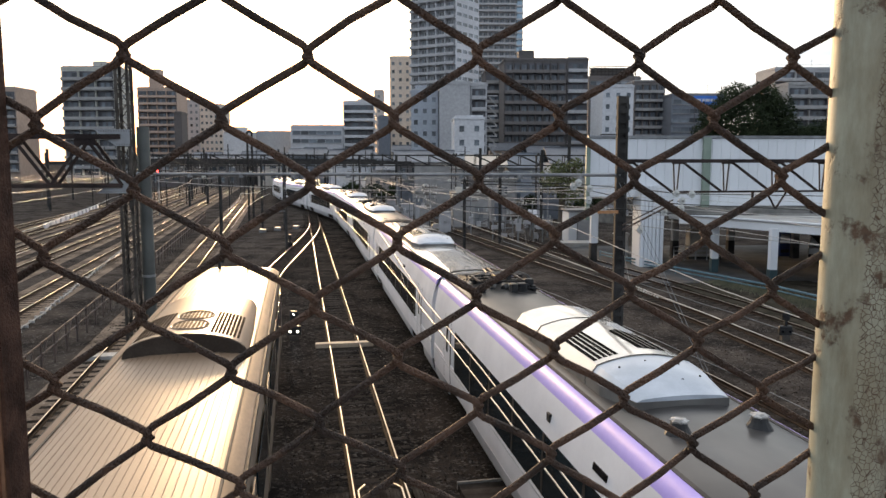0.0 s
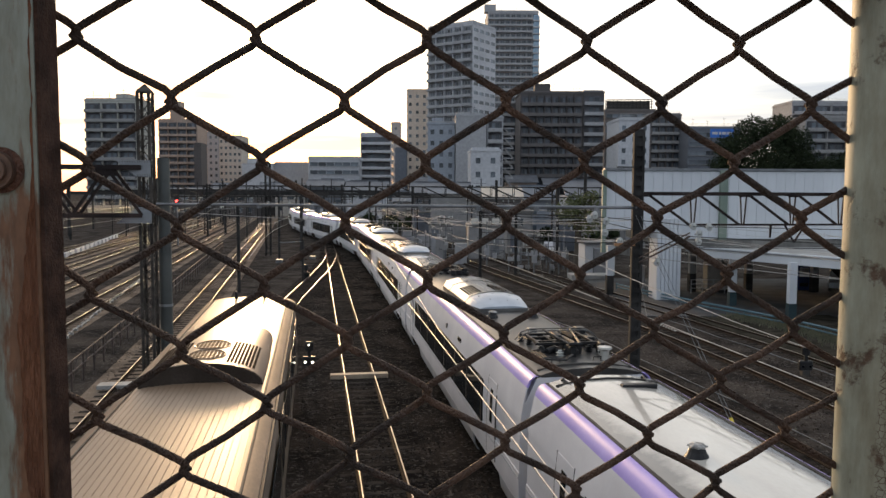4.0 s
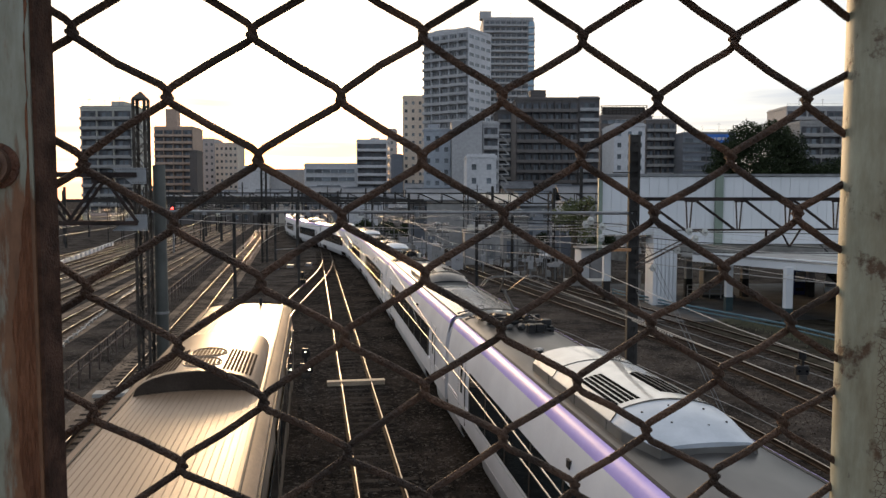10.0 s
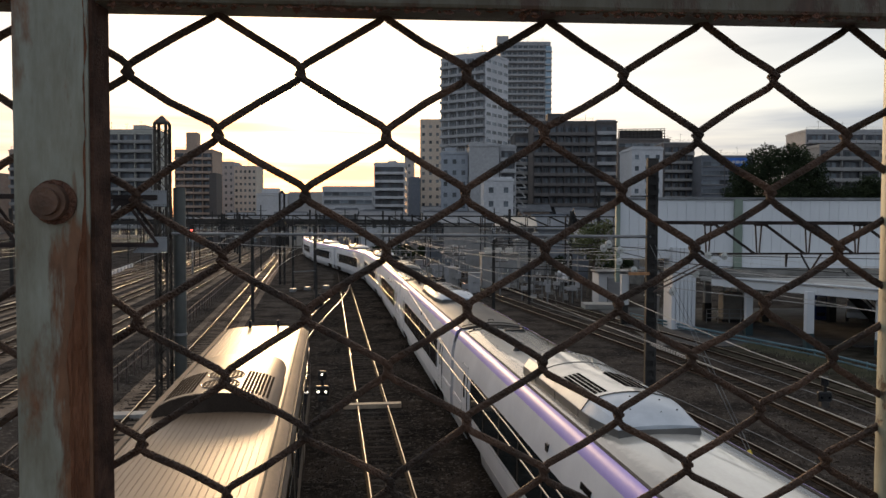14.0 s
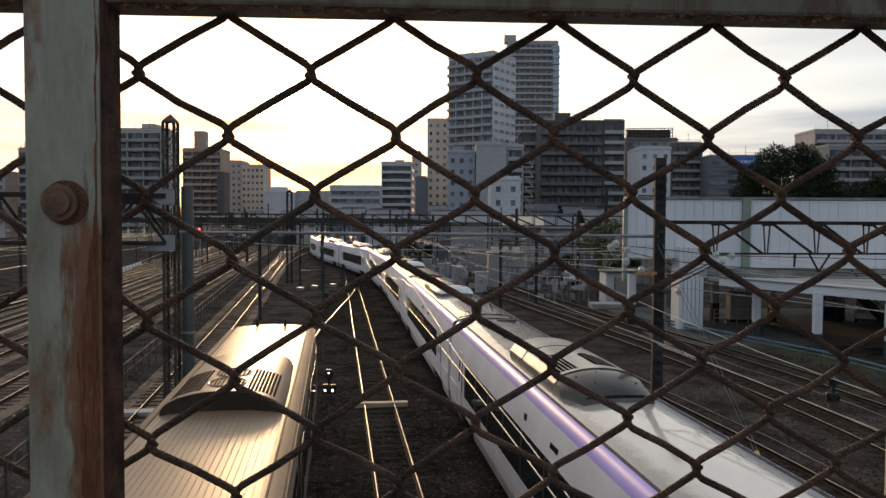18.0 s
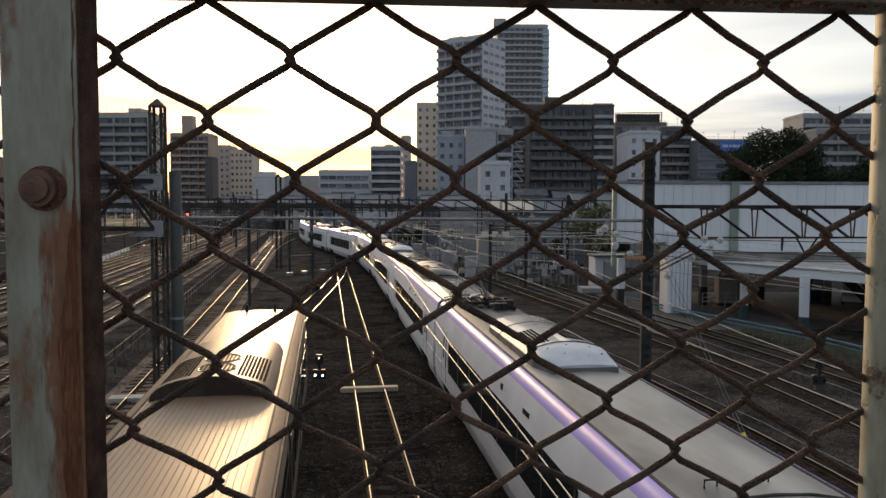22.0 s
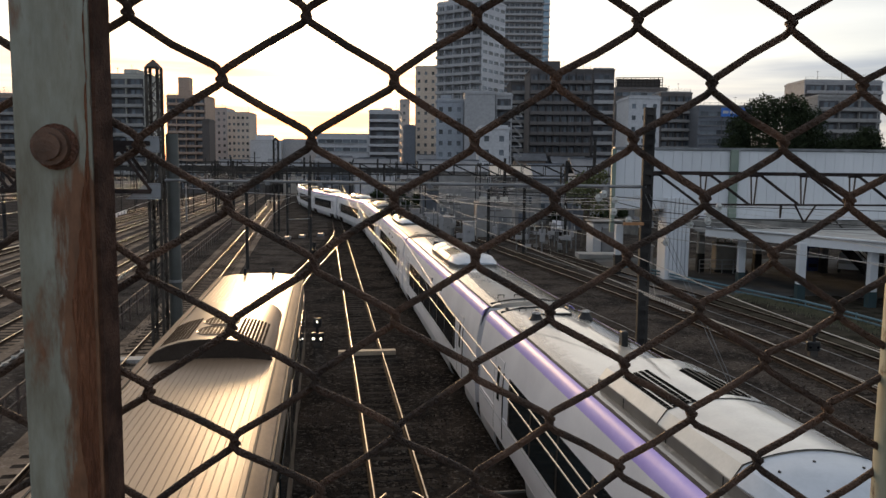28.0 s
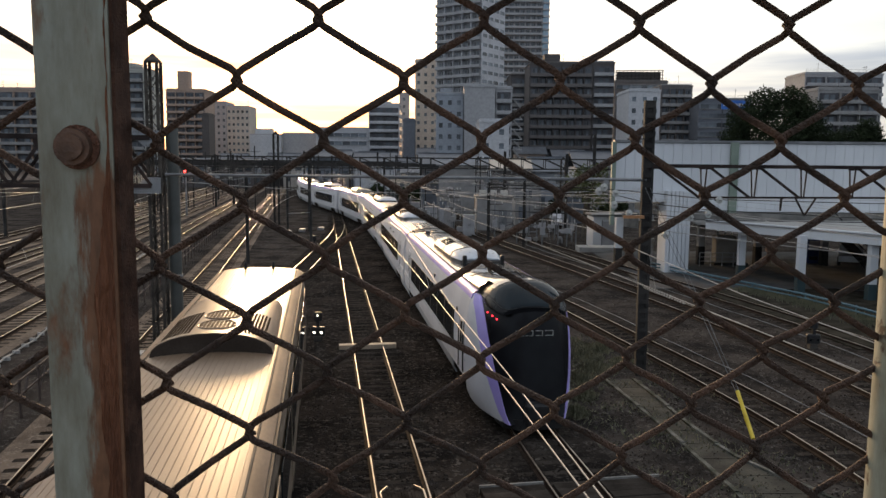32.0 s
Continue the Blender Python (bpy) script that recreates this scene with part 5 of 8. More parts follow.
    # rust-brown and grey grime that has run down over the paint
    grime, gr = n.new("ShaderNodeTexNoise"), n.new("ShaderNodeValToRGB")
    grime.inputs["Scale"].default_value, grime.inputs["Detail"].default_value, grime.inputs["Roughness"].default_value = 48, 8, 0.7
    gm = n.new("ShaderNodeMapping")
    gm.inputs["Scale"].default_value, gm.inputs["Location"].default_value = (1, 1, 0.22), (3.1, 0, 0.7)
    l.new(co.outputs["Object"], gm.inputs[0]), l.new(gm.outputs[0], grime.inputs["Vector"])
    gr.color_ramp.elements[0].position, gr.color_ramp.elements[1].position = 0.36, 0.62
    gr.color_ramp.elements[0].color, gr.color_ramp.elements[1].color = (0.50, 0.42, 0.34, 1), (1, 1, 1, 1)
    l.new(grime.outputs["Fac"], gr.inputs[0])
    dirt = n.new("ShaderNodeMix")
    dirt.data_type, dirt.blend_type = "RGBA", "MULTIPLY"
    dirt.inputs["Factor"].default_value = 0.85
    l.new(pc.outputs[0], dirt.inputs["A"]), l.new(gr.outputs[0], dirt.inputs["B"])
    l.new(rc.outputs[0], mix.inputs["A"]), l.new(dirt.outputs["Result"], mix.inputs["B"])
    l.new(mix.outputs["Result"], b.inputs["Base Color"])
    b.inputs["Roughness"].default_value = 0.6
    bp = n.new("ShaderNodeBump")
    bp.inputs["Strength"].default_value, bp.inputs["Distance"].default_value = 0.6, 0.0006
    l.new(mask, bp.inputs["Height"])
    l.new(bp.outputs[0], b.inputs["Normal"])
    return m


RUST_DARK = surf("dark_rust", (0.10, 0.045, 0.03), (0.20, 0.095, 0.06), 120, 0.8, 0.1, bump=0.6, fine=800)
RUSTY_PAINT = peeling_paint("rusted_green_paint", (0.13, 0.13, 0.105), (0.085, 0.05, 0.035), 40, 0.46)

# ---- the town behind the yard ----
PANE = surf("window_pane", (0.05, 0.06, 0.07), (0.13, 0.15, 0.17), 0.3, 0.15, fine=3, vary=0.75)
# shade behind balconies as flat colour; the dark one also serves thin rooftop steel
SHADE = surf("balcony_shade_tone", (0.05, 0.05, 0.055), (0.10, 0.10, 0.11), 0.3, 0.8, fine=3)
SHADE_PALE = surf("pale_balcony_shade_tone", (0.17, 0.175, 0.18), (0.25, 0.255, 0.26), 0.3, 0.8, fine=3)
def wall_mat(name, c):
    return surf(name, tuple(v * 0.86 for v in c), c, 0.12, 0.85, fine=1.5)
W_GREY = wall_mat("grey_tile_wall", (0.30, 0.292, 0.282))
W_DARK = wall_mat("dark_brick_wall", (0.10, 0.09, 0.086))
W_BROWN = wall_mat("brown_tile_wall", (0.40, 0.305, 0.245))
W_PALE = wall_mat("pale_grey_wall", (0.38, 0.38, 0.385))
W_WHITE = wall_mat("white_wall", (0.54, 0.545, 0.56))
W_BLUE = wall_mat("bluish_wall", (0.33, 0.36, 0.40))
W_BEIGE = wall_mat("beige_wall", (0.54, 0.485, 0.42))
W_SAGE = wall_mat("sage_tile_wall", (0.45, 0.44, 0.385))
W_MID = wall_mat("brown_grey_tile", (0.15, 0.135, 0.128))
W_NAVY = wall_mat("navy_panel", (0.03, 0.05, 0.14))
W_SLATE = wall_mat("slate_wall", (0.15, 0.165, 0.19))
GLASS_BLUE = surf("blue_tower_glass", (0.20, 0.30, 0.38), (0.28, 0.38, 0.46), 0.2, 0.12, fine=2)


BOXES = {}
def one(name, size, at, mat, parent):
    """One box-shaped piece; alike pieces share their mesh."""
    key = (name, mat.name, *(round(v, 2) for v in size))
    if key not in BOXES:
        x, y, z = (v / 2 for v in size)
        BOXES[key] = Geo().box(-x, x, -y, y, -z, z).mesh(name)
    ob = part(name, BOXES[key], mat, parent)
    ob.location = at
    return ob


def make_building(label, x0, x1, y, ztop, style, wall, rail, depth=14.0, turn=0.0, fh=2.95, z0=-0.2, bays=None, roof=(), name="apartment_building", rows=None, side=None, shade=None, slit=False):
    """A block whose front faces the yard; style: balcony, dots, bands or plain; side: windows on its right-hand wall."""
    w = x1 - x0
    b = thing(name, label, "building", group="buildings beyond the yard", m=Matrix.Translation((x0, y, 0)) @ Matrix.Rotation(radians(turn), 4, "Z"))
    part("wall", Geo().box(0, w, 0, depth, z0, ztop), wall, b)
    part("roof", Geo().box(-0.15, w + 0.15, -0.15, depth + 0.15, ztop + 0.002, ztop + 0.5), wall, b)
    part("parapet", Geo().box(0.25, w - 0.25, 0.25, depth - 0.25, ztop + 0.5, ztop + 0.9), rail, b)
    n = rows or max(1, int((ztop - 1.5 - z0) / fh))
    bays = bays or max(1, round(w / 5.5))
    walls = Geo()
    for k in range(n):
        z = ztop - 0.5 - (k + 1) * fh
        if z < 1.0:
            break
        if style == "balcony":
            # a flat panel on the wall face, its colour standing for balcony shade
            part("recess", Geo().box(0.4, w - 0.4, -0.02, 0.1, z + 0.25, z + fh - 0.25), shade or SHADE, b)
            bw = (w - 0.8) / bays
            for i in range(bays):
                xx = 0.4 + bw * i
                one("window", (0.22 * bw, 0.06, 1.9), (xx + 0.36 * bw, -0.03, z + 1.25), PANE, b)
                one("window", (0.24 * bw, 0.06, 1.9), (xx + 0.68 * bw, -0.03, z + 1.25), PANE, b)
                if i:
                    if bays < 8:
                        one("partition", (0.16, 1.16, fh - 0.22), (xx, -0.59, z + fh / 2 - 0.02), wall, b)
                    else:
                        walls.box(xx - 0.08, xx + 0.08, -1.17, -0.003, z + 0.09, z + fh - 0.13)
            part("balcony", Geo().box(0.3, w - 0.3, -1.25, 0.0, z - 0.12, z + 0.08).box(0.3, w - 0.3, -1.30, -1.18, z + 0.08, z + 0.85), rail, b)
        elif style == "dots":
            for i in range(bays):
                one("window", (1.0, 0.1, 1.2), (w * (i + 0.5) / bays, 0, z + 1.5), PANE, b)
        elif style == "bands":
            for i in range(bays * 2):
                bw = (w - 1.2) / (bays * 2)
                one("window", (bw - 0.15, 0.1, 1.4), (0.6 + bw * (i + 0.5), 0, z + 1.5), PANE, b)
            part("ledge", Geo().box(0.3, w - 0.3, -0.25, 0, z + 0.55, z + 0.72), rail, b)
        if side:
            m = max(1, int(depth / 3.5))
            for i in range(m):
                one("window", (0.1, 2.7 if slit else 1.8, 1.1 if slit else 1.4), (w, depth * (i + 0.5) / m, z + 1.4), PANE, b)
    if walls.v:
        tagged(part("partition", walls, wall, b), kind="stuff")
    if name != "warehouse" and w > 7:
        for i in range(2 + int(w / 12)):
            x = w * ((0.17 + 0.31 * i + 0.013 * abs(x0)) % 0.9 + 0.05)
            h = 2.0 + 1.3 * ((i * 0.7 + abs(x0) * 0.1) % 1)
            part("antenna", Geo().beam((x, 1.2, ztop + 0.5), (x, 1.2, ztop + 0.5 + h), 0.07, 0.07).beam((x - 0.6, 1.2, ztop + 0.2 + h), (x + 0.6, 1.2, ztop + 0.2 + h), 0.05, 0.05), SHADE, b, "thin rooftop antenna")
        part("roof_rail", Geo().beam((0.4, 0.6, ztop + 1.7), (w - 0.4, 0.6, ztop + 1.7), 0.06, 0.06).beam((0.4, 0.6, ztop + 1.3), (w - 0.4, 0.6, ztop + 1.3), 0.05, 0.05).beam((0.5, 0.6, ztop + 0.8), (0.5, 0.6, ztop + 1.7), 0.06, 0.06).beam((w - 0.5, 0.6, ztop + 0.8), (w - 0.5, 0.6, ztop + 1.7), 0.06, 0.06), rail, b)
    for x, xx, h in roof:
        part("roof_house", Geo().box(x, xx, 2, min(7, depth - 1), ztop + 0.5, ztop + h), wall, b)
    return b


def make_town():
    B = make_building
    B("grey apartment block with balconies on every storey", -108.4, -92.0, 241, 34.3, "balcony", W_SAGE, W_GREY, roof=((9, 13, 2.4),), bays=3, depth=12, turn=-4, side=True)
    B("brown tiled apartment block with a stair tower", -117.9, -101.4, 331, 36.3, "balcony", W_BROWN, W_BROWN, roof=((4.4, 9.0, 8.4),), bays=4)
    B("slim dark office block without windows", -99.0, -96.0, 318, 25.4, "plain", W_DARK, W_DARK, depth=8)
    B("pale apartment block in evening haze", -110.6, -100.8, 361, 33.4, "dots", W_PALE, W_PALE, bays=4)
    B("pale apartment block with small windows", -100.6, -90.2, 361, 31.5, "dots", W_BEIGE, W_PALE, bays=5)
    B("low white warehouse with flat roof", -75.2, -63.0, 301, 16.5, "plain", W_WHITE, W_PALE, roof=((1.6, 8, 3.0),), name="warehouse")
    B("low white hall with flat roof", -63.0, -49.8, 303, 17.2, "plain", W_PALE, W_PALE, name="warehouse")
    B("long low white hall", -46.4, -27.4, 283, 18.6, "bands", W_WHITE, W_PALE, name="warehouse", rows=2)
    B("white office block with dark window bays", -27.1, -15.9, 281, 27.2, "balcony", W_WHITE, W_WHITE, bays=1, roof=((5, 8, 1.6),), side=True)
    B("narrow pale block with small windows", -18.2, -14.4, 321, 34.6, "dots", W_PALE, W_PALE, bays=1, depth=8)
    B("small slate-coloured block without windows", -12.9, -9.2, 250, 20.2, "plain", W_SLATE, W_SLATE, depth=7)
    B("slender beige tower with small windows", -10.7, -2.8, 292, 44.4, "dots", W_BEIGE, W_BEIGE, bays=3, depth=10)
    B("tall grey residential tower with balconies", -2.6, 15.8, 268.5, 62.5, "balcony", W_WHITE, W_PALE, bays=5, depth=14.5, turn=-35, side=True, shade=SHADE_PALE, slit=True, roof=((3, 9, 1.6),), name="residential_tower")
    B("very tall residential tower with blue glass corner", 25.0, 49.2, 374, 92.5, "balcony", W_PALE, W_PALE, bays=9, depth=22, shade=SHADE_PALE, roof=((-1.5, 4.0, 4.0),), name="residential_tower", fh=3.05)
    corner = thing("glass_corner", "rounded blue glass corner bay of the tall tower", "building", group="buildings beyond the yard")
    for k in range(28):
        z = 88.6 - k * 3.05
        part("glass_band", Geo().box(46.6, 49.6, 372.2, 376, z, z + 2.3, cut=0.5), GLASS_BLUE, corner)
        part("slab", Geo().box(46.4, 49.8, 372.0, 376, z - 0.75, z - 0.002, cut=0.3), W_PALE, corner)
    B("pale blue office block with a small sign", -1.9, 5.2, 205, 24.6, "dots", W_BLUE, W_PALE, bays=3, roof=((1, 4, 2.0),), name="office_building")
    B("grey windowless side wall of a block", 5.4, 13.3, 201, 26.3, "plain", W_PALE, W_PALE, name="office_building")
    B("apartment block with balconies beside a fire stair", 13.5, 17.8, 202, 26.0, "balcony", W_PALE, W_PALE, bays=1)
    B("white house block with an outside stair", 7.6, 14.0, 165, 15.5, "dots", W_WHITE, W_WHITE, bays=2, name="office_building")
    B("dark apartment block behind fire stairs", 20.6, 27.0, 241, 33.8, "balcony", W_DARK, W_GREY, bays=1)
    B("large dark brick apartment block with balconies", 24.8, 43.0, 226, 35.4, "balcony", W_DARK, W_MID, bays=8, roof=((4.5, 9.0, 3.2),))
    B("dark apartment block with pale balcony slabs", 43.1, 49.3, 226, 35.7, "balcony", W_DARK, W_PALE, bays=1)
    B("dark brown block with a rooftop sign frame", 66.2, 86.6, 302, 38.5, "bands", W_MID, W_MID, name="office_building")
    B("white apartment block with small windows", 47.8, 55.9, 201, 25.6, "dots", W_WHITE, W_PALE, bays=3, side=True)
    B("dark apartment block with balconies", 72.7, 83.2, 261, 32.8, "balcony", W_MID, W_GREY, bays=4)
    B("slate-coloured office block with window bands", 82.3, 99.5, 251, 27.6, "bands", W_SLATE, W_GREY, name="office_building")
    B("pale grey apartment block with balconies", 111.8, 136, 242, 35.0, "balcony", W_PALE, W_PALE, bays=4)
    B("grey apartment block partly behind trees", 101.3, 118, 211, 27.3, "balcony", W_GREY, W_GREY, bays=3)
    B("grey block beyond the wires", -150, -133, 262, 30, "balcony", W_BROWN, W_GREY, bays=3)
    B("pale block beyond the wires", -190, -155, 262, 22, "bands", W_PALE, W_GREY, name="office_building")
    sign = thing("billboard", "blue rooftop billboard with unreadable white marks", "billboard")
    part("panel", Geo().box(82.5, 89.5, 231, 231.4, 23.4, 26.0), surf("blue_sign", (0.02, 0.12, 0.45), (0.03, 0.16, 0.55), 0.4, 0.5), sign)
    for i, (a, b) in enumerate(((83.0, 84.6), (85.0, 85.7), (86.0, 87.2), (87.5, 88.8))):
        part("mark", Geo().box(a, b, 230.95, 231.0, 24.3, 25.1), W_WHITE, sign)
    part("frame", Geo().beam((83, 231.6, -0.2), (83, 231.6, 23.4), 0.2, 0.2).beam((89, 231.6, -0.2), (89, 231.6, 23.4), 0.2, 0.2), SHADE, sign)
    fr = thing("rooftop_sign_frame", "dark steel rooftop sign frame", "sign frame")
    for i in range(13):
        x = 66.6 + 1.5 * i
        part("upright", Geo().beam((x, 302.6, 38.4), (x, 302.6, 42.9), 0.25, 0.25), UNDER, fr)
    part("backing", Geo().box(67, 84, 302.9, 303.1, 39.3, 42.5), W_DARK, fr)
    for z in (39.2, 40.4, 41.5, 42.2):
        part("girt", Geo().beam((66.4, 302.4, z + 0.6), (84.9, 302.4, z + 0.9), 0.3, 0.25), UNDER, fr)
    # fire stairs beside the balcony block
    st = thing("fire_stair", "zigzag outdoor fire stair", "staircase")
    for k in range(10):
        z = 23.5 - k * 2.6
        part("flight", Geo().beam((18.2, 203 , z), (20.4, 203, z - 2.4), 0.5, 0.35), W_GREY, st)
        part("landing", Geo().box(18.0, 20.6, 202.5, 204, z - 0.1, z + 0.15), W_PALE, st)


# ---- the white hall on columns ----
PANEL = surf("white_cladding", (0.56, 0.58, 0.60), (0.66, 0.68, 0.70), 0.25, 0.5, fine=6, streak=(1, 1, 0.25))
GREEN_STEEL = surf("green_steel", (0.16, 0.21, 0.17), (0.22, 0.27, 0.22), 0.6, 0.6)
TAN_METAL = surf("dull_tan_metal", (0.20, 0.18, 0.155), (0.29, 0.265, 0.23), 1.2, 0.7, fine=20)
RUST_STEEL = surf("brown_steel", (0.045, 0.032, 0.027), (0.09, 0.062, 0.05), 1.2, 0.75, fine=20)
GREY_STEEL = surf("galvanised_steel", (0.14, 0.145, 0.15), (0.24, 0.245, 0.25), 1.5, 0.55, 0.4, fine=25)
DARK_POLE = surf("dark_pole", (0.022, 0.021, 0.020), (0.05, 0.047, 0.044), 1.0, 0.85, fine=20, spec=0.2)
BLUE_PIPE = surf("blue_pipe", (0.05, 0.115, 0.145), (0.085, 0.17, 0.205), 1.0, 0.55)
GRASS = surf("dry_grass", (0.09, 0.092, 0.055), (0.19, 0.175, 0.11), 1.5, 0.95, bump=1.0, fine=25)
YELLOW = surf("yellow_plastic", (0.62, 0.45, 0.03), (0.72, 0.54, 0.06), 3, 0.5)
TEAL = surf("dark_teal_paint", (0.014, 0.036, 0.042), (0.025, 0.055, 0.062), 1.0, 0.6)
MOSSY = surf("mossy_concrete", (0.055, 0.058, 0.045), (0.19, 0.185, 0.165), 2.2, 0.95, bump=0.6, fine=22, spread=(0.38, 0.66), spec=0.1)
MUD = surf("damp_mud", (0.022, 0.022, 0.018), (0.06, 0.058, 0.046), 1.6, 0.8, bump=0.6, fine=12, spec=0.2)
APRON = surf("dark_apron", (0.033, 0.034, 0.035), (0.070, 0.072, 0.074), 0.7, 0.9, bump=0.3, fine=12)
def make_hall():
    h = thing("elevated_hall", "white panel-clad hall raised on columns beside the tracks", "station building")
    part("wall", Geo().add([(11.4, 51.2, 4.55), (60, 51.2, 4.55), (60, 64, 4.55), (15, 64, 4.55), (11.4, 51.2, 8.45), (60, 51.2, 8.45), (60, 64, 8.45), (15, 64, 8.45)], [(3, 2, 1, 0), (4, 5, 6, 7), (0, 1, 5, 4), (1, 2, 6, 5), (2, 3, 7, 6), (3, 0, 4, 7)]), W_SLATE, h)
    for i in range(77):
        x = 11.42 + i * 0.63
        part("panel", Geo().box(x, x + 0.612, 51.10, 51.19, 3.95 if x > 16.4 else 4.56, 8.42), PANEL, h)
    part("corner_strip", Geo().box(11.15, 11.42, 51.0, 51.3, 3.0, 8.5), GREEN_STEEL, h)
    part("green_column", Geo().box(18.95, 19.45, 50.85, 51.11, 3.9, 8.5), GREEN_STEEL, h)
    part("roof_edge", Geo().box(11.3, 60, 51.0, 51.6, 8.452, 8.62), GREY_STEEL, h)
    part("stair_tower", Geo().box(14.75, 16.35, 50.6, 52.4, -0.2, 5.3), PANEL, h, "white clad shaft")
    for i in range(6):
        part("tower_panel", Geo().box(14.77 + i * 0.265, 14.98 + i * 0.265, 50.50, 50.598, -0.1, 5.3), PANEL, h)
    # the canopy runs out towards the tracks
    ce = lambda y: 17.0 + (49.5 - y) / 1.6
    part("edge_beam", Geo().loft([[(ce(y), y, 2.90), (ce(y) + 0.30, y + 0.15, 2.90), (ce(y) + 0.30, y + 0.15, 3.52), (ce(y), y, 3.52)] for y in (49.5, 34.5)]), PANEL, h, "white edge beam of the canopy")
    part("gutter_pipe", Geo().beam((ce(49.4) - 0.06, 49.4, 3.42), (ce(34.6) - 0.06, 34.6, 3.42), 0.05, n=8), GREY_STEEL, h)
    part("canopy", Geo().loft([[(ce(49.5) + 0.3, 49.7, z), (ce(34.5) + 0.3, 34.7, z), (40, 34.7, z), (60, 51.05, z), (16.8, 51.05, z)] for z in (3.10, 3.40)]), CONCRETE, h)
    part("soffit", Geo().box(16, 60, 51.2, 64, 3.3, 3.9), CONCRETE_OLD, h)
    for x, y in ((18.9, 48.2), (20.35, 43.2), (23.0, 40.7), (25.9, 37.3)):
        c = part("column", Geo().box(x - 0.20, x + 0.20, y - 0.20, y + 0.20, -0.2, 3.10), PANEL, h, "white steel column")
        part("column_base", Geo().box(x - 0.22, x + 0.22, y - 0.22, y + 0.22, -0.2, 0.75), TEAL, c, "dark teal painted foot")
    for x, y in ((18.6, 55), (22.7, 55), (27.5, 55), (31.5, 55), (36, 55), (12.3, 53.5)):
        part("inner_column", Geo().box(x - 0.22, x + 0.22, y - 0.22, y + 0.22, -0.2, 3.3), W_GREY if x > 13 else PANEL, h)
        part("column_base", Geo().box(x - 0.24, x + 0.24, y - 0.24, y + 0.24, -0.2, 1.2), DARK_POLE, h)
    cab = thing("transformer", "dull tan transformer with cooling fins under the hall", "transformer")
    part("tank", Geo().box(19.6, 21.0, 54.6, 55.6, 0.05, 2.0, cut=0.05), TAN_METAL, cab)
    for k in range(7):
        part("cooling_fin", Geo().box(21.04 + 0.11 * k, 21.08 + 0.11 * k, 54.7, 55.5, 0.25, 1.7), TAN_METAL, cab)
    for x in (19.8, 20.3, 20.8):
        insulator(cab, x, 54.9, 2.0, 0.32)
    part("top_frame", Geo().beam((19.6, 54.6, 2.0), (19.6, 54.6, 2.35), 0.05, 0.05).beam((19.6, 54.6, 2.35), (20.6, 54.6, 2.35), 0.05, 0.05).beam((20.6, 54.6, 2.35), (20.6, 54.6, 2.0), 0.05, 0.05), PORCELAIN, cab)
    part("skid", Geo().box(19.5, 21.9, 54.55, 55.65, -0.12, 0.05), DARK_POLE, cab)
    rl = thing("guard_rail", "low pale steel guard rail before the transformer", "railing")
    for x in (18.2, 19.0, 19.8, 20.6, 21.4):
        part("post", Geo().beam((x, 53.9, -0.12), (x, 53.9, 0.85), 0.035, n=6), W_PALE, rl)
    for z in (0.25, 0.55, 0.85):
        part("rail", Geo().beam((18.2, 53.9, z), (21.4, 53.9, z), 0.028, n=6), W_PALE, rl)
    vend = thing("vending_machine", "blue vending machine with a pale display under the hall", "vending machine")
    part("case", Geo().box(26.8, 27.7, 56, 56.7, -0.12, 1.7, cut=0.04), W_NAVY, vend)
    part("display", Geo().box(26.9, 27.6, 55.96, 55.998, 0.85, 1.55), W_PALE, vend)
    part("slot", Geo().box(26.95, 27.55, 55.96, 55.998, 0.15, 0.40), BLACK, vend)
    st = thing("outdoor_stair", "dark steel stair leading down beside the columns", "staircase")
    for dy in (0, 1.0):
        part("stringer", Geo().beam((26.2, 51.2 + dy, 3.0), (29.4, 51.2 + dy, -0.1), 0.08, 0.30), DARK_POLE, st)
        part("handrail", Geo().beam((26.2, 51.2 + dy, 3.9), (29.4, 51.2 + dy, 0.85), 0.04, n=6), DARK_POLE, st)
    for k in range(15):
        f = (k + 0.5) / 15
        part("tread", Geo().box(26.2 + 3.2 * f - 0.14, 26.2 + 3.2 * f + 0.14, 51.24, 52.16, 3.0 - 3.1 * f - 0.02, 3.0 - 3.1 * f + 0.02), DARK_POLE, st)
    tagged(part("pavement", Geo().box(12.2, 60, 44, 63.4, -0.25, -0.12), APRON), "dark worn apron under the hall", "pavement", kind="structure")


BROWN_BLACK = surf("brown_black_steel", (0.018, 0.013, 0.012), (0.045, 0.032, 0.028), 1.2, 0.8, fine=20, spec=0.2)
MAST_GREY = surf("weathered_mast_paint", (0.030, 0.026, 0.022), (0.085, 0.074, 0.063), 2.0, 0.8, fine=25, spec=0.2)
GUSSET = surf("blue_grey_plate", (0.21, 0.22, 0.23), (0.29, 0.30, 0.31), 1.5, 0.6, fine=25)


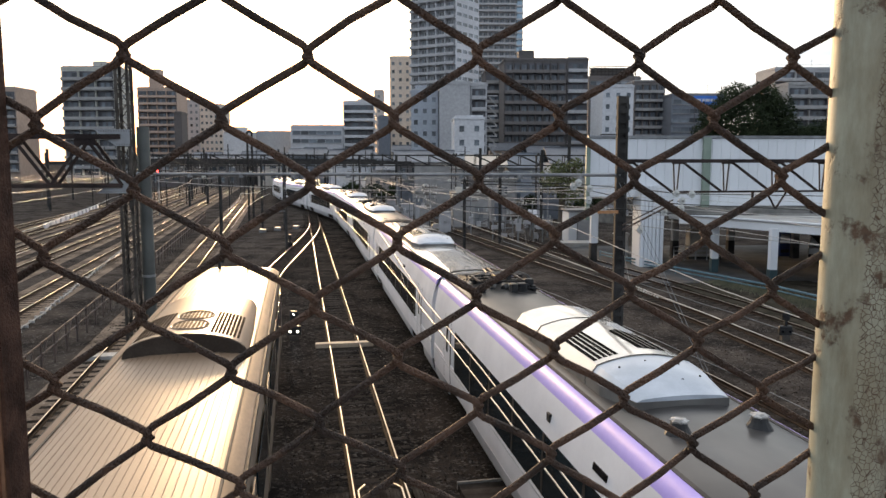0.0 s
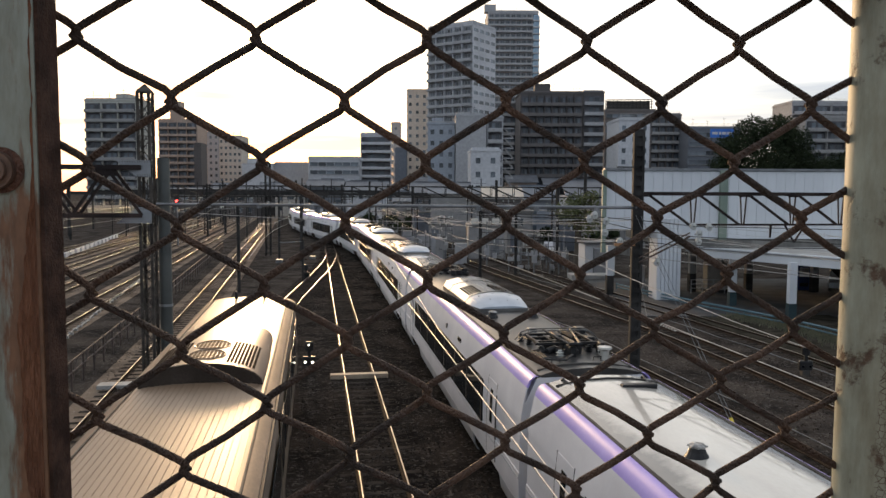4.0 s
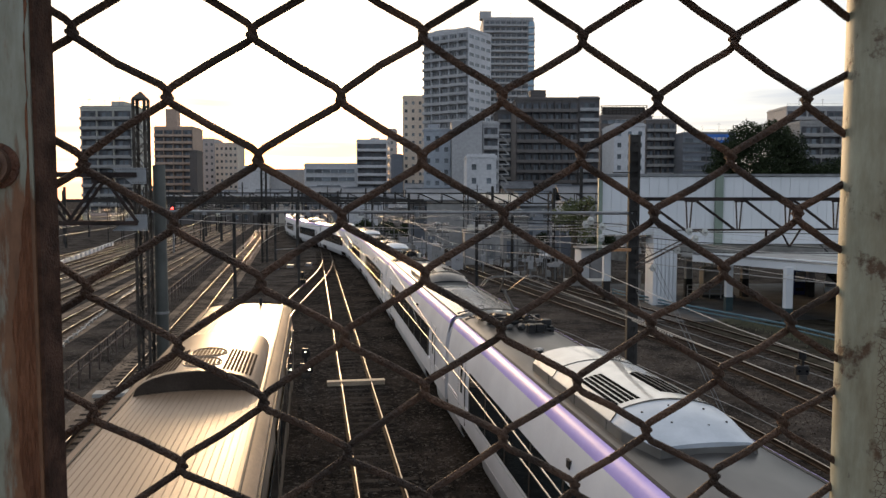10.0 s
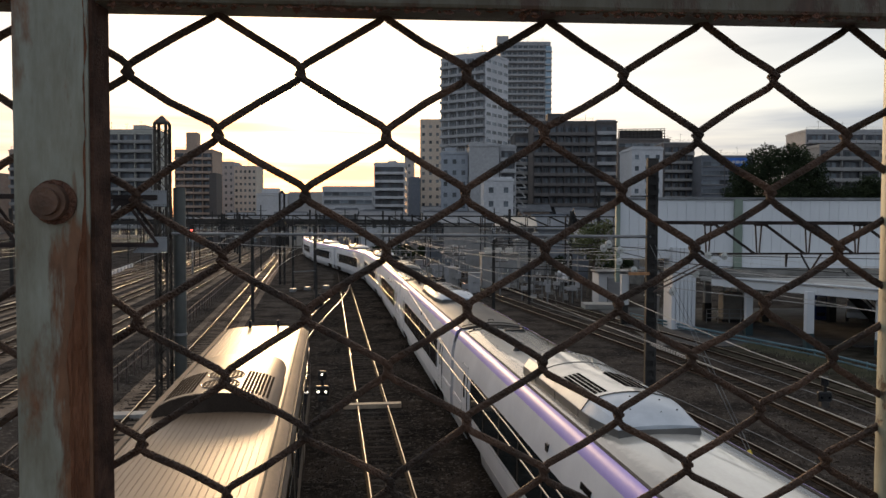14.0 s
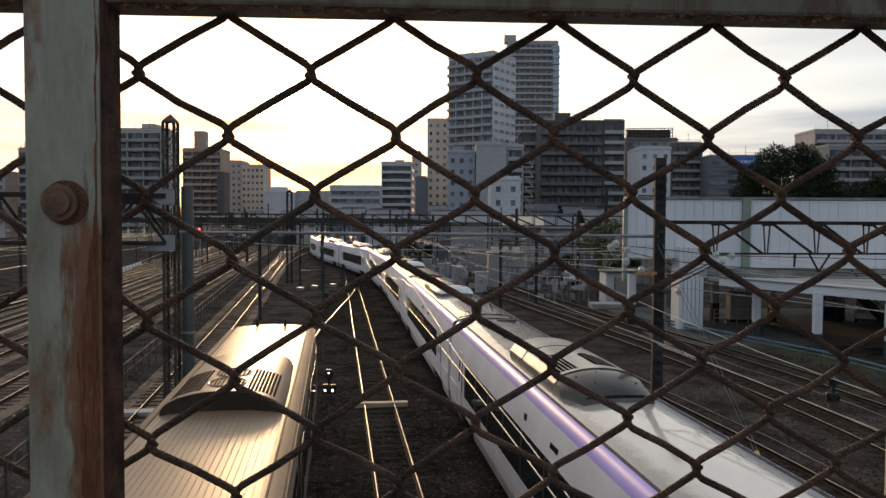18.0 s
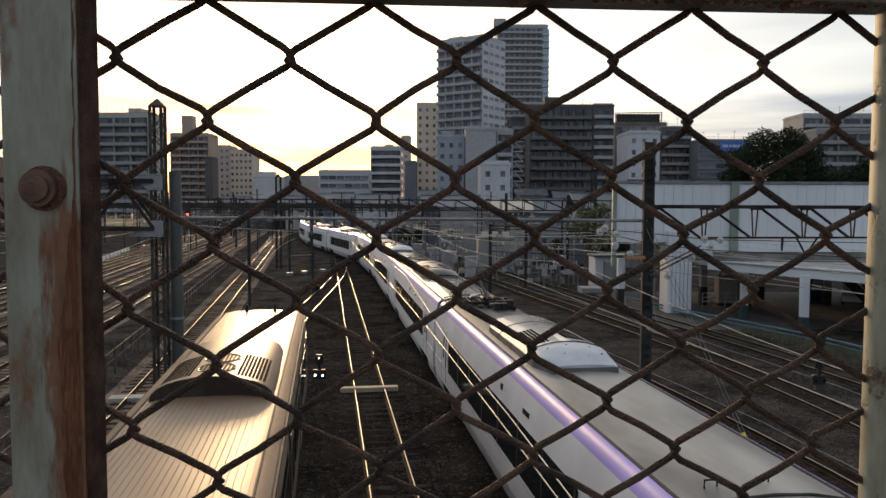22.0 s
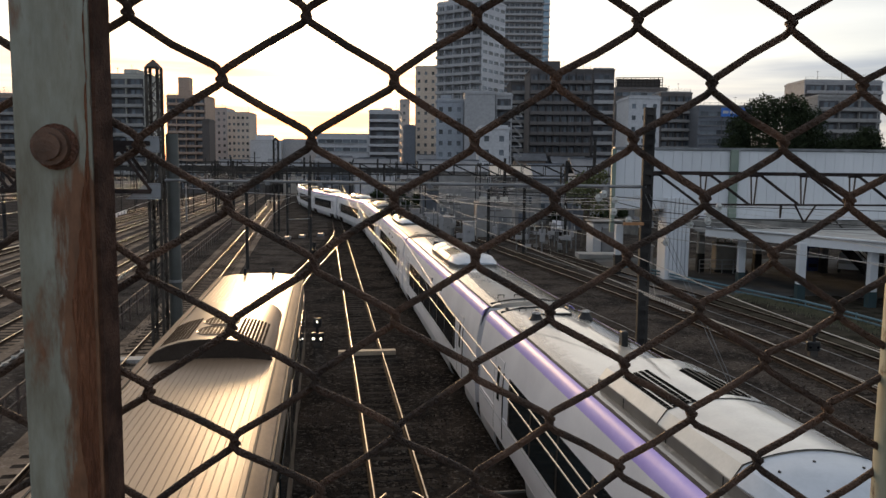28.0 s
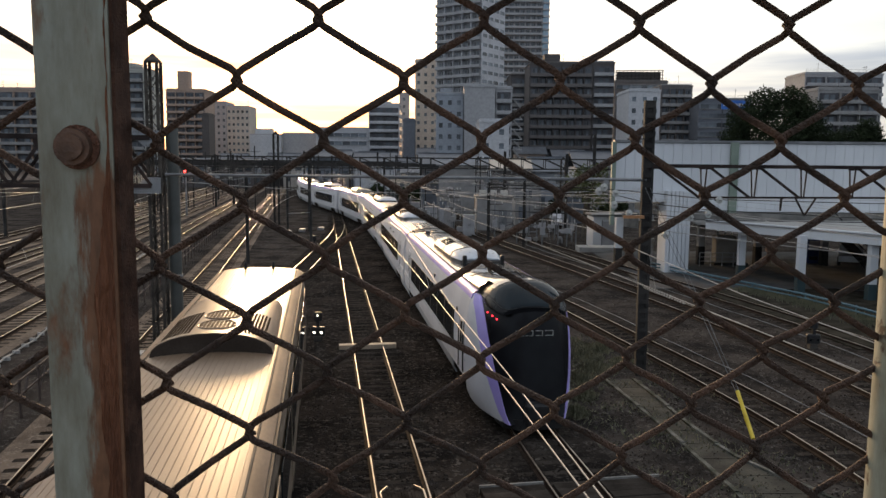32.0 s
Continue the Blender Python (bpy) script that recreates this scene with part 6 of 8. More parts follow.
def lattice_mast(label, x, y, z1, w, mat):
    m = thing("lattice_mast", label, "mast", group="masts")
    for sx in (-1, 1):
        for sy in (-1, 1):
            part("leg", Geo().beam((x + sx * w / 2, y + sy * w / 2, -0.2), (x + sx * w / 2, y + sy * w / 2, z1 - w * 0.7), 0.10, 0.10), mat, m)
    n = int((z1 + 0.2) / (w * 1.35))
    for k in range(n):
        za, zb = -0.1 + k * w * 1.35, -0.1 + (k + 1) * w * 1.35
        for sy in (-1, 1):
            s = 1 if (k % 2) else -1
            part("lacing", Geo().beam((x - s * w / 2, y + sy * w / 2, za), (x + s * w / 2, y + sy * w / 2, min(zb, z1 - w)), 0.06, 0.02), mat, m)
        for sx in (-1, 1):
            part("lacing", Geo().beam((x + sx * w / 2, y - w / 2, za), (x + sx * w / 2, y + w / 2, min(zb, z1 - w)), 0.02, 0.06), mat, m)
    part("cap", Geo().loft([[(x - w * .58, y - w * .58, z1 - w * .75), (x + w * .58, y - w * .58, z1 - w * .75), (x + w * .58, y + w * .58, z1 - w * .75), (x - w * .58, y + w * .58, z1 - w * .75)],
                            [(x - w * .55, y - w * .55, z1 - w * .6), (x + w * .55, y - w * .55, z1 - w * .6), (x + w * .55, y + w * .55, z1 - w * .6), (x - w * .55, y + w * .55, z1 - w * .6)],
                            [(x - .02, y - .02, z1), (x + .02, y - .02, z1), (x + .02, y + .02, z1), (x - .02, y + .02, z1)]]), mat, m)
    return m


def truss(label, p, q, h, panels, mat, group="gantry trusses", double=0.6, chord=0.09):
    """Flat lattice girder pair between p and q (lower chord at z of p and q), h high."""
    p, q = Vector(p), Vector(q)
    d = (q - p).normalized()
    s = Vector((-d.y, d.x, 0)) * double / 2
    up = Vector((0, 0, h))
    g = thing("gantry_truss", label, "gantry", group=group)
    for o in (-s, s):
        part("lower_chord", Geo().beam(p + o, q + o, chord, chord), mat, g)
        part("upper_chord", Geo().beam(p + o + up, q + o + up, chord, chord), mat, g)
        for k in range(panels):
            a, b = p.lerp(q, k / panels), p.lerp(q, (k + 1) / panels)
            part("diagonal", Geo().beam(a + o + up, b + o if k % 2 else b + o, chord * 0.6, chord * 0.6), mat, g)
            part("upright", Geo().beam(b + o, b + o + up, chord * 0.6, chord * 0.6), mat, g)
    return g


NEARER = Matrix.Translation((0, 0, 7.05)) @ Matrix.Scale(0.8185, 4) @ Matrix.Translation((0, 0, -7.05))
def make_gantries():
    m = lattice_mast("grey riveted lattice mast with a pointed cap", -11.2, 30.1, 11.1, 0.43, MAST_GREY)
    for z, dz in ((7.55, 0.62), (5.75, 0.62)):
        part("gusset_plate", Geo().add([(-11.5, 29.8, z), (-10.95, 29.8, z), (-10.95, 29.8, z + dz), (-12.3, 29.8, z + dz), (-11.5, 29.84, z), (-10.95, 29.84, z), (-10.95, 29.84, z + dz), (-12.3, 29.84, z + dz)] if z > 7 else
                                       [(-12.3, 29.8, z), (-10.95, 29.8, z), (-10.95, 29.8, z + dz), (-11.5, 29.8, z + dz), (-12.3, 29.84, z), (-10.95, 29.84, z), (-10.95, 29.84, z + dz), (-11.5, 29.84, z + dz)],
                                       [(0, 1, 2, 3), (7, 6, 5, 4), (0, 4, 5, 1), (1, 5, 6, 2), (2, 6, 7, 3), (3, 7, 4, 0)]), GUSSET, m, "riveted gusset plate")
        for k in range(14):
            for zz in (z + 0.06, z + dz - 0.06):
                if zz > z + 0.1 and z > 7 or zz < z + 0.1 and z < 7 or k > 7:
                    x = -12.2 + k * 0.095
                    part("rivet", Geo().beam((x, 29.8, zz), (x, 29.785, zz), 0.018, n=6), RUST_STEEL, m)
    lg = thing("gantry_truss", "dark steel lattice gantry over the through tracks", "gantry", group="gantry trusses")
    for dy in (-0.3, 0.3):
        a, b, up = Vector((-34, 26.6 + dy, 6.05)), Vector((-11.3, 30.1 + dy, 6.05)), Vector((0, 0, 1.85))
        part("lower_chord", Geo().beam(a, b, 0.10, 0.16), BROWN_BLACK, lg)
        part("upper_chord", Geo().beam(a + up, b + up, 0.10, 0.18), BROWN_BLACK, lg)
        for k in range(18):
            p, q = a.lerp(b, k / 18), a.lerp(b, (k + 1) / 18)
            part("diagonal", Geo().beam(p + (up if k % 2 else up * 0), q + (up * 0 if k % 2 else up), 0.06, 0.12), BROWN_BLACK, lg)
            if k % 2 and dy < 0:
                part("gusset_plate", Geo().beam(p + up * 0.90 - (q - p) * 0.3, p + up * 0.90 + (q - p) * 0.3, 0.03, 0.30), BROWN_BLACK, lg)
    pole = thing("steel_pole", "thick grey tubular steel pole", "pole")
    part("shaft", Geo().beam((-10.73, 30.6, -0.2), (-10.73, 30.6, 8.3), 0.24, n=20), surf("grey_pole_paint", (0.048, 0.053, 0.049), (0.082, 0.088, 0.081), 0.8, 0.6), pole, smooth=True)
    part("ring", Geo().beam((-10.73, 30.6, 2.4), (-10.73, 30.6, 2.5), 0.26, n=20), GREY_STEEL, pole)
    beam = thing("pipe_beam", "long grey steel pipe carrying wires across the tracks", "beam")
    part("pipe", Geo().beam((-10.6, 29.4, 6.50), (6.8, 25.75, 6.52), 0.055, n=12), GREY_STEEL, beam, smooth=True)
    for k in range(8):
        x = -8.5 + 2 * k
        y = 29.4 - (x + 10.6) * 0.2098
        part("clamp", Geo().beam((x, y, 6.52), (x, y, 6.38), 0.10, n=10), GREY_STEEL, beam)
    p1 = thing("steel_pole", "dark braced steel pole with brackets and insulators", "pole")
    part("web_plate", Geo().box(8.2, 8.46, 31.42, 31.5, -1.8, 9.6), DARK_POLE, p1)
    for sx in (-0.17, 0.17):
        part("channel", Geo().box(8.33 + sx - 0.05, 8.33 + sx + 0.05, 31.35, 31.60, -1.8, 9.6), DARK_POLE, p1)
    for k in range(28):
        part("batten", Geo().box(8.2, 8.46, 31.33, 31.348, -1.5 + k * 0.4, -1.32 + k * 0.4), DARK_POLE, p1)
    p1.matrix_world = NEARER
    tr = thing("gantry_truss", "brown steel lattice gantry over the side tracks", "gantry", group="gantry trusses")
    a, b = Vector((8.5, 31.4, 5.70)), Vector((28.2, 33.9, 5.70))
    up = Vector((0, 0, 1.28))
    part("upper_chord", Geo().beam(a + up, b + up, 0.15, 0.15), BROWN_BLACK, tr)
    part("lower_chord", Geo().beam(a.lerp(b, 0.11), b, 0.10, 0.08), BROWN_BLACK, tr)
    along = (b - a).normalized()
    for k in range(9):
        top = a.lerp(b, k / 9) + up
        if k:
            for o in (-0.10, 0.10):
                part("upright", Geo().beam(top + along * o * 1.4, top - up + along * o * 0.5, 0.05, 0.05), BROWN_BLACK, tr)
        part("diagonal", Geo().beam(top + along * 0.2, a.lerp(b, (k + 0.93) / 9), 0.09, 0.09), BROWN_BLACK, tr)
        part("gusset_plate", Geo().beam(top - along * 0.2 - up * 0.04, top + along * 0.3 - up * 0.04, 0.03, 0.16), BROWN_BLACK, tr)
    for f, w, h in ((0.285, 0.0, 0.55), (0.34, 0.45, 0.75), (0.62, 0.45, 0.7)):
        p = a.lerp(b, f)
        part("hanger", Geo().beam(p - along * w, p - Vector((0, 0, h)), 0.06, 0.06).beam(p + along * (w + 0.04), p - Vector((0, 0, h)), 0.06, 0.06), BROWN_BLACK, tr)
    tr.matrix_world = NEARER
    # the gantry further off
    truss("dark lattice gantry across the whole yard", (-30, 82, 6.35), (22, 90, 6.35), 1.15, 20, DARK_POLE, double=0.8, chord=0.13)
    for x in (-18.4, 4.0, 14.0, 22):
        lattice_mast("lattice mast of the far gantry", x, 82 + (x + 30) * 0.154 + 1.2, 10.3 if x < 0 else 7.8, 0.5, DARK_POLE)


def make_wire(label, pts, r=0.012, mat=None):
    w = part("overhead_wire", Geo().tube(pts, r, 5), mat or GREY_STEEL)
    return tagged(w, label, "wire", group="overhead wires")


def hang(p, q, sag, n=14):
    p, q = Vector(p), Vector(q)
    return [p.lerp(q, i / n) - Vector((0, 0, sag * 4 * (i / n) * (1 - i / n))) for i in range(n + 1)]


BED = gravel("brown_ballast", (0.10, 0.080, 0.063), (0.225, 0.178, 0.138), (0.40, 0.34, 0.285), 0.055)
def make_yard():
    make_track(MIDDLE, 8, 74, (12, 60))
    make_track(MIDDLE, 74, 107, None, label="rusty lead track running on to the express track", head=RAIL_RUST)
    make_track(EXPRESS, 8, 160, (10, 34), step=2.0)
    make_track(JOINING, 26, 86, None, 1.5, "curved turnout track joining the middle track")
    # a darker ballast sheet laid over the ground between the near tracks
    soil = Geo().loft([[(JOINING(y) - 1.3, y, -0.19), (EXPRESS(y) + 1.5, y, -0.19), (EXPRESS(y) + 1.5, y, -0.166), (JOINING(y) - 1.3, y, -0.166)] for y in [6 + 4 * i for i in range(25)]])
    tagged(part("track_bed", soil, SOIL), "near-black ballast between the near tracks", "track bed", kind="structure")
    for line in (R1, R2, R3):
        bed = Geo().loft([[(line(y) - 0.95, y, -0.19), (line(y) + 0.95, y, -0.19), (line(y) + 0.85, y, -0.164), (line(y) - 0.85, y, -0.164)] for y in [9 + 3 * i for i in range(31)]])
        tagged(part("track_bed", bed, SOIL), "oil-blackened ballast bed of a side track", "track bed", kind="structure")
    make_track(T2, 8, 300, None)
    for x0, sl in ((-13.0, -0.172), (-17.4, -0.168), (-21.6, -0.165), (-25.6, -0.16), (-29.6, -0.155)):
        make_track(line_poly((x0, sl), -50, 500), 12, 330, None, 40)
    for line, y1 in [(T2, 300)] + [(line_poly((x0, sl), -50, 500), 330) for x0, sl in ((-13.0, -0.172), (-17.4, -0.168), (-21.6, -0.165), (-25.6, -0.16), (-29.6, -0.155))]:
        g = Geo().loft([[(line(y) - 1.75, y, -0.18), (line(y) - 1.35, y, -0.158), (line(y) + 1.35, y, -0.158), (line(y) + 1.75, y, -0.18)] for y in [10 + (y1 - 10) * i / 40 for i in range(41)]])
        tagged(part("track_bed", g, BED), "rust-brown ballast bed of a through track", "track bed", kind="structure")
    make_track(R1, 10, 100, (16, 44))
    make_track(R2, 10, 100, (20, 50))
    make_track(R3, 14, 100, None)
    board = thing("crossing_board", "pale wooden board laid across the rails", "board")
    part("plank", Geo().box(-1.1, 1.1, -0.16, 0.16, -0.14, 0.03, Matrix.Translation((-2.88, 29.15, 0)) @ Matrix.Rotation(0.15, 4, "Z"), cut=0.01), surf("pale_wood", (0.42, 0.33, 0.24), (0.55, 0.45, 0.33), 3, 0.8, streak=(0.3, 3, 1), fine=30), board)



# ---- wires over the tracks ----
WIRE = surf("contact_wire", (0.36, 0.345, 0.325), (0.50, 0.48, 0.45), 2, 0.42, 0.6)
R1 = spline(((8, 10.4), (17.3, 10.1), (23.6, 9.2), (31.5, 7.6), (38, 6.2), (60, 1.0), (100, -8)))
R2 = spline(((8, 14.8), (23.7, 13.9), (29.6, 13.3), (38.2, 11.9), (60, 7.0), (100, -2)))
R3 = spline(((8, 18.6), (23.7, 17.9), (29.6, 17.2), (38.2, 15.6), (60, 10.5), (100, 2)))
T2 = line_poly((-6.0, -0.181), -50, 500)


def catenary(line, y0, y1, span=27.0, zc=4.92, zm=5.75, zlow=5.35, start=3.0):
    """Contact wire, messenger wire and droppers over one track."""
    n = int((y1 - y0) / 3)
    cw = []
    for i in range(n + 1):
        y = y0 + (y1 - y0) * i / n
        cw.append((line(y) + 0.15 * math.sin(y * 2 * math.pi / 54), y, zc))
    make_wire("thin grey contact wire over a track", cw, 0.0065, WIRE)
    mw = []
    drops = thing("dropper_wires", "fine dropper wires between messenger and contact wire", "wire", group="overhead wires")
    for i in range(n + 1):
        y = y0 + (y1 - y0) * i / n
        t = ((y - start) / span) % 1
        z = zlow + (zm - zlow) * (2 * t - 1) ** 2
        mw.append((line(y) + 0.05 * math.sin(y), y, z))
        if i % 2 == 0 and y > 9 and y < 90:
            part("dropper", Geo().beam((cw[i][0], y, zc), (mw[i][0], y, z), 0.003, n=4), WIRE, drops)
    make_wire("thin grey messenger wire over a track", mw, 0.006, WIRE)


def make_wires():
    catenary(MIDDLE, 0.8, 106, 27, 4.89, 5.7, 5.12, 17)
    catenary(EXPRESS, 0.8, 170, 27, 4.92, 5.8, 5.25, 17)
    catenary(JOINING, 24, 86, 27)
    catenary(T2, 4, 260, 27)
    for x0, sl in ((-13.0, -0.172), (-17.4, -0.168), (-21.6, -0.165), (-25.6, -0.16)):
        catenary(line_poly((x0, sl), -50, 500), 6, 260)
    catenary(R1, 2, 100)
    catenary(R2, 2, 100)
    catenary(R3, 2, 100)
    # spotted white sleeves on the wires over the express track
    sl = thing("wire_sleeve", "white spotted protective sleeves on the overhead wires", "wire sleeve")
    for dz, dx in ((4.92, 0.0), (4.80, 0.22)):
        pts = [(EXPRESS(y) + 0.15 * math.sin(y * 2 * math.pi / 54) + dx, y, dz) for y in (12.3, 12.7, 13.1, 13.5, 13.9)]
        sv = part("sleeve", Geo().tube(pts, 0.016, 8), CONCRETE, sl)
        for i in range(16):
            y = 12.35 + 0.1 * i
            x = EXPRESS(y) + 0.15 * math.sin(y * 2 * math.pi / 54) + dx
            part("spot", Geo().beam((x - 0.004, y, dz), (x - 0.004, y + 0.03, dz + 0.002), 0.0175, n=8), RAIL_RUST, sv)
    # feeders and cross wires
    for p, q, s in (((6.96, 25.70, 5.54), (26, 22, 5.0), 0.25), ((6.96, 25.70, 5.29), (26, 21, 4.7), 0.25), ((6.96, 25.70, 4.88), (24, 16, 4.2), 0.25),
                    ((6.71, 25.70, 6.11), (-4, 60, 5.6), 0.5), ((6.71, 25.70, 5.78), (-3, 62, 5.3), 0.5), ((6.71, 25.78, 5.37), (-6, 84, 5.6), 0.6), ((12, 51, 6.0), (2, 88, 6.6), 0.5), ((14, 50.5, 5.2), (30, 30, 5.0), 0.4),
                    ((-10, 30, 6.2), (6.55, 25.62, 6.19), 0.25), ((-30, 83, 6.0), (22, 90, 5.9), 0.4), ((-30, 83, 5.5), (22, 90, 5.4), 0.4)):
        make_wire("thin dark line wire between poles", hang(p, q, s), 0.011, WIRE)
    for k in range(10):
        y = 100 + 11 * k
        make_wire("thin span wire across the yard", hang((-45 - k, y, 6.6 + 0.1 * k), (0 - 1.2 * k, y + 6, 6.4 + 0.1 * k), 0.7), 0.02, DARK_POLE)


def disc_string(owner, p, d, n=3, r=0.13):
    """Porcelain discs in a row from p along d."""
    p, d = Vector(p), Vector(d).normalized()
    for k in range(n):
        a = p + d * 0.14 * k
        part("insulator_disc", Geo().beam(a, a + d * 0.05, r, n=12).beam(a + d * 0.05, a + d * 0.11, r * 0.45, n=10), PORCELAIN, owner, "white porcelain disc")


# ---- loose things of the yard ----
def make_yard_things():
    # dwarf signal beside the middle track
    def dwarf(x, y, lit=True):
        s = thing("dwarf_signal", "small black ground signal with lit white lamps" if lit else "small black ground signal, unlit", "signal", group="ground signals")
        part("base", Geo().box(x - 0.16, x + 0.16, y - 0.12, y + 0.12, -0.2, 0.05, cut=0.02), UNDER, s)
        part("housing", Geo().box(x - 0.27, x + 0.27, y - 0.10, y + 0.10, 0.05, 0.42, cut=0.05), BLACK, s)
        part("neck", Geo().box(x - 0.06, x + 0.06, y - 0.06, y + 0.06, 0.42, 0.66), BLACK, s)
        part("upper_housing", Geo().box(x - 0.16, x + 0.16, y - 0.09, y + 0.09, 0.66, 1.02, cut=0.06), BLACK, s)
        for dx, z in ((-0.15, 0.20), (0.15, 0.20), (0.0, 0.90)):
            part("lamp", Geo().beam((x + dx, y - 0.10, z), (x + dx, y - 0.125, z), 0.045 if z < 0.5 else 0.03, n=12), LAMP_WHITE if lit else BLACK_GLOSS, s, "lit white lamp" if lit else "")
            part("visor", Geo().tube([(x + dx + 0.085 * math.cos(a), y - 0.16, z + 0.085 * math.sin(a)) for a in (0, 0.5, 1.0, 1.57, 2.1, 2.6, 3.14)], 0.012, 5), BLACK, s)
    dwarf(-5.0, 30.4)
    dwarf(14.7, 29.8, False)
    dwarf(-10.4, 62, False)
    # guard fence beside the through tracks
    gf = thing("guard_fence", "low dark steel guard fence beside the through tracks", "fence")
    ln = lambda y: -13.7 - 0.19 * (y - 31)
    y = 8.0
    while y < 92:
        part("post", Geo().beam((ln(y), y, -0.2), (ln(y), y, 0.95), 0.06, 0.06), RUST_STEEL, gf)
        if y < 90:
            for z in (0.9, 0.5):
                part("rail", Geo().beam((ln(y), y, z), (ln(y + 1.6), y + 1.6, z), 0.05, 0.05), RUST_STEEL, gf)
            part("brace", Geo().beam((ln(y), y, 0.05), (ln(y + 0.8), y + 0.8, 0.9), 0.04, 0.04), RUST_STEEL, gf)
        y += 1.6
    # pale cable looped along the ground, and a slab beside the standing train
    cable = thing("ground_cable", "pale cable clipped along the ground beside the rails", "cable")
    cl = spline(((20, -14.2), (33.7, -17.1), (43, -19.3), (58.6, -22.9), (75, -26.6)))
    part("sheath", Geo().tube([(cl(y) + 0.07 * math.sin(y * 1.1), y, -0.10 + 0.02 * math.sin(y * 3.1)) for y in [20 + 0.5 * i for i in range(90)]], 0.035, 6), CONCRETE, cable)
    for i in range(44):
        y = 21 + 1.0 * i
        part("clip", Geo().box(cl(y) - 0.12, cl(y) + 0.12, y - 0.05, y + 0.05, -0.17, -0.05), CONCRETE, cable)
    tagged(part("concrete_slab", Geo().box(-0.62, 0.62, -0.28, 0.28, -0.2, -0.02, Matrix.Translation((-11.6, 27.7, 0)) @ Matrix.Rotation(0.15, 4, "Z"), cut=0.015), CONCRETE), "pale concrete slab beside the track", "slab")
    # cable trough and weeds beside the express track
    kerb_a, kerb_b = spline(((12, 10.8), (16.2, 8.4), (18.6, 7.25), (23.6, 6.62), (30, 6.0))), spline(((12, 6.9), (17.7, 6.38), (19.9, 6.18), (23.6, 5.68), (30, 4.9)))
    for k in range(12):
        y = 13.2 + 1.0 * k
        a0, a1, b0, b1 = kerb_a(y), kerb_a(y + 0.97), kerb_b(y), kerb_b(y + 0.97)
        g = Geo().loft([[(b0 + 0.1, y, z), (a0 - 0.1, y, z), (a1 - 0.1, y + 0.97, z), (b1 + 0.1, y + 0.97, z)] for z in (-0.25, -0.14)])
        tagged(part("trough_slab", g, MUD), "dark damp concrete slab between two kerbs", "slab", group="trough slabs")
        for p0, p1 in ((a0, a1), (b0, b1)):
            g = Geo().loft([[(p0 - 0.055, y, z), (p0 + 0.055, y, z), (p1 + 0.055, y + 0.97, z), (p1 - 0.055, y + 0.97, z)] for z in (-0.25, -0.09 - 0.01 * (k % 3))])
            tagged(part("concrete_kerb", g, MOSSY), "weathered pale concrete kerb in weeds", "kerb", group="trough kerbs")
    # cables laid along the side tracks
    for ln3, off, y0, y1 in ((R1, 1.55, 12, 60), (R3, -1.5, 16, 70)):
        cb = thing("ground_cable", "thin grey cable lying on the ballast", "cable", group="ground cables")
        part("sheath", Geo().tube([(ln3(y) + off + 0.05 * math.sin(y * 0.5 + off), y, -0.13 + 0.015 * math.sin(y * 1.3)) for y in [y0 + 0.8 * i for i in range(int((y1 - y0) / 0.8))]], 0.018, 5), GREY_STEEL, cb)
    # boarded crossing over the express track
    deck = thing("boarded_crossing", "dark timber boards of a foot crossing over the rails", "crossing")
    dm = Matrix.Translation((EXPRESS(15.6), 15.6, 0)) @ Matrix.Rotation(math.atan(0.17), 4, "Z")
    for x0, x1 in ((-2.1, -0.66), (-0.44, 0.44), (0.66, 2.1)):
        n = 6
        for i in range(n):
            y = -0.9 + 1.8 * i / n
            part("board", Geo().box(x0, x1, y, y + 0.285, -0.22, -0.02 - 0.008 * (i % 3), dm, cut=0.01), SLEEPER, deck)
    part("edge_strip", Geo().box(-2.1, -0.64, 0.905, 0.96, -0.22, 0.0, dm).box(0.64, 2.1, 0.905, 0.96, -0.22, 0.0, dm), CONCRETE_OLD, deck, "pale worn edge strip")
    # stay wire with a yellow guard
    stay = thing("stay_wire", "steel stay wire with a bright yellow guard tube", "stay wire")
    part("yellow_guard", Geo().beam((8.25, 19.6, -0.15), (8.28, 20.9, 0.75), 0.055, n=10), YELLOW, stay, "bright yellow guard tube", smooth=True)
    for dx in (-0.05, 0.05):
        part("strand", Geo().beam((8.28 + dx, 20.9, 0.75), (6.82 + dx * 1.6, 25.67, 6.27), 0.009, n=5), GREY_STEEL, stay)
    # blue pipe rail along the apron
    bp = thing("pipe_rail", "low blue pipe rail along the apron edge", "rail")
    pts = [(13.4, 56), (14.6, 52.0), (16.2, 47.5), (17.8, 43.5), (19.2, 40.0), (20.0, 36.5), (20.8, 31), (21.6, 24), (22.2, 17)]
    for i in range(len(pts) - 1):
        (x0, y0), (x1, y1) = pts[i], pts[i + 1]
        part("pipe", Geo().beam((x0, y0, 0.28), (x1, y1, 0.28), 0.06, n=8), BLUE_PIPE, bp)
        part("pipe", Geo().beam((x0, y0, 0.06), (x1, y1, 0.06), 0.05, n=8), BLUE_PIPE, bp)
        part("post", Geo().beam((x0, y0, -0.2), (x0, y0, 0.36), 0.04, n=8), BLUE_PIPE, bp)
    # brackets and insulators of the braced pole
    br = thing("pole_bracket", "brown wooden bracket arms with porcelain insulators on the pole", "bracket")
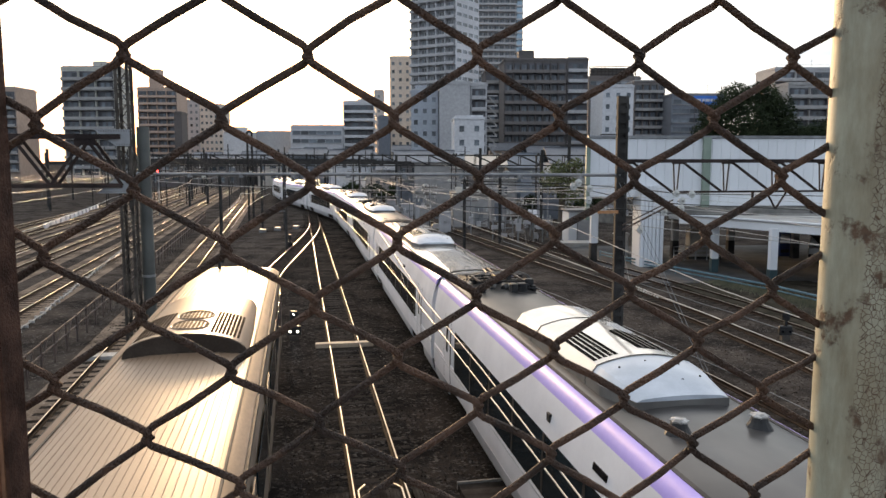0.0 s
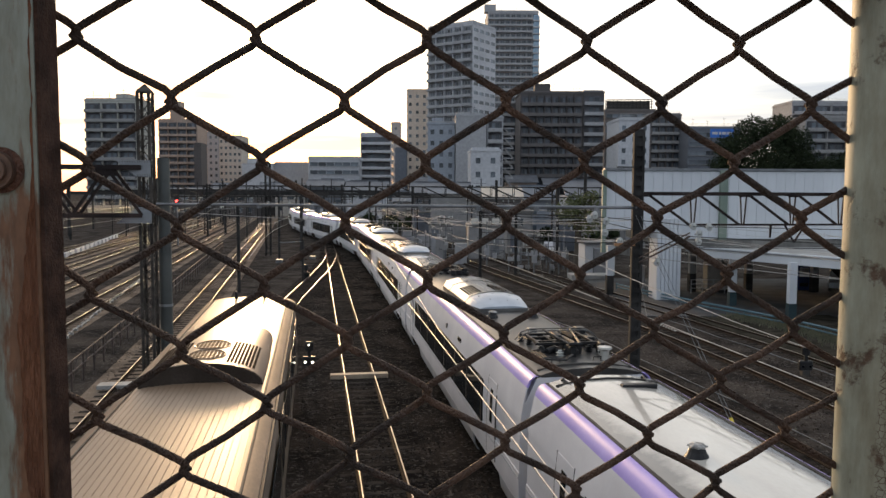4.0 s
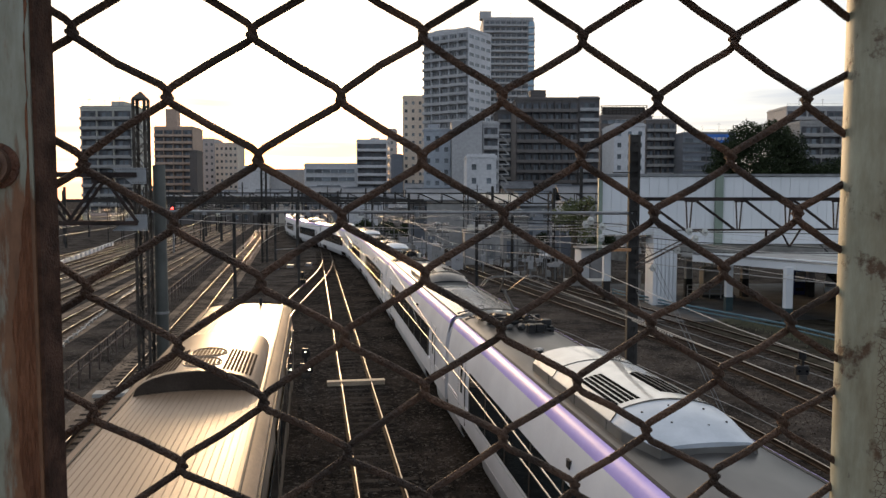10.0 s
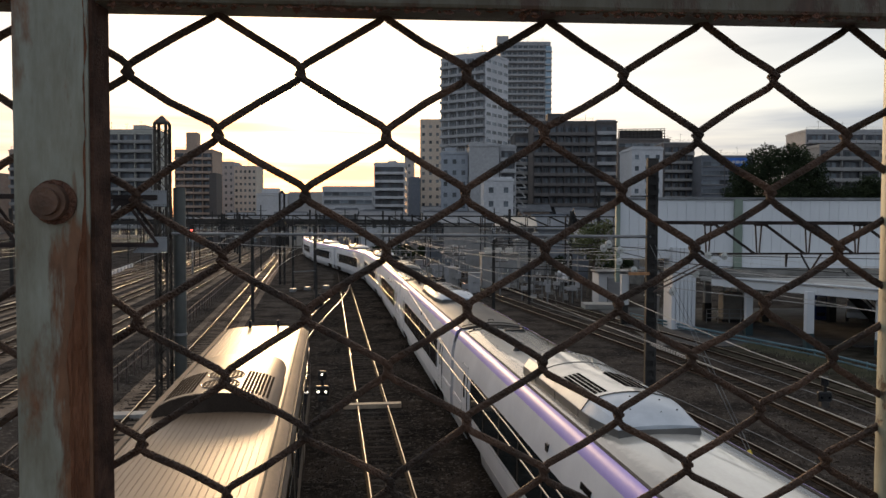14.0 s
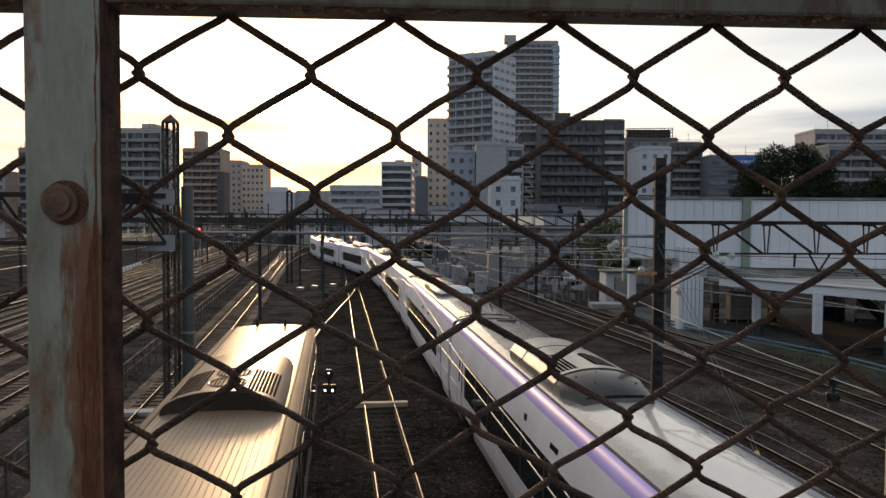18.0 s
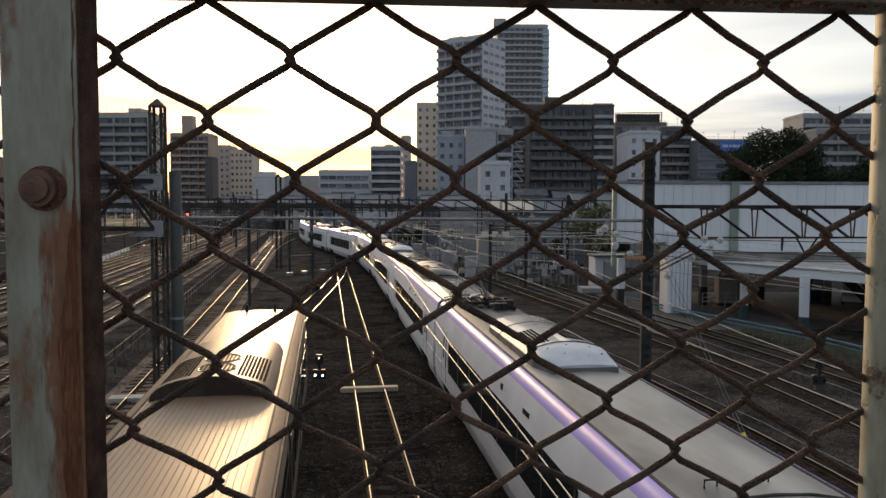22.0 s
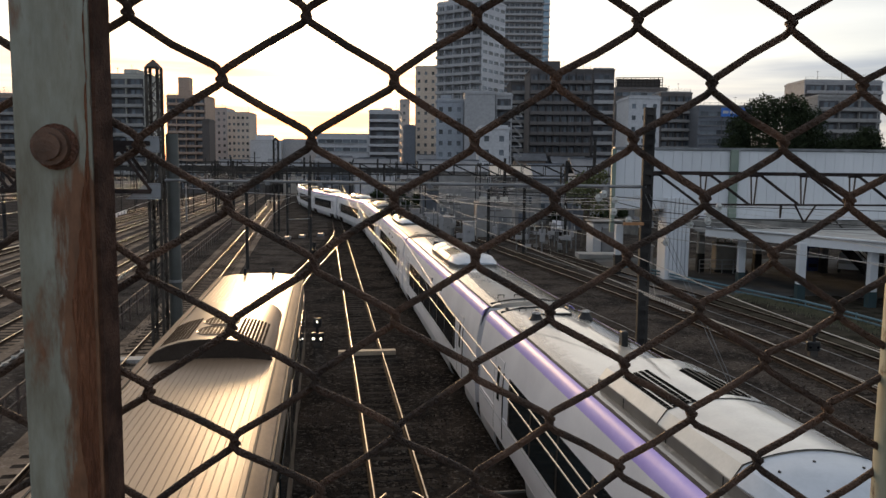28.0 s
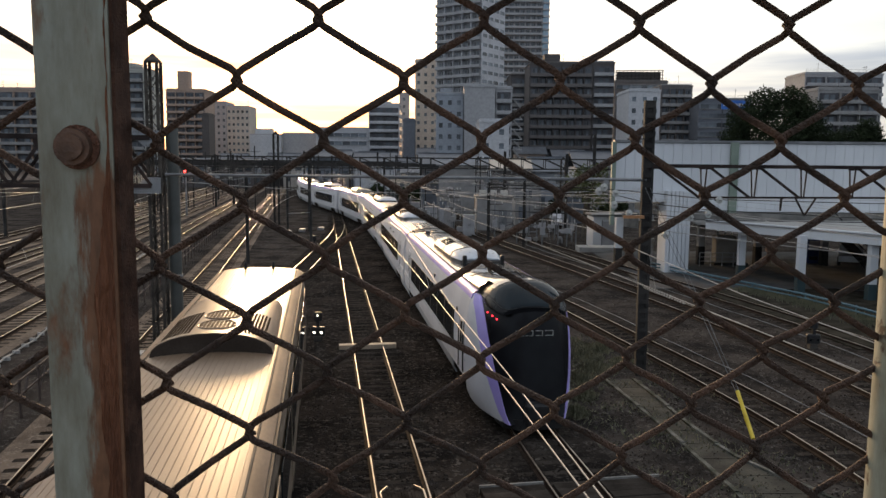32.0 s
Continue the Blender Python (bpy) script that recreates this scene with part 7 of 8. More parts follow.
    part("arm", Geo().beam((8.2, 31.3, 4.9), (7.35, 31.2, 4.9), 0.10, 0.12), surf("orange_arm", (0.30, 0.14, 0.06), (0.40, 0.20, 0.09), 4, 0.7), br, "rust-orange arm")
    part("arm", Geo().beam((8.4, 31.3, 4.15), (10.4, 31.1, 5.25), 0.07, 0.07), RUST_STEEL, br)
    part("arm", Geo().beam((8.4, 31.3, 4.35), (10.4, 31.1, 5.40), 0.05, 0.05), RUST_STEEL, br)
    part("arm", Geo().beam((8.3, 31.3, 8.05), (7.4, 31.3, 8.05), 0.05, 0.05), DARK_POLE, br)
    br.matrix_world = NEARER
    # porcelain discs on the feeder wires round the pole
    span = thing("feeder_span", "dark feeder wires with pale disc insulators tied to the pole", "wire")
    for z0, z1, z2 in ((6.3, 6.1, 5.75), (6.2, 5.75, 5.2), (5.4, 5.4, 5.1)):
        part("feeder", Geo().tube([(1.5, 27, z0), (5.3, 25.7, z0 - 0.08), (6.85, 25.55, z1), (8.8, 25.6, z1 - 0.2), (15.5, 26.5, z2)], 0.014, 5), DARK_POLE, span)
    for x, z in ((5.17, 6.14), (5.34, 6.27), (5.72, 6.07), (8.66, 5.91), (9.19, 5.88), (8.86, 5.66), (8.84, 5.40), (7.46, 4.68), (5.69, 5.69), (8.26, 5.28), (6.2, 5.4)):
        ins = part("insulator", Geo().lathe([(0.03, -0.10), (0.05, -0.04), (0.125, 0.0), (0.13, 0.03), (0.05, 0.05), (0.035, 0.12), (0.02, 0.14)], 14, (0, 0, 0)), PORCELAIN, span, "pale porcelain disc insulator", smooth=True)
        part("clevis", Geo().beam((0, 0, -0.22), (0, 0, -0.08), 0.022, n=6), GREY_STEEL, ins)
        ins.matrix_local = Matrix.Translation((x, 25.6, z)) @ Matrix.Rotation(radians(82), 4, "X") @ Matrix.Rotation(0.3, 4, "Y")
    # point motors, markers and poles
    for x, y in ((-14.5, 79), (-12.9, 81), (-15.6, 77), (3.6, 44)):
        pm = thing("point_machine", "low grey point machine box beside the switch", "point machine", group="point machines")
        part("case", Geo().box(x - 0.3, x + 0.3, y - 0.45, y + 0.45, -0.2, 0.12, cut=0.05), GREY_STEEL, pm)
        part("rod", Geo().beam((x, y, -0.08), (x + 1.4, y + 0.2, -0.08), 0.03, n=6), RAIL_RUST, pm)
    for x, y, h, r in ((-13.8, 54, 6.0, 0.12), (-16.2, 80, 7.0, 0.12), (-13.6, 78, 6.4, 0.10), (3.4, 57, 5.6, 0.12), (-10.5, 61, 3.2, 0.10), (7.0, 66, 5.5, 0.13), (12.5, 78, 8, 0.15), (-40, 70, 8, 0.18), (-52, 110, 8.5, 0.2), (-34, 125, 8, 0.2), (-22, 128, 8, 0.2), (-9, 118, 7.5, 0.18), (-3, 104, 7.5, 0.18), (8, 100, 8.5, 0.18), (18, 92, 10.5, 0.2), (-27, 150, 9, 0.2), (-44, 160, 9, 0.2), (-14, 165, 9, 0.2)):
        pl = thing("catenary_pole", "dark upright catenary pole beside the tracks", "pole", group="catenary poles")
        part("shaft", Geo().beam((x, y, -0.2), (x, y, h), r, n=10), DARK_POLE, pl, smooth=True)
        part("bracket", Geo().beam((x, y, 5.9 if h > 6 else h - 0.2), (x - 1.8, y, 5.4 if h > 6 else h - 0.3), 0.05, 0.05), GREY_STEEL, pl)
        if h > 5:
            disc_string(pl, (x - 1.0, y - 0.05, 5.8 if h > 6 else h - 0.1), (-1, 0, -0.2), 2, 0.11)
    # signal with a red light far down the line
    sg = thing("signal_mast", "distant signal mast showing a red light", "signal")
    part("mast", Geo().beam((-33.4, 100, -0.2), (-33.4, 100, 6.2), 0.11, n=8), GREY_STEEL, sg)
    part("head", Geo().box(-33.75, -33.05, 99.75, 100, 4.9, 6.2, cut=0.08), BLACK, sg)
    part("lamp", Geo().beam((-33.4, 99.75, 5.6), (-33.4, 99.68, 5.6), 0.15, n=12), SIGNAL_RED, sg, "lit red lamp")
    # guard rails of the near crossing panel
    cp = thing("track_crossing", "worn timber track crossing between the rails with check rails", "crossing")
    for k in range(14):
        x = -0.46 + k * 0.072
        mm = Matrix.Translation((MIDDLE(14.4), 14.4, 0)) @ Matrix.Rotation(0.152, 4, "Z")
        part("timber", Geo().box(x, x + 0.066, -1.5, 1.5, -0.2, -0.03 - 0.006 * (k % 3), mm), SLEEPER, cp)
    for s in (-1, 1):
        part("check_rail", Geo().tube([tuple(mm @ Vector(p)) for p in ((s * 0.30, 1.9, -0.08), (s * 0.47, 1.55, -0.05), (s * 0.47, -1.5, -0.05))], 0.03, 6), RAIL, cp)
        for k in range(9):
            x = s * (0.68 + k * 0.072)
            part("timber", Geo().box(min(x, x + s * 0.066), max(x, x + s * 0.066), -1.5, 1.5, -0.2, -0.03 - 0.006 * (k % 3), mm), SLEEPER, cp)


# ---- low buildings and clutter beyond the tracks ----
ROOF_TILE = surf("grey_roof_sheet", (0.085, 0.092, 0.105), (0.14, 0.15, 0.165), 0.5, 0.5, fine=8)
ROOF_TAN = surf("tan_roof_sheet", (0.50, 0.42, 0.33), (0.62, 0.53, 0.42), 0.5, 0.45, fine=8)
def gable(label, x0, x1, y0, y1, z1, zr, wall, roof, name="house"):
    """A shed or house with a pitched roof whose ridge runs across."""
    h = thing(name, label, "building", group="low buildings beyond the tracks")
    part("wall", Geo().box(x0, x1, y0, y1, -0.2, z1), wall, h)
    ym = (y0 + y1) / 2
    e = 0.4
    part("roof", Geo().add([(x0 - e, y0 - e, z1), (x1 + e, y0 - e, z1), (x1 + e, ym, zr), (x0 - e, ym, zr), (x0 - e, y1 + e, z1), (x1 + e, y1 + e, z1),
                            (x0 - e, y0 - e, z1 - 0.15), (x1 + e, y0 - e, z1 - 0.15), (x1 + e, ym, zr - 0.15), (x0 - e, ym, zr - 0.15), (x0 - e, y1 + e, z1 - 0.15), (x1 + e, y1 + e, z1 - 0.15)],
                           [(0, 1, 2, 3), (3, 2, 5, 4), (7, 6, 9, 8), (8, 9, 10, 11), (0, 6, 7, 1), (4, 5, 11, 10), (0, 3, 9, 6), (3, 4, 10, 9), (1, 7, 8, 2), (2, 8, 11, 5)]), roof, h)
    n = max(1, int((x1 - x0) / 2.4))
    rng = random.Random(int(abs(x0) * 10 + y0))
    for row in range(2 if z1 > 5.5 else 1):
        for i in range(n):
            if rng.random() < 0.25:
                continue
            x, zt, hw = x0 + (x1 - x0) * (i + 0.5) / n, z1 - 0.9 - 2.7 * row, rng.choice((0.45, 0.65, 0.85))
            w = part("window", Geo().box(x - hw, x + hw, y0 - 0.04, y0 + 0.05, zt - rng.choice((0.8, 1.2)), zt), PANE, h)
            part("sill", Geo().box(x - hw - 0.08, x + hw + 0.08, y0 - 0.10, y0 - 0.042, zt - 1.35, zt - 1.24), W_PALE, w)
    boards, ribs = Geo(), Geo()
    k = int((x1 - x0) / 0.9)
    for i in range(1, k):
        x = x0 + (x1 - x0) * i / k
        boards.box(x - 0.03, x + 0.03, y0 - 0.025, y0 - 0.003, -0.1, z1 - 0.2)
    for i in range(k * 2):
        x = x0 - e + (x1 - x0 + 2 * e) * (i + 0.5) / (k * 2)
        ribs.beam((x, y0 - e, z1 + 0.02), (x, ym, zr + 0.02), 0.06, 0.05)
    tagged(part("cover_strip", boards, wall, h), kind="stuff")
    tagged(part("roof_rib", ribs, roof, h), kind="stuff")
    part("ridge_cap", Geo().beam((x0 - e, ym, zr + 0.06), (x1 + e, ym, zr + 0.06), 0.30, 0.12), roof, h)
    part("eaves_gutter", Geo().beam((x0 - e, y0 - e - 0.06, z1 - 0.06), (x1 + e, y0 - e - 0.06, z1 - 0.06), 0.12, 0.12).beam((x1 - 0.2, y0 - 0.08, -0.2), (x1 - 0.2, y0 - 0.08, z1 - 0.1), 0.04, n=6), GREY_STEEL, h)
    xd = x0 + (x1 - x0) * rng.uniform(0.15, 0.75)
    part("door", Geo().box(xd, xd + 0.95, y0 - 0.045, y0 - 0.028, -0.1, 2.0), rng.choice((W_WHITE, W_DARK, W_BROWN)), h)
    part("condenser_unit", Geo().box(xd + 1.3, xd + 2.1, y0 - 0.42, y0 - 0.12, z1 * 0.45, z1 * 0.45 + 0.6, cut=0.03), W_PALE, h)
    return h


def cabinet(x, y, w, d, h, mat, label="pale equipment cabinet on the ground"):
    c = thing("equipment_cabinet", label, "cabinet", group="equipment cabinets")
    part("body", Geo().box(x - w / 2, x + w / 2, y - d / 2, y + d / 2, -0.2, h, cut=0.04), mat, c)
    part("lid", Geo().box(x - w / 2 - 0.06, x + w / 2 + 0.06, y - d / 2 - 0.06, y + d / 2 + 0.06, h + 0.002, h + 0.1), mat, c)
    for s in (-1, 1):
        p = part("door", Geo().box(x + s * w / 4 - w / 4 + 0.06, x + s * w / 4 + w / 4 - 0.06, y - d / 2 - 0.03, y - d / 2, 0.1, h - 0.15), mat, c)
        part("handle", Geo().box(x + s * 0.08 - 0.02, x + s * 0.08 + 0.02, y - d / 2 - 0.07, y - d / 2 - 0.03, h * 0.45, h * 0.55), BLACK, p)


SLATE_TILE = surf("slate_roof_sheet", (0.085, 0.10, 0.12), (0.14, 0.16, 0.185), 0.6, 0.6, fine=12)


def make_low_buildings():
    gable("pale blue workshop with a slate-coloured roof", 12.6, 20.3, 108, 118, 5.9, 7.9, W_BLUE, SLATE_TILE, "workshop")
    gable("shed with a sunlit tan roof", 6.9, 11.9, 106, 111.5, 6.1, 7.6, W_MID, ROOF_TAN, "shed")
    gable("brown-grey workshop with low pitched roof", -0.6, 6.2, 108.5, 117, 6.7, 7.6, W_GREY, SLATE_TILE, "workshop")
    gable("low grey shed with pitched roof", -8, 1.5, 150, 160, 5.0, 7.0, W_GREY, ROOF_TILE, "shed")
    gable("dark low shed with pitched roof", -4, 6, 132, 142, 6.5, 8.6, W_DARK, ROOF_TILE, "shed")
    gable("grey house with pitched roof", 17, 27, 98, 106, 6.6, 8.6, W_PALE, ROOF_TILE, "house")
    gable("white house with pitched roof", -22, -12, 190, 200, 7.2, 9.4, W_WHITE, ROOF_TILE, "house")
    gable("small dark house with pitched roof", -36, -26, 215, 225, 8, 10, W_SLATE, ROOF_TILE, "house")
    gable("long low depot with dark walls", -80, -48, 205, 225, 6.0, 7.6, W_DARK, ROOF_TILE, "depot")
    b = thing("block_hut", "grey concrete equipment building beside the tracks", "building", group="low buildings beyond the tracks")
    part("wall", Geo().box(3.6, 7.4, 82, 86, -0.2, 3.3), W_GREY, b)
    part("roof", Geo().box(3.45, 7.55, 81.8, 86.2, 3.302, 3.5), CONCRETE_OLD, b)
    part("door", Geo().box(6.0, 6.9, 81.95, 81.998, 0, 2.0), GREY_STEEL, b)
    for x in (3.9, 5.0, 6.2):
        part("roof_unit", Geo().box(x, x + 0.8, 83, 84, 3.5, 4.1, cut=0.05), AC_SHELL, b)
    b = thing("white_hut", "small white metal hut with a door", "hut", group="low buildings beyond the tracks")
    part("wall", Geo().box(13.0, 15.6, 66, 69, -0.2, 2.5), PANEL, b)
    part("roof", Geo().box(12.85, 15.75, 65.8, 69.1, 2.502, 2.7), GREY_STEEL, b)
    part("door", Geo().box(13.8, 14.8, 65.94, 65.998, 0, 2.1), W_PALE, b)
    part("frame", Geo().box(13.7, 13.78, 65.93, 65.998, 0, 2.2), GREY_STEEL, b)
    for x, y, w, h, mt in ((0.2, 84, 1.2, 1.9, W_PALE), (0.6, 80, 1.0, 2.0, W_GREY), (-1.4, 90, 1.4, 1.8, W_PALE), (-3.5, 96, 1.2, 2.0, W_PALE), (2.6, 76, 1.2, 1.8, W_PALE), (14.8, 55.5, 0.9, 1.6, W_PALE)):
        cabinet(x, y, w, 0.7, h, mt)
    tagged(part("concrete_platform", Geo().box(11.2, 14.6, 62.4, 64.4, -0.2, 0.22, cut=0.02), CONCRETE), "low pale concrete platform beside the hut", "platform")
    for k in range(13):
        f = k / 12
        m = Matrix.Translation((-39.3 - 8.3 * f, 82 + 33 * f, 0)) @ Matrix.Rotation(0.25, 4, "Z")
        tagged(part("marker_block", Geo().box(-0.12, 0.12, -0.8, 0.8, -0.2, 0.35, m, cut=0.02), W_WHITE), "white painted concrete block in a row beside the track", "marker block", group="white marker blocks")
    # parked cars by the hall and the huts
    for x, y, mt, turn in ((30.0, 56.0, PANEL, 1.1), (13.2, 87.0, W_WHITE, 1.4)):
        c = thing("parked_car", "small pale car parked beside the building", "car", m=Matrix.Translation((x, y, -0.13)) @ Matrix.Rotation(turn, 4, "Z"))
        prof = [(-2.0, 0.35), (-2.05, 0.75), (-1.3, 0.95), (-0.7, 1.45), (0.9, 1.48), (1.6, 0.98), (2.0, 0.85), (2.05, 0.4)]
        part("body", Geo().loft([[(x2, s * 0.80 * (0.9 if z > 1.2 else 1), z) for x2, z in prof] for s in (-1, 1)]), mt, c)
        part("windscreen", Geo().loft([[(x2, s * 0.74, z + 0.01) for x2, z in ((-1.22, 0.98), (-0.72, 1.42), (-0.66, 1.42), (-1.16, 0.98))] for s in (-1, 1)]), PANE, c)
        for s in (-1, 1):
            part("side_window", Geo().loft([[(x2, s * (0.805 if z < 1.2 else 0.73), z) for x2, z in ((-1.1, 1.0), (-0.62, 1.40), (0.8, 1.42), (1.35, 1.0))], [(x2, s * (0.79 if z < 1.2 else 0.70), z) for x2, z in ((-1.1, 1.0), (-0.62, 1.40), (0.8, 1.42), (1.35, 1.0))]]), PANE, c)
            for wx in (-1.25, 1.25):
                w = part("wheel", Geo().beam((wx, s * 0.66, 0.30), (wx, s * 0.83, 0.30), 0.30, n=16), BLACK, c)
                part("rim", Geo().beam((wx, s * 0.82, 0.30), (wx, s * 0.84, 0.30), 0.19, n=12), GREY_STEEL, w)
    wl_ = thing("panel_wall", "grey corrugated panel wall at the far side of the yard", "wall", kind="structure")
    for k in range(15):
        part("panel", Geo().box(-60 + k * 1.02, -60 + k * 1.02 + 0.99, 72 - 0.01 * k, 72.08 - 0.01 * k, -0.2, 2.6), W_GREY, wl_)
    tagged(part("ground_strip", Geo().box(15.5, 24, 30, 44, -0.18, -0.10, Matrix.Translation((20, 37, 0)) @ Matrix.Rotation(0.12, 4, "Z") @ Matrix.Translation((-20, -37, 0))), surf("weedy_ground", (0.026, 0.024, 0.019), (0.058, 0.052, 0.041), 1.2, 0.95, bump=0.8, fine=14, spec=0.0)), "strip of dull grass beside the track", "grass", kind="structure")


def switch_rack(x, y, w, h, turn, rng):
    """Steel rack of outdoor switchgear: posts, cross bars, small boxes and porcelain."""
    k = thing("switchgear_rack", "grey steel rack with small boxes and porcelain insulators", "switchgear", group="switchgear racks", m=Matrix.Translation((x, y, 0)) @ Matrix.Rotation(turn, 4, "Z"))
    n = 3
    for i in range(n):
        part("post", Geo().beam((w * (i / (n - 1) - 0.5), 0, -0.2), (w * (i / (n - 1) - 0.5), 0, h), 0.09, 0.09), GREY_STEEL, k)
    for z in (0.55 * h, 0.95 * h):
        part("cross_bar", Geo().beam((-w / 2, 0, z), (w / 2, 0, z), 0.07, 0.09), GREY_STEEL, k)
    for i in range(4):
        xx = w * rng.uniform(-0.45, 0.45)
        bw, bh = rng.uniform(0.15, 0.35), rng.uniform(0.25, 0.6)
        z = rng.choice((0.1, 0.5 * h))
        b = part("box", Geo().box(xx - bw, xx + bw, -0.28, -0.05, z, z + bh, cut=0.02), rng.choice((W_GREY, W_PALE, CONCRETE_OLD)), k)
        part("conduit", Geo().beam((xx, -0.12, -0.2), (xx, -0.12, z), 0.03, n=6), BLACK, b)
    for i in range(3):
        insulator(k, w * (i / 2 - 0.5) * 0.8, 0.0, 0.95 * h + 0.05, 0.34)
    part("stay", Geo().beam((-w / 2, 0.05, -0.1), (w / 2, 0.05, 0.5 * h), 0.05, 0.05), RUST_STEEL, k)


def make_clutter():
    """Switchgear, masts and shrubs between the side tracks and the houses."""
    rng = random.Random(33)
    for x, y, w, h in ((9.4, 72.5, 2.4, 1.9), (7.6, 69.0, 1.8, 1.6), (10.9, 67.0, 1.6, 1.9), (2.2, 77.5, 2.6, 2.2), (-1.0, 86.0, 2.6, 2.4), (-4.0, 95.0, 3.0, 2.6), (6.2, 79.5, 2.2, 1.7), (11.6, 78.0, 2.4, 2.6), (0.8, 94.0, 3.0, 2.4), (-6.5, 104, 3.2, 2.8)):
        switch_rack(x, y, w, h, rng.uniform(-0.5, 0.1), rng)
    for x, y, h in ((8.6, 66.0, 3.4), (5.0, 73.5, 4.2), (11.9, 70.5, 4.6), (1.2, 82, 4.4), (-2.6, 92, 5.0), (13.2, 84, 5.5), (4.4, 90, 6.2), (9.0, 94, 6.8), (-7.6, 101, 5.4), (-9.6, 112, 6.4), (-13.5, 118, 6.0)):
        p = thing("wire_mast", "slim grey mast with cross arms and white insulators", "mast", group="wire masts")
        part("shaft", Geo().beam((x, y, -0.2), (x, y, h), 0.075, n=8), GREY_STEEL, p)
        for j, z in enumerate((h - 0.3, h - 1.1)):
            part("cross_arm", Geo().beam((x - 0.75, y, z), (x + 0.75, y, z), 0.07, 0.07), RUST_STEEL, p)
            for dx in (-0.65, 0.0 if j else 0.3, 0.65):
                insulator(p, x + dx, y - 0.02, z + 0.03, 0.26)
        part("box", Geo().box(x - 0.22, x + 0.22, y - 0.22, y - 0.08, 0.9, 1.6, cut=0.02), W_PALE, p)
    # dark shrubs along the retaining wall and behind the sheds
    for k in range(13):
        f = k / 12
        x, y = -14 + 34 * f + rng.uniform(-1, 1), 146 - 56 * f + rng.uniform(-1.5, 1.5)
        lobes = tuple((rng.uniform(-1.6, 1.6), rng.uniform(-0.6, 0.6), rng.uniform(0.7, 2.4), rng.uniform(0.7, 1.2)) for _ in range(5))
        b = thing("shrub", "dark evergreen shrub beside the retaining wall", "shrub", group="shrubs")
        vs, fs = [], []
        stems = Geo()
        for lx, ly, lz, lr in lobes:
            stems.tube([(x, y, -0.2), (x + lx * 0.6, y + ly * 0.6, lz * 0.6), (x + lx, y + ly, lz)], 0.04, 5)
            for _ in range(260):
                u = Vector((rng.gauss(0, 1), rng.gauss(0, 1), rng.gauss(0, 1))).normalized()
                c = Vector((x + lx, y + ly, lz)) + u * lr * rng.random() ** 0.4
                a = Vector((rng.gauss(0, 1), rng.gauss(0, 1), rng.gauss(0, 1))).normalized() * 0.16
                w = a.cross(u).normalized() * 0.09 if a.cross(u).length > 1e-4 else Vector((0.09, 0, 0))
                n = len(vs)
                vs += [tuple(c - a), tuple(c + w), tuple(c + a), tuple(c - w)]
                fs.append((n, n + 1, n + 2, n + 3))
        g = Geo()
        g.v, g.f = vs, fs
        tagged(part("crown", g, LEAF, b), kind="stuff")
        part("stem", stems, BARK, b)


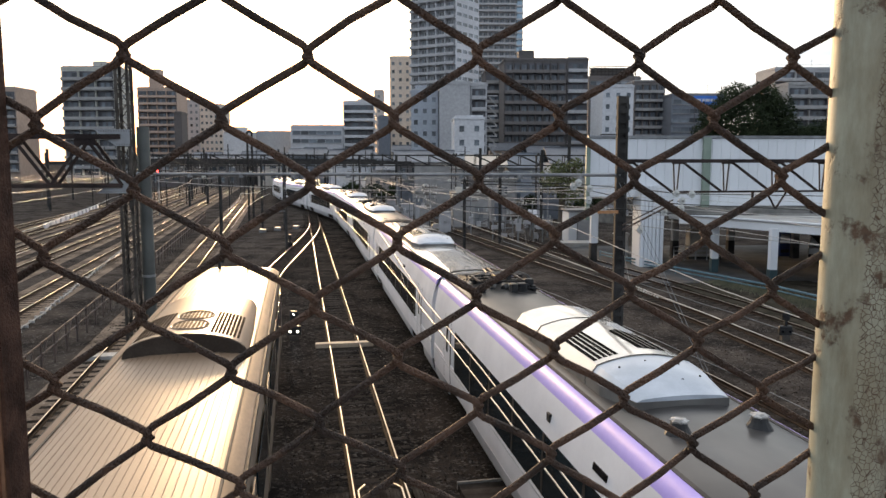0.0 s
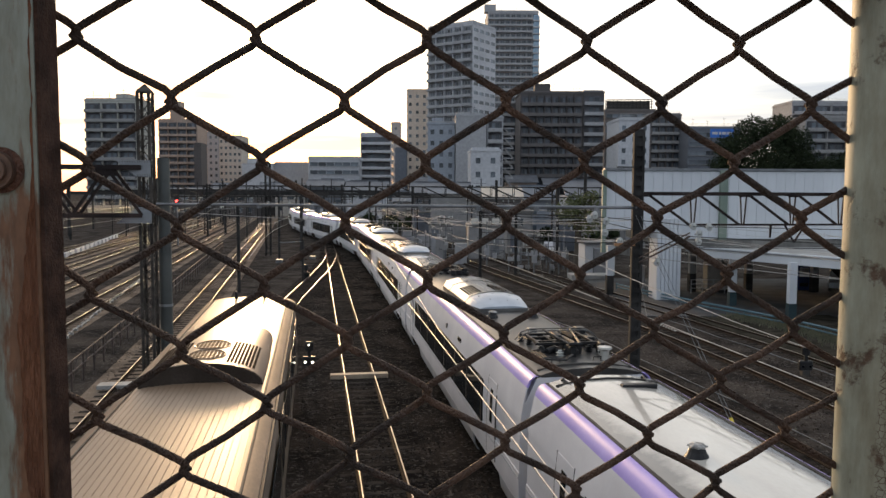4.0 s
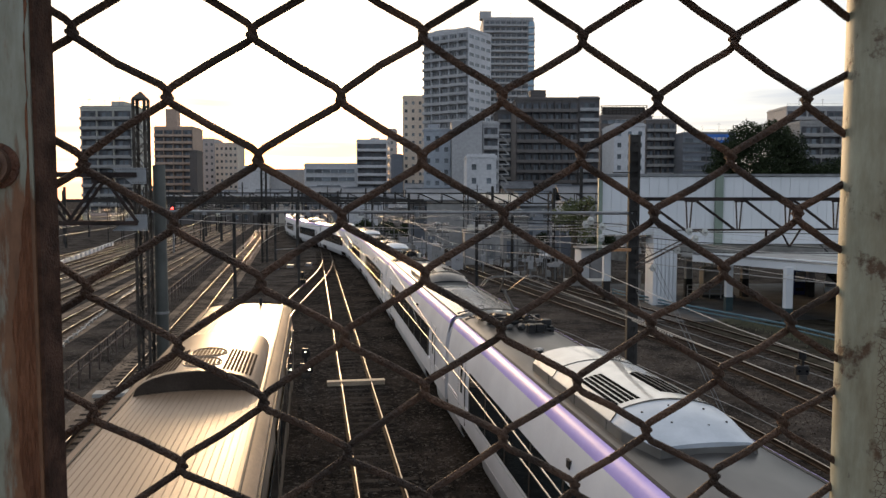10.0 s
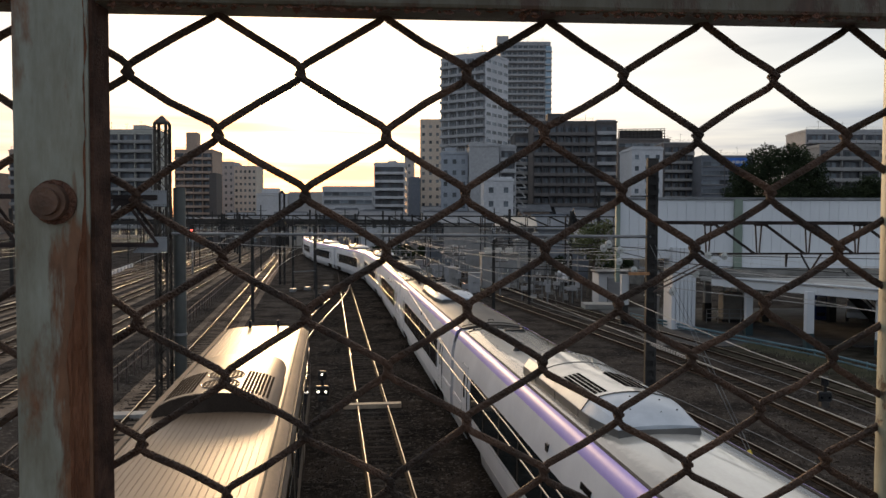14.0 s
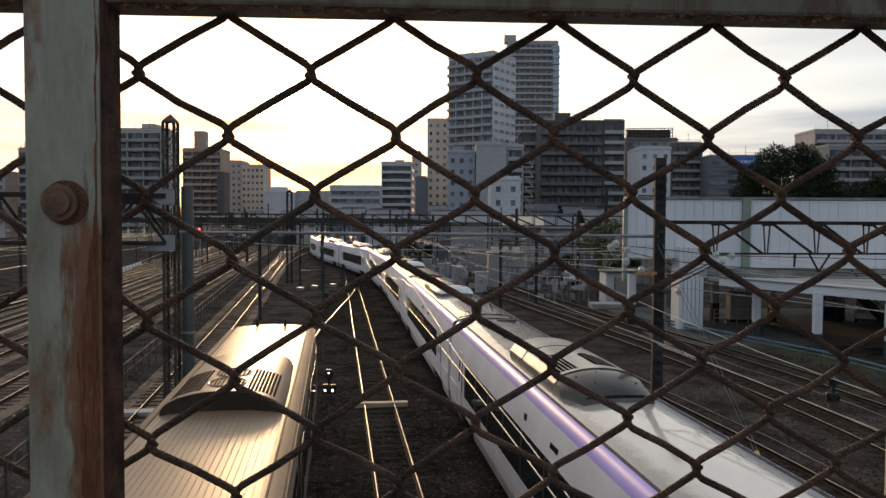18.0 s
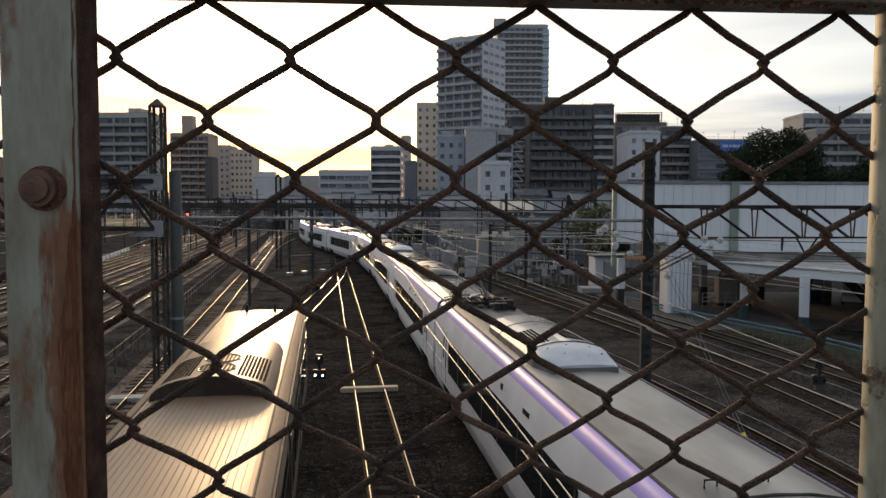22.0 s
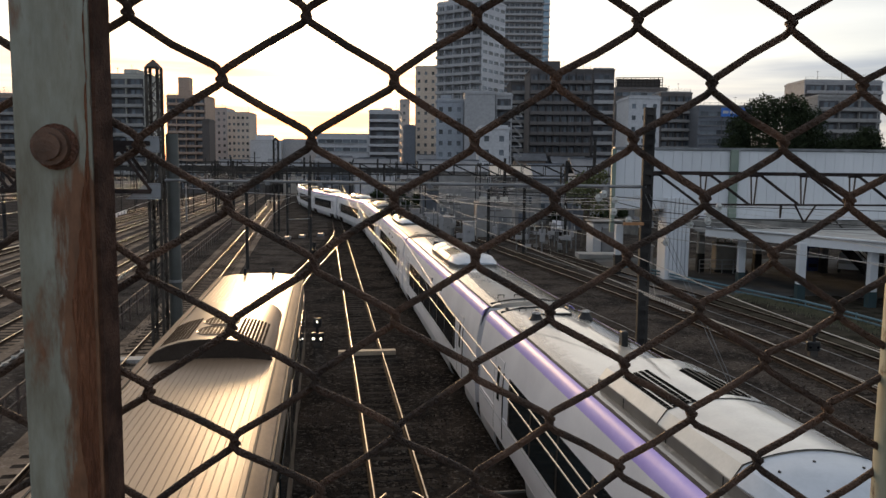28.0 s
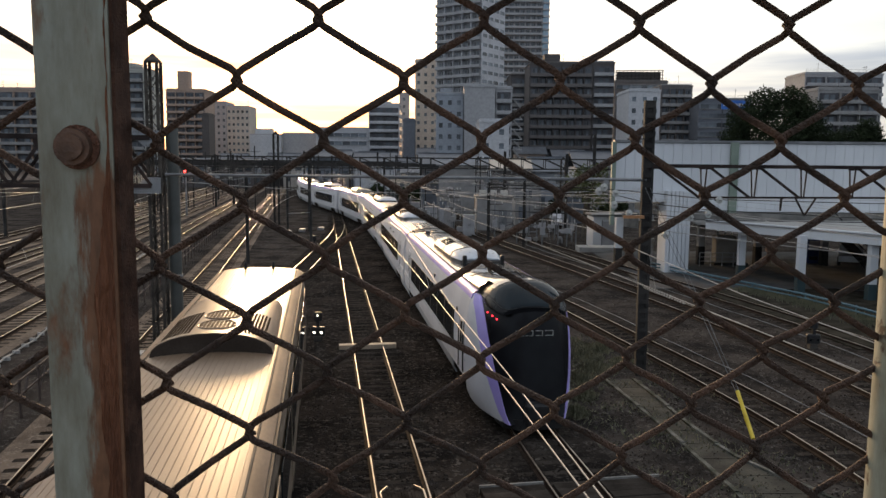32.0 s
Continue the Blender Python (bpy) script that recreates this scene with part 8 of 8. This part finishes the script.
def make_far_yard():
    """Portal beams, poles and hedges that close the yard in the distance."""
    rng = random.Random(21)
    for k, (y, x0, x1, z) in enumerate(((118, -56, 6, 6.5), (140, -62, 0, 6.6), (166, -66, -8, 6.8), (196, -72, -14, 7.0), (228, -80, -20, 7.4))):
        g = thing("portal_beam", "dark steel portal beam over distant tracks", "gantry", group="distant portals")
        part("beam", Geo().beam((x0, y, z), (x1, y + 5, z), 0.35, 0.5), DARK_POLE, g)
        for i in range(4):
            x = x0 + (x1 - x0) * i / 3
            part("leg", Geo().beam((x, y + 5 * i / 3, -0.2), (x, y + 5 * i / 3, z + 1.5), 0.3, 0.3), DARK_POLE, g)
        for i in range(8):
            x = x0 + (x1 - x0) * (i + 0.5) / 8
            part("drop_arm", Geo().beam((x, y + 5 * (i + 0.5) / 8, z), (x, y + 5 * (i + 0.5) / 8, z - 1.6), 0.12, 0.12), GREY_STEEL, g)
            disc_string(g, (x + 0.3, y - 0.3 + 5 * (i + 0.5) / 8, z - 0.6), (1, 0, -0.3), 2, 0.16)
    for k in range(62):
        y = rng.uniform(100, 205)
        x = rng.uniform(-0.42, 0.10) * y
        h = rng.uniform(5.5, 9.5)
        pl = thing("catenary_pole", "slim dark pole in the distant yard", "pole", group="catenary poles")
        part("shaft", Geo().beam((x, y, -0.2), (x, y, h), 0.085, n=6), DARK_POLE, pl)
        part("bracket", Geo().beam((x - 1.2, y, h - 0.8), (x + 0.8, y, h - 0.8), 0.08, 0.08), GREY_STEEL, pl)
    # plain flat-roofed blocks and a low wall behind the tracks
    for x0, x1, y, h, mt in ((-9.5, -5.0, 138, 4.2, W_GREY), (-3.4, 1.2, 121, 3.6, W_SLATE), (-0.8, 1.6, 100, 2.6, W_GREY), (8.6, 12.4, 97, 4.4, W_GREY), (15.0, 19.0, 93, 4.0, W_SLATE), (17.8, 22.5, 90, 5.0, W_GREY), (8.4, 10.2, 89, 2.8, W_GREY)):
        bl = thing("utility_block", "plain grey flat-roofed utility block behind the tracks", "building", group="low buildings beyond the tracks")
        part("wall", Geo().box(x0, x1, y, y + 4, -0.2, h), mt, bl)
        part("roof", Geo().box(x0 - 0.15, x1 + 0.15, y - 0.15, y + 4.15, h + 0.002, h + 0.22), CONCRETE_OLD, bl)
        part("door", Geo().box(x0 + 0.4, x0 + 1.3, y - 0.05, y - 0.003, -0.1, 2.0), W_SLATE, bl)
        for i in range(int((x1 - x0 - 1.6) / 1.3)):
            part("window", Geo().box(x0 + 1.8 + 1.3 * i, x0 + 2.6 + 1.3 * i, y - 0.03, y - 0.003, h - 1.7, h - 0.8), PANE, bl)
        for i in range(2):
            xx = x0 + (x1 - x0) * (0.3 + 0.4 * i)
            part("roof_tank", Geo().lathe([(0.45, 0), (0.48, 0.8), (0.2, 1.0), (0.02, 1.02)], 12, (xx, y + 1.5, h + 0.22)) if i else Geo().box(xx - 0.5, xx + 0.5, y + 1, y + 2, h + 0.22, h + 0.9, cut=0.05), GREY_STEEL, bl)
        part("downpipe", Geo().beam((x1 - 0.15, y - 0.06, -0.2), (x1 - 0.15, y - 0.06, h), 0.05, n=6), GREY_STEEL, bl)
    w = thing("retaining_wall", "low grey retaining wall behind the tracks", "wall", kind="structure")
    part("wall", Geo().add([(-12, 150, -0.2), (22, 86, -0.2), (22, 86.4, -0.2), (-12, 150.4, -0.2), (-12, 150, 1.6), (22, 86, 1.6), (22, 86.4, 1.6), (-12, 150.4, 1.6)], [(3, 2, 1, 0), (4, 5, 6, 7), (0, 1, 5, 4), (1, 2, 6, 5), (2, 3, 7, 6), (3, 0, 4, 7)]), CONCRETE_OLD, w)
    # a row of low houses closing the view under the towers
    for k in range(15):
        x = -70 + 9.0 * k + rng.uniform(-1.5, 1.5)
        y = 225 + rng.uniform(-14, 14) - max(0, x) * 0.9
        h = rng.uniform(6.0, 10.0)
        gable("low town house with pitched roof", x, x + rng.uniform(6, 9), y, y + 8, h, h + 2.0, (W_BROWN, W_MID, W_DARK, W_BEIGE, W_GREY)[k % 5], ROOF_TILE, "house")


# ---- trees and weeds ----
LEAF = surf("dark_leaves", (0.020, 0.028, 0.016), (0.045, 0.058, 0.03), 0.6, 0.9, fine=4, spec=0.05)
LEAF_LIGHT = surf("olive_leaves", (0.07, 0.085, 0.03), (0.12, 0.13, 0.05), 0.6, 0.75, fine=4)
BARK = surf("bark", (0.06, 0.05, 0.04), (0.11, 0.09, 0.07), 3, 0.9, bump=0.6)
def make_tree(label, x, y, h, lobes, leaf, seed, count, size):
    """Tapered trunk, limbs to every lobe, and a crown of many small leaf sprays. lobes: offsets and radii."""
    rng = random.Random(seed)
    t = thing("tree", label, "tree", group="trees")
    z0 = min(l[2] for l in lobes) - 1.0
    part("trunk", Geo().loft([[(x + r * math.cos(a) , y + r * math.sin(a), z) for a in [k * math.pi / 4 for k in range(8)]] for r, z in ((0.5, -0.2), (0.35, z0 * 0.5), (0.25, z0 + 1.5))]), BARK, t)
    for lx, ly, lz, lr in lobes:
        part("limb", Geo().tube([(x, y, z0), (x + lx * 0.5, y + ly * 0.5, (z0 + lz) / 2 + 0.4), (x + lx, y + ly, lz)], 0.12, 6), BARK, t)
    g = Geo()
    vs, fs = [], []
    tot = sum(l[3] ** 2 for l in lobes)
    for lx, ly, lz, lr in lobes:
        for _ in range(int(count * lr * lr / tot)):
            u = Vector((rng.gauss(0, 1), rng.gauss(0, 1), rng.gauss(0, 1))).normalized()
            c = Vector((x + lx, y + ly, lz)) + u * lr * (rng.random() ** 0.4) * (0.85 + 0.3 * noise.noise(u * 2.2 + Vector((lx, ly, lz))))
            a = Vector((rng.gauss(0, 1), rng.gauss(0, 1), rng.gauss(0, 1))).normalized() * size * rng.uniform(0.5, 1.3)
            b = a.cross(Vector((rng.gauss(0, 1), rng.gauss(0, 1), rng.gauss(0, 1)))).normalized() * size * 0.5
            n = len(vs)
            vs += [c - a, c + b, c + a, c - b]
            fs += [(n, n + 1, n + 2, n + 3)]
    g.v, g.f = [tuple(v) for v in vs], fs
    tagged(part("crown", g, leaf, t), kind="stuff")


def make_trees():
    make_tree("broad dark evergreen tree behind the white hall", 47.5, 111, 19, ((-4.5, 0, 13.0, 3.2), (-1.5, 1, 15.4, 3.2), (2.0, 0, 15.8, 3.0), (4.6, 1, 13.8, 3.2), (0, -1, 11.5, 4.0), (-5.5, 0, 10.2, 3.0), (6.0, 0, 10.6, 3.2), (2, 0, 9.0, 3.6), (-2.5, -1, 8.2, 3.4)), LEAF, 3, 36000, 0.19)
    make_tree("dark tree behind the white hall", 58, 108, 14, ((-2, 0, 10.0, 2.8), (1, 0, 11.5, 2.4), (2.5, 1, 9.2, 2.8)), LEAF, 4, 10000, 0.19)
    make_tree("small olive tree beside the apartment blocks", 74, 118, 12, ((-1, 0, 11, 2.2), (1.4, 0, 10, 2.2)), LEAF_LIGHT, 5, 2600, 0.2)
    make_tree("small bushy tree beside the white hall", 13.5, 72, 6, ((-1, 0, 5.0, 1.5), (0.7, 0, 4.2, 1.6), (0, 0.5, 6.0, 1.2), (1.2, 0, 6.4, 1.0)), LEAF_LIGHT, 6, 1800, 0.16)
    # weeds along the troughs
    rng = random.Random(8)
    vs, fs = [], []
    for k in range(5200):
        y = rng.uniform(15, 32)
        base = 6.2 - 0.17 * (y - 17)
        x = base + rng.gauss(0.2, 1.5)
        if noise.noise(Vector((x * 0.7, y * 0.7, 3))) < -0.05 or x < EXPRESS(y) + 1.5:
            continue
        h = rng.uniform(0.03, 0.14)
        a = rng.uniform(0, 6.28)
        d = Vector((math.cos(a), math.sin(a), 0)) * 0.028
        lean = Vector((rng.uniform(-0.1, 0.1), rng.uniform(-0.1, 0.1), h))
        n = len(vs)
        p = Vector((x, y, -0.17))
        vs += [tuple(p - d), tuple(p + d), tuple(p + lean)]
        fs.append((n, n + 1, n + 2))
    for k in range(2600):
        y = rng.uniform(30, 44)
        x = float(np.interp(y, (30, 36.5, 40, 44), (20.8, 20.0, 19.2, 17.7))) - 0.5 + rng.gauss(0, 0.45)
        h = rng.uniform(0.03, 0.16)
        n = len(vs)
        vs += [(x - 0.03, y, -0.12), (x + 0.03, y, -0.12), (x + rng.uniform(-0.1, 0.1), y, h)]
        fs.append((n, n + 1, n + 2))
    for cx, cy, cr in ((4.6, 25.2, 0.55), (5.5, 26.4, 0.7), (5.3, 28.2, 0.8), (6.6, 27.2, 0.5), (4.4, 23.3, 0.5), (5.0, 30.2, 0.9), (6.1, 29.4, 0.6), (3.9, 21.6, 0.4)):
        for k in range(620):
            a, q = rng.uniform(0, 6.28), cr * rng.random() ** 0.6
            p = Vector((cx + q * math.cos(a), cy + 1.4 * q * math.sin(a), -0.17))
            h = rng.uniform(0.08, 0.34) * (1.15 - q / cr * 0.7)
            a = rng.uniform(0, 6.28)
            d = Vector((math.cos(a), math.sin(a), 0)) * 0.02
            n = len(vs)
            vs += [tuple(p - d), tuple(p + d), tuple(p + Vector((rng.uniform(-0.13, 0.13), rng.uniform(-0.13, 0.13), h)))]
            fs.append((n, n + 1, n + 2))
    g = Geo()
    g.v, g.f = vs, fs
    tagged(part("weeds", g, GRASS), "dry weeds along the cable trough", "weeds", kind="stuff")


def make_stones():
    """Loose ballast stones over the near tracks."""
    rng = np.random.default_rng(11)
    n = 34000
    y = 11 + 34 * rng.random(n) ** 1.4
    x = rng.uniform(-0.36, 0.62, n) * (y + 6)
    keep = (x > LOCAL(0) - 0.157 * y + 1.6) | (x < LOCAL(0) - 0.157 * y - 1.7)
    x, y = x[keep], y[keep]
    n = len(x)
    r = rng.uniform(0.018, 0.045, n)
    octa = np.array([(1, 0, 0), (0, 1, 0), (-1, 0, 0), (0, -1, 0), (0, 0, 0.8), (0, 0, -0.8)], float)
    v = octa[None] * r[:, None, None] * rng.uniform(0.6, 1.3, (n, 6, 1))
    a = rng.uniform(0, 6.28, n)
    c, s = np.cos(a)[:, None], np.sin(a)[:, None]
    v = np.stack([v[..., 0] * c - v[..., 1] * s, v[..., 0] * s + v[..., 1] * c, v[..., 2]], -1)
    v += np.stack([x, y, np.full(n, -0.165) + r * 0.3], -1)[:, None]
    f = np.array([(0, 1, 4), (1, 2, 4), (2, 3, 4), (3, 0, 4)])
    faces = (np.arange(n)[:, None, None] * 6 + f[None]).reshape(-1, 3)
    me = bpy.data.meshes.new("ballast_stones")
    me.from_pydata(v.reshape(-1, 3).tolist(), [], faces.tolist())
    stone = surf("ballast_stone", (0.022, 0.018, 0.015), (0.07, 0.06, 0.052), 3.0, 0.95, fine=30, spec=0.0)
    tagged(part("ballast_stones", me, stone), "loose dark brown ballast stones", "ballast", kind="stuff")
make_ground()
make_yard()
make_wires()
make_yard_things()
make_hall()
make_gantries()
make_low_buildings()
make_trees()
make_clutter()
make_far_yard()
make_town()
make_local_train()
make_train()
make_bridge()
make_stones()
motions()
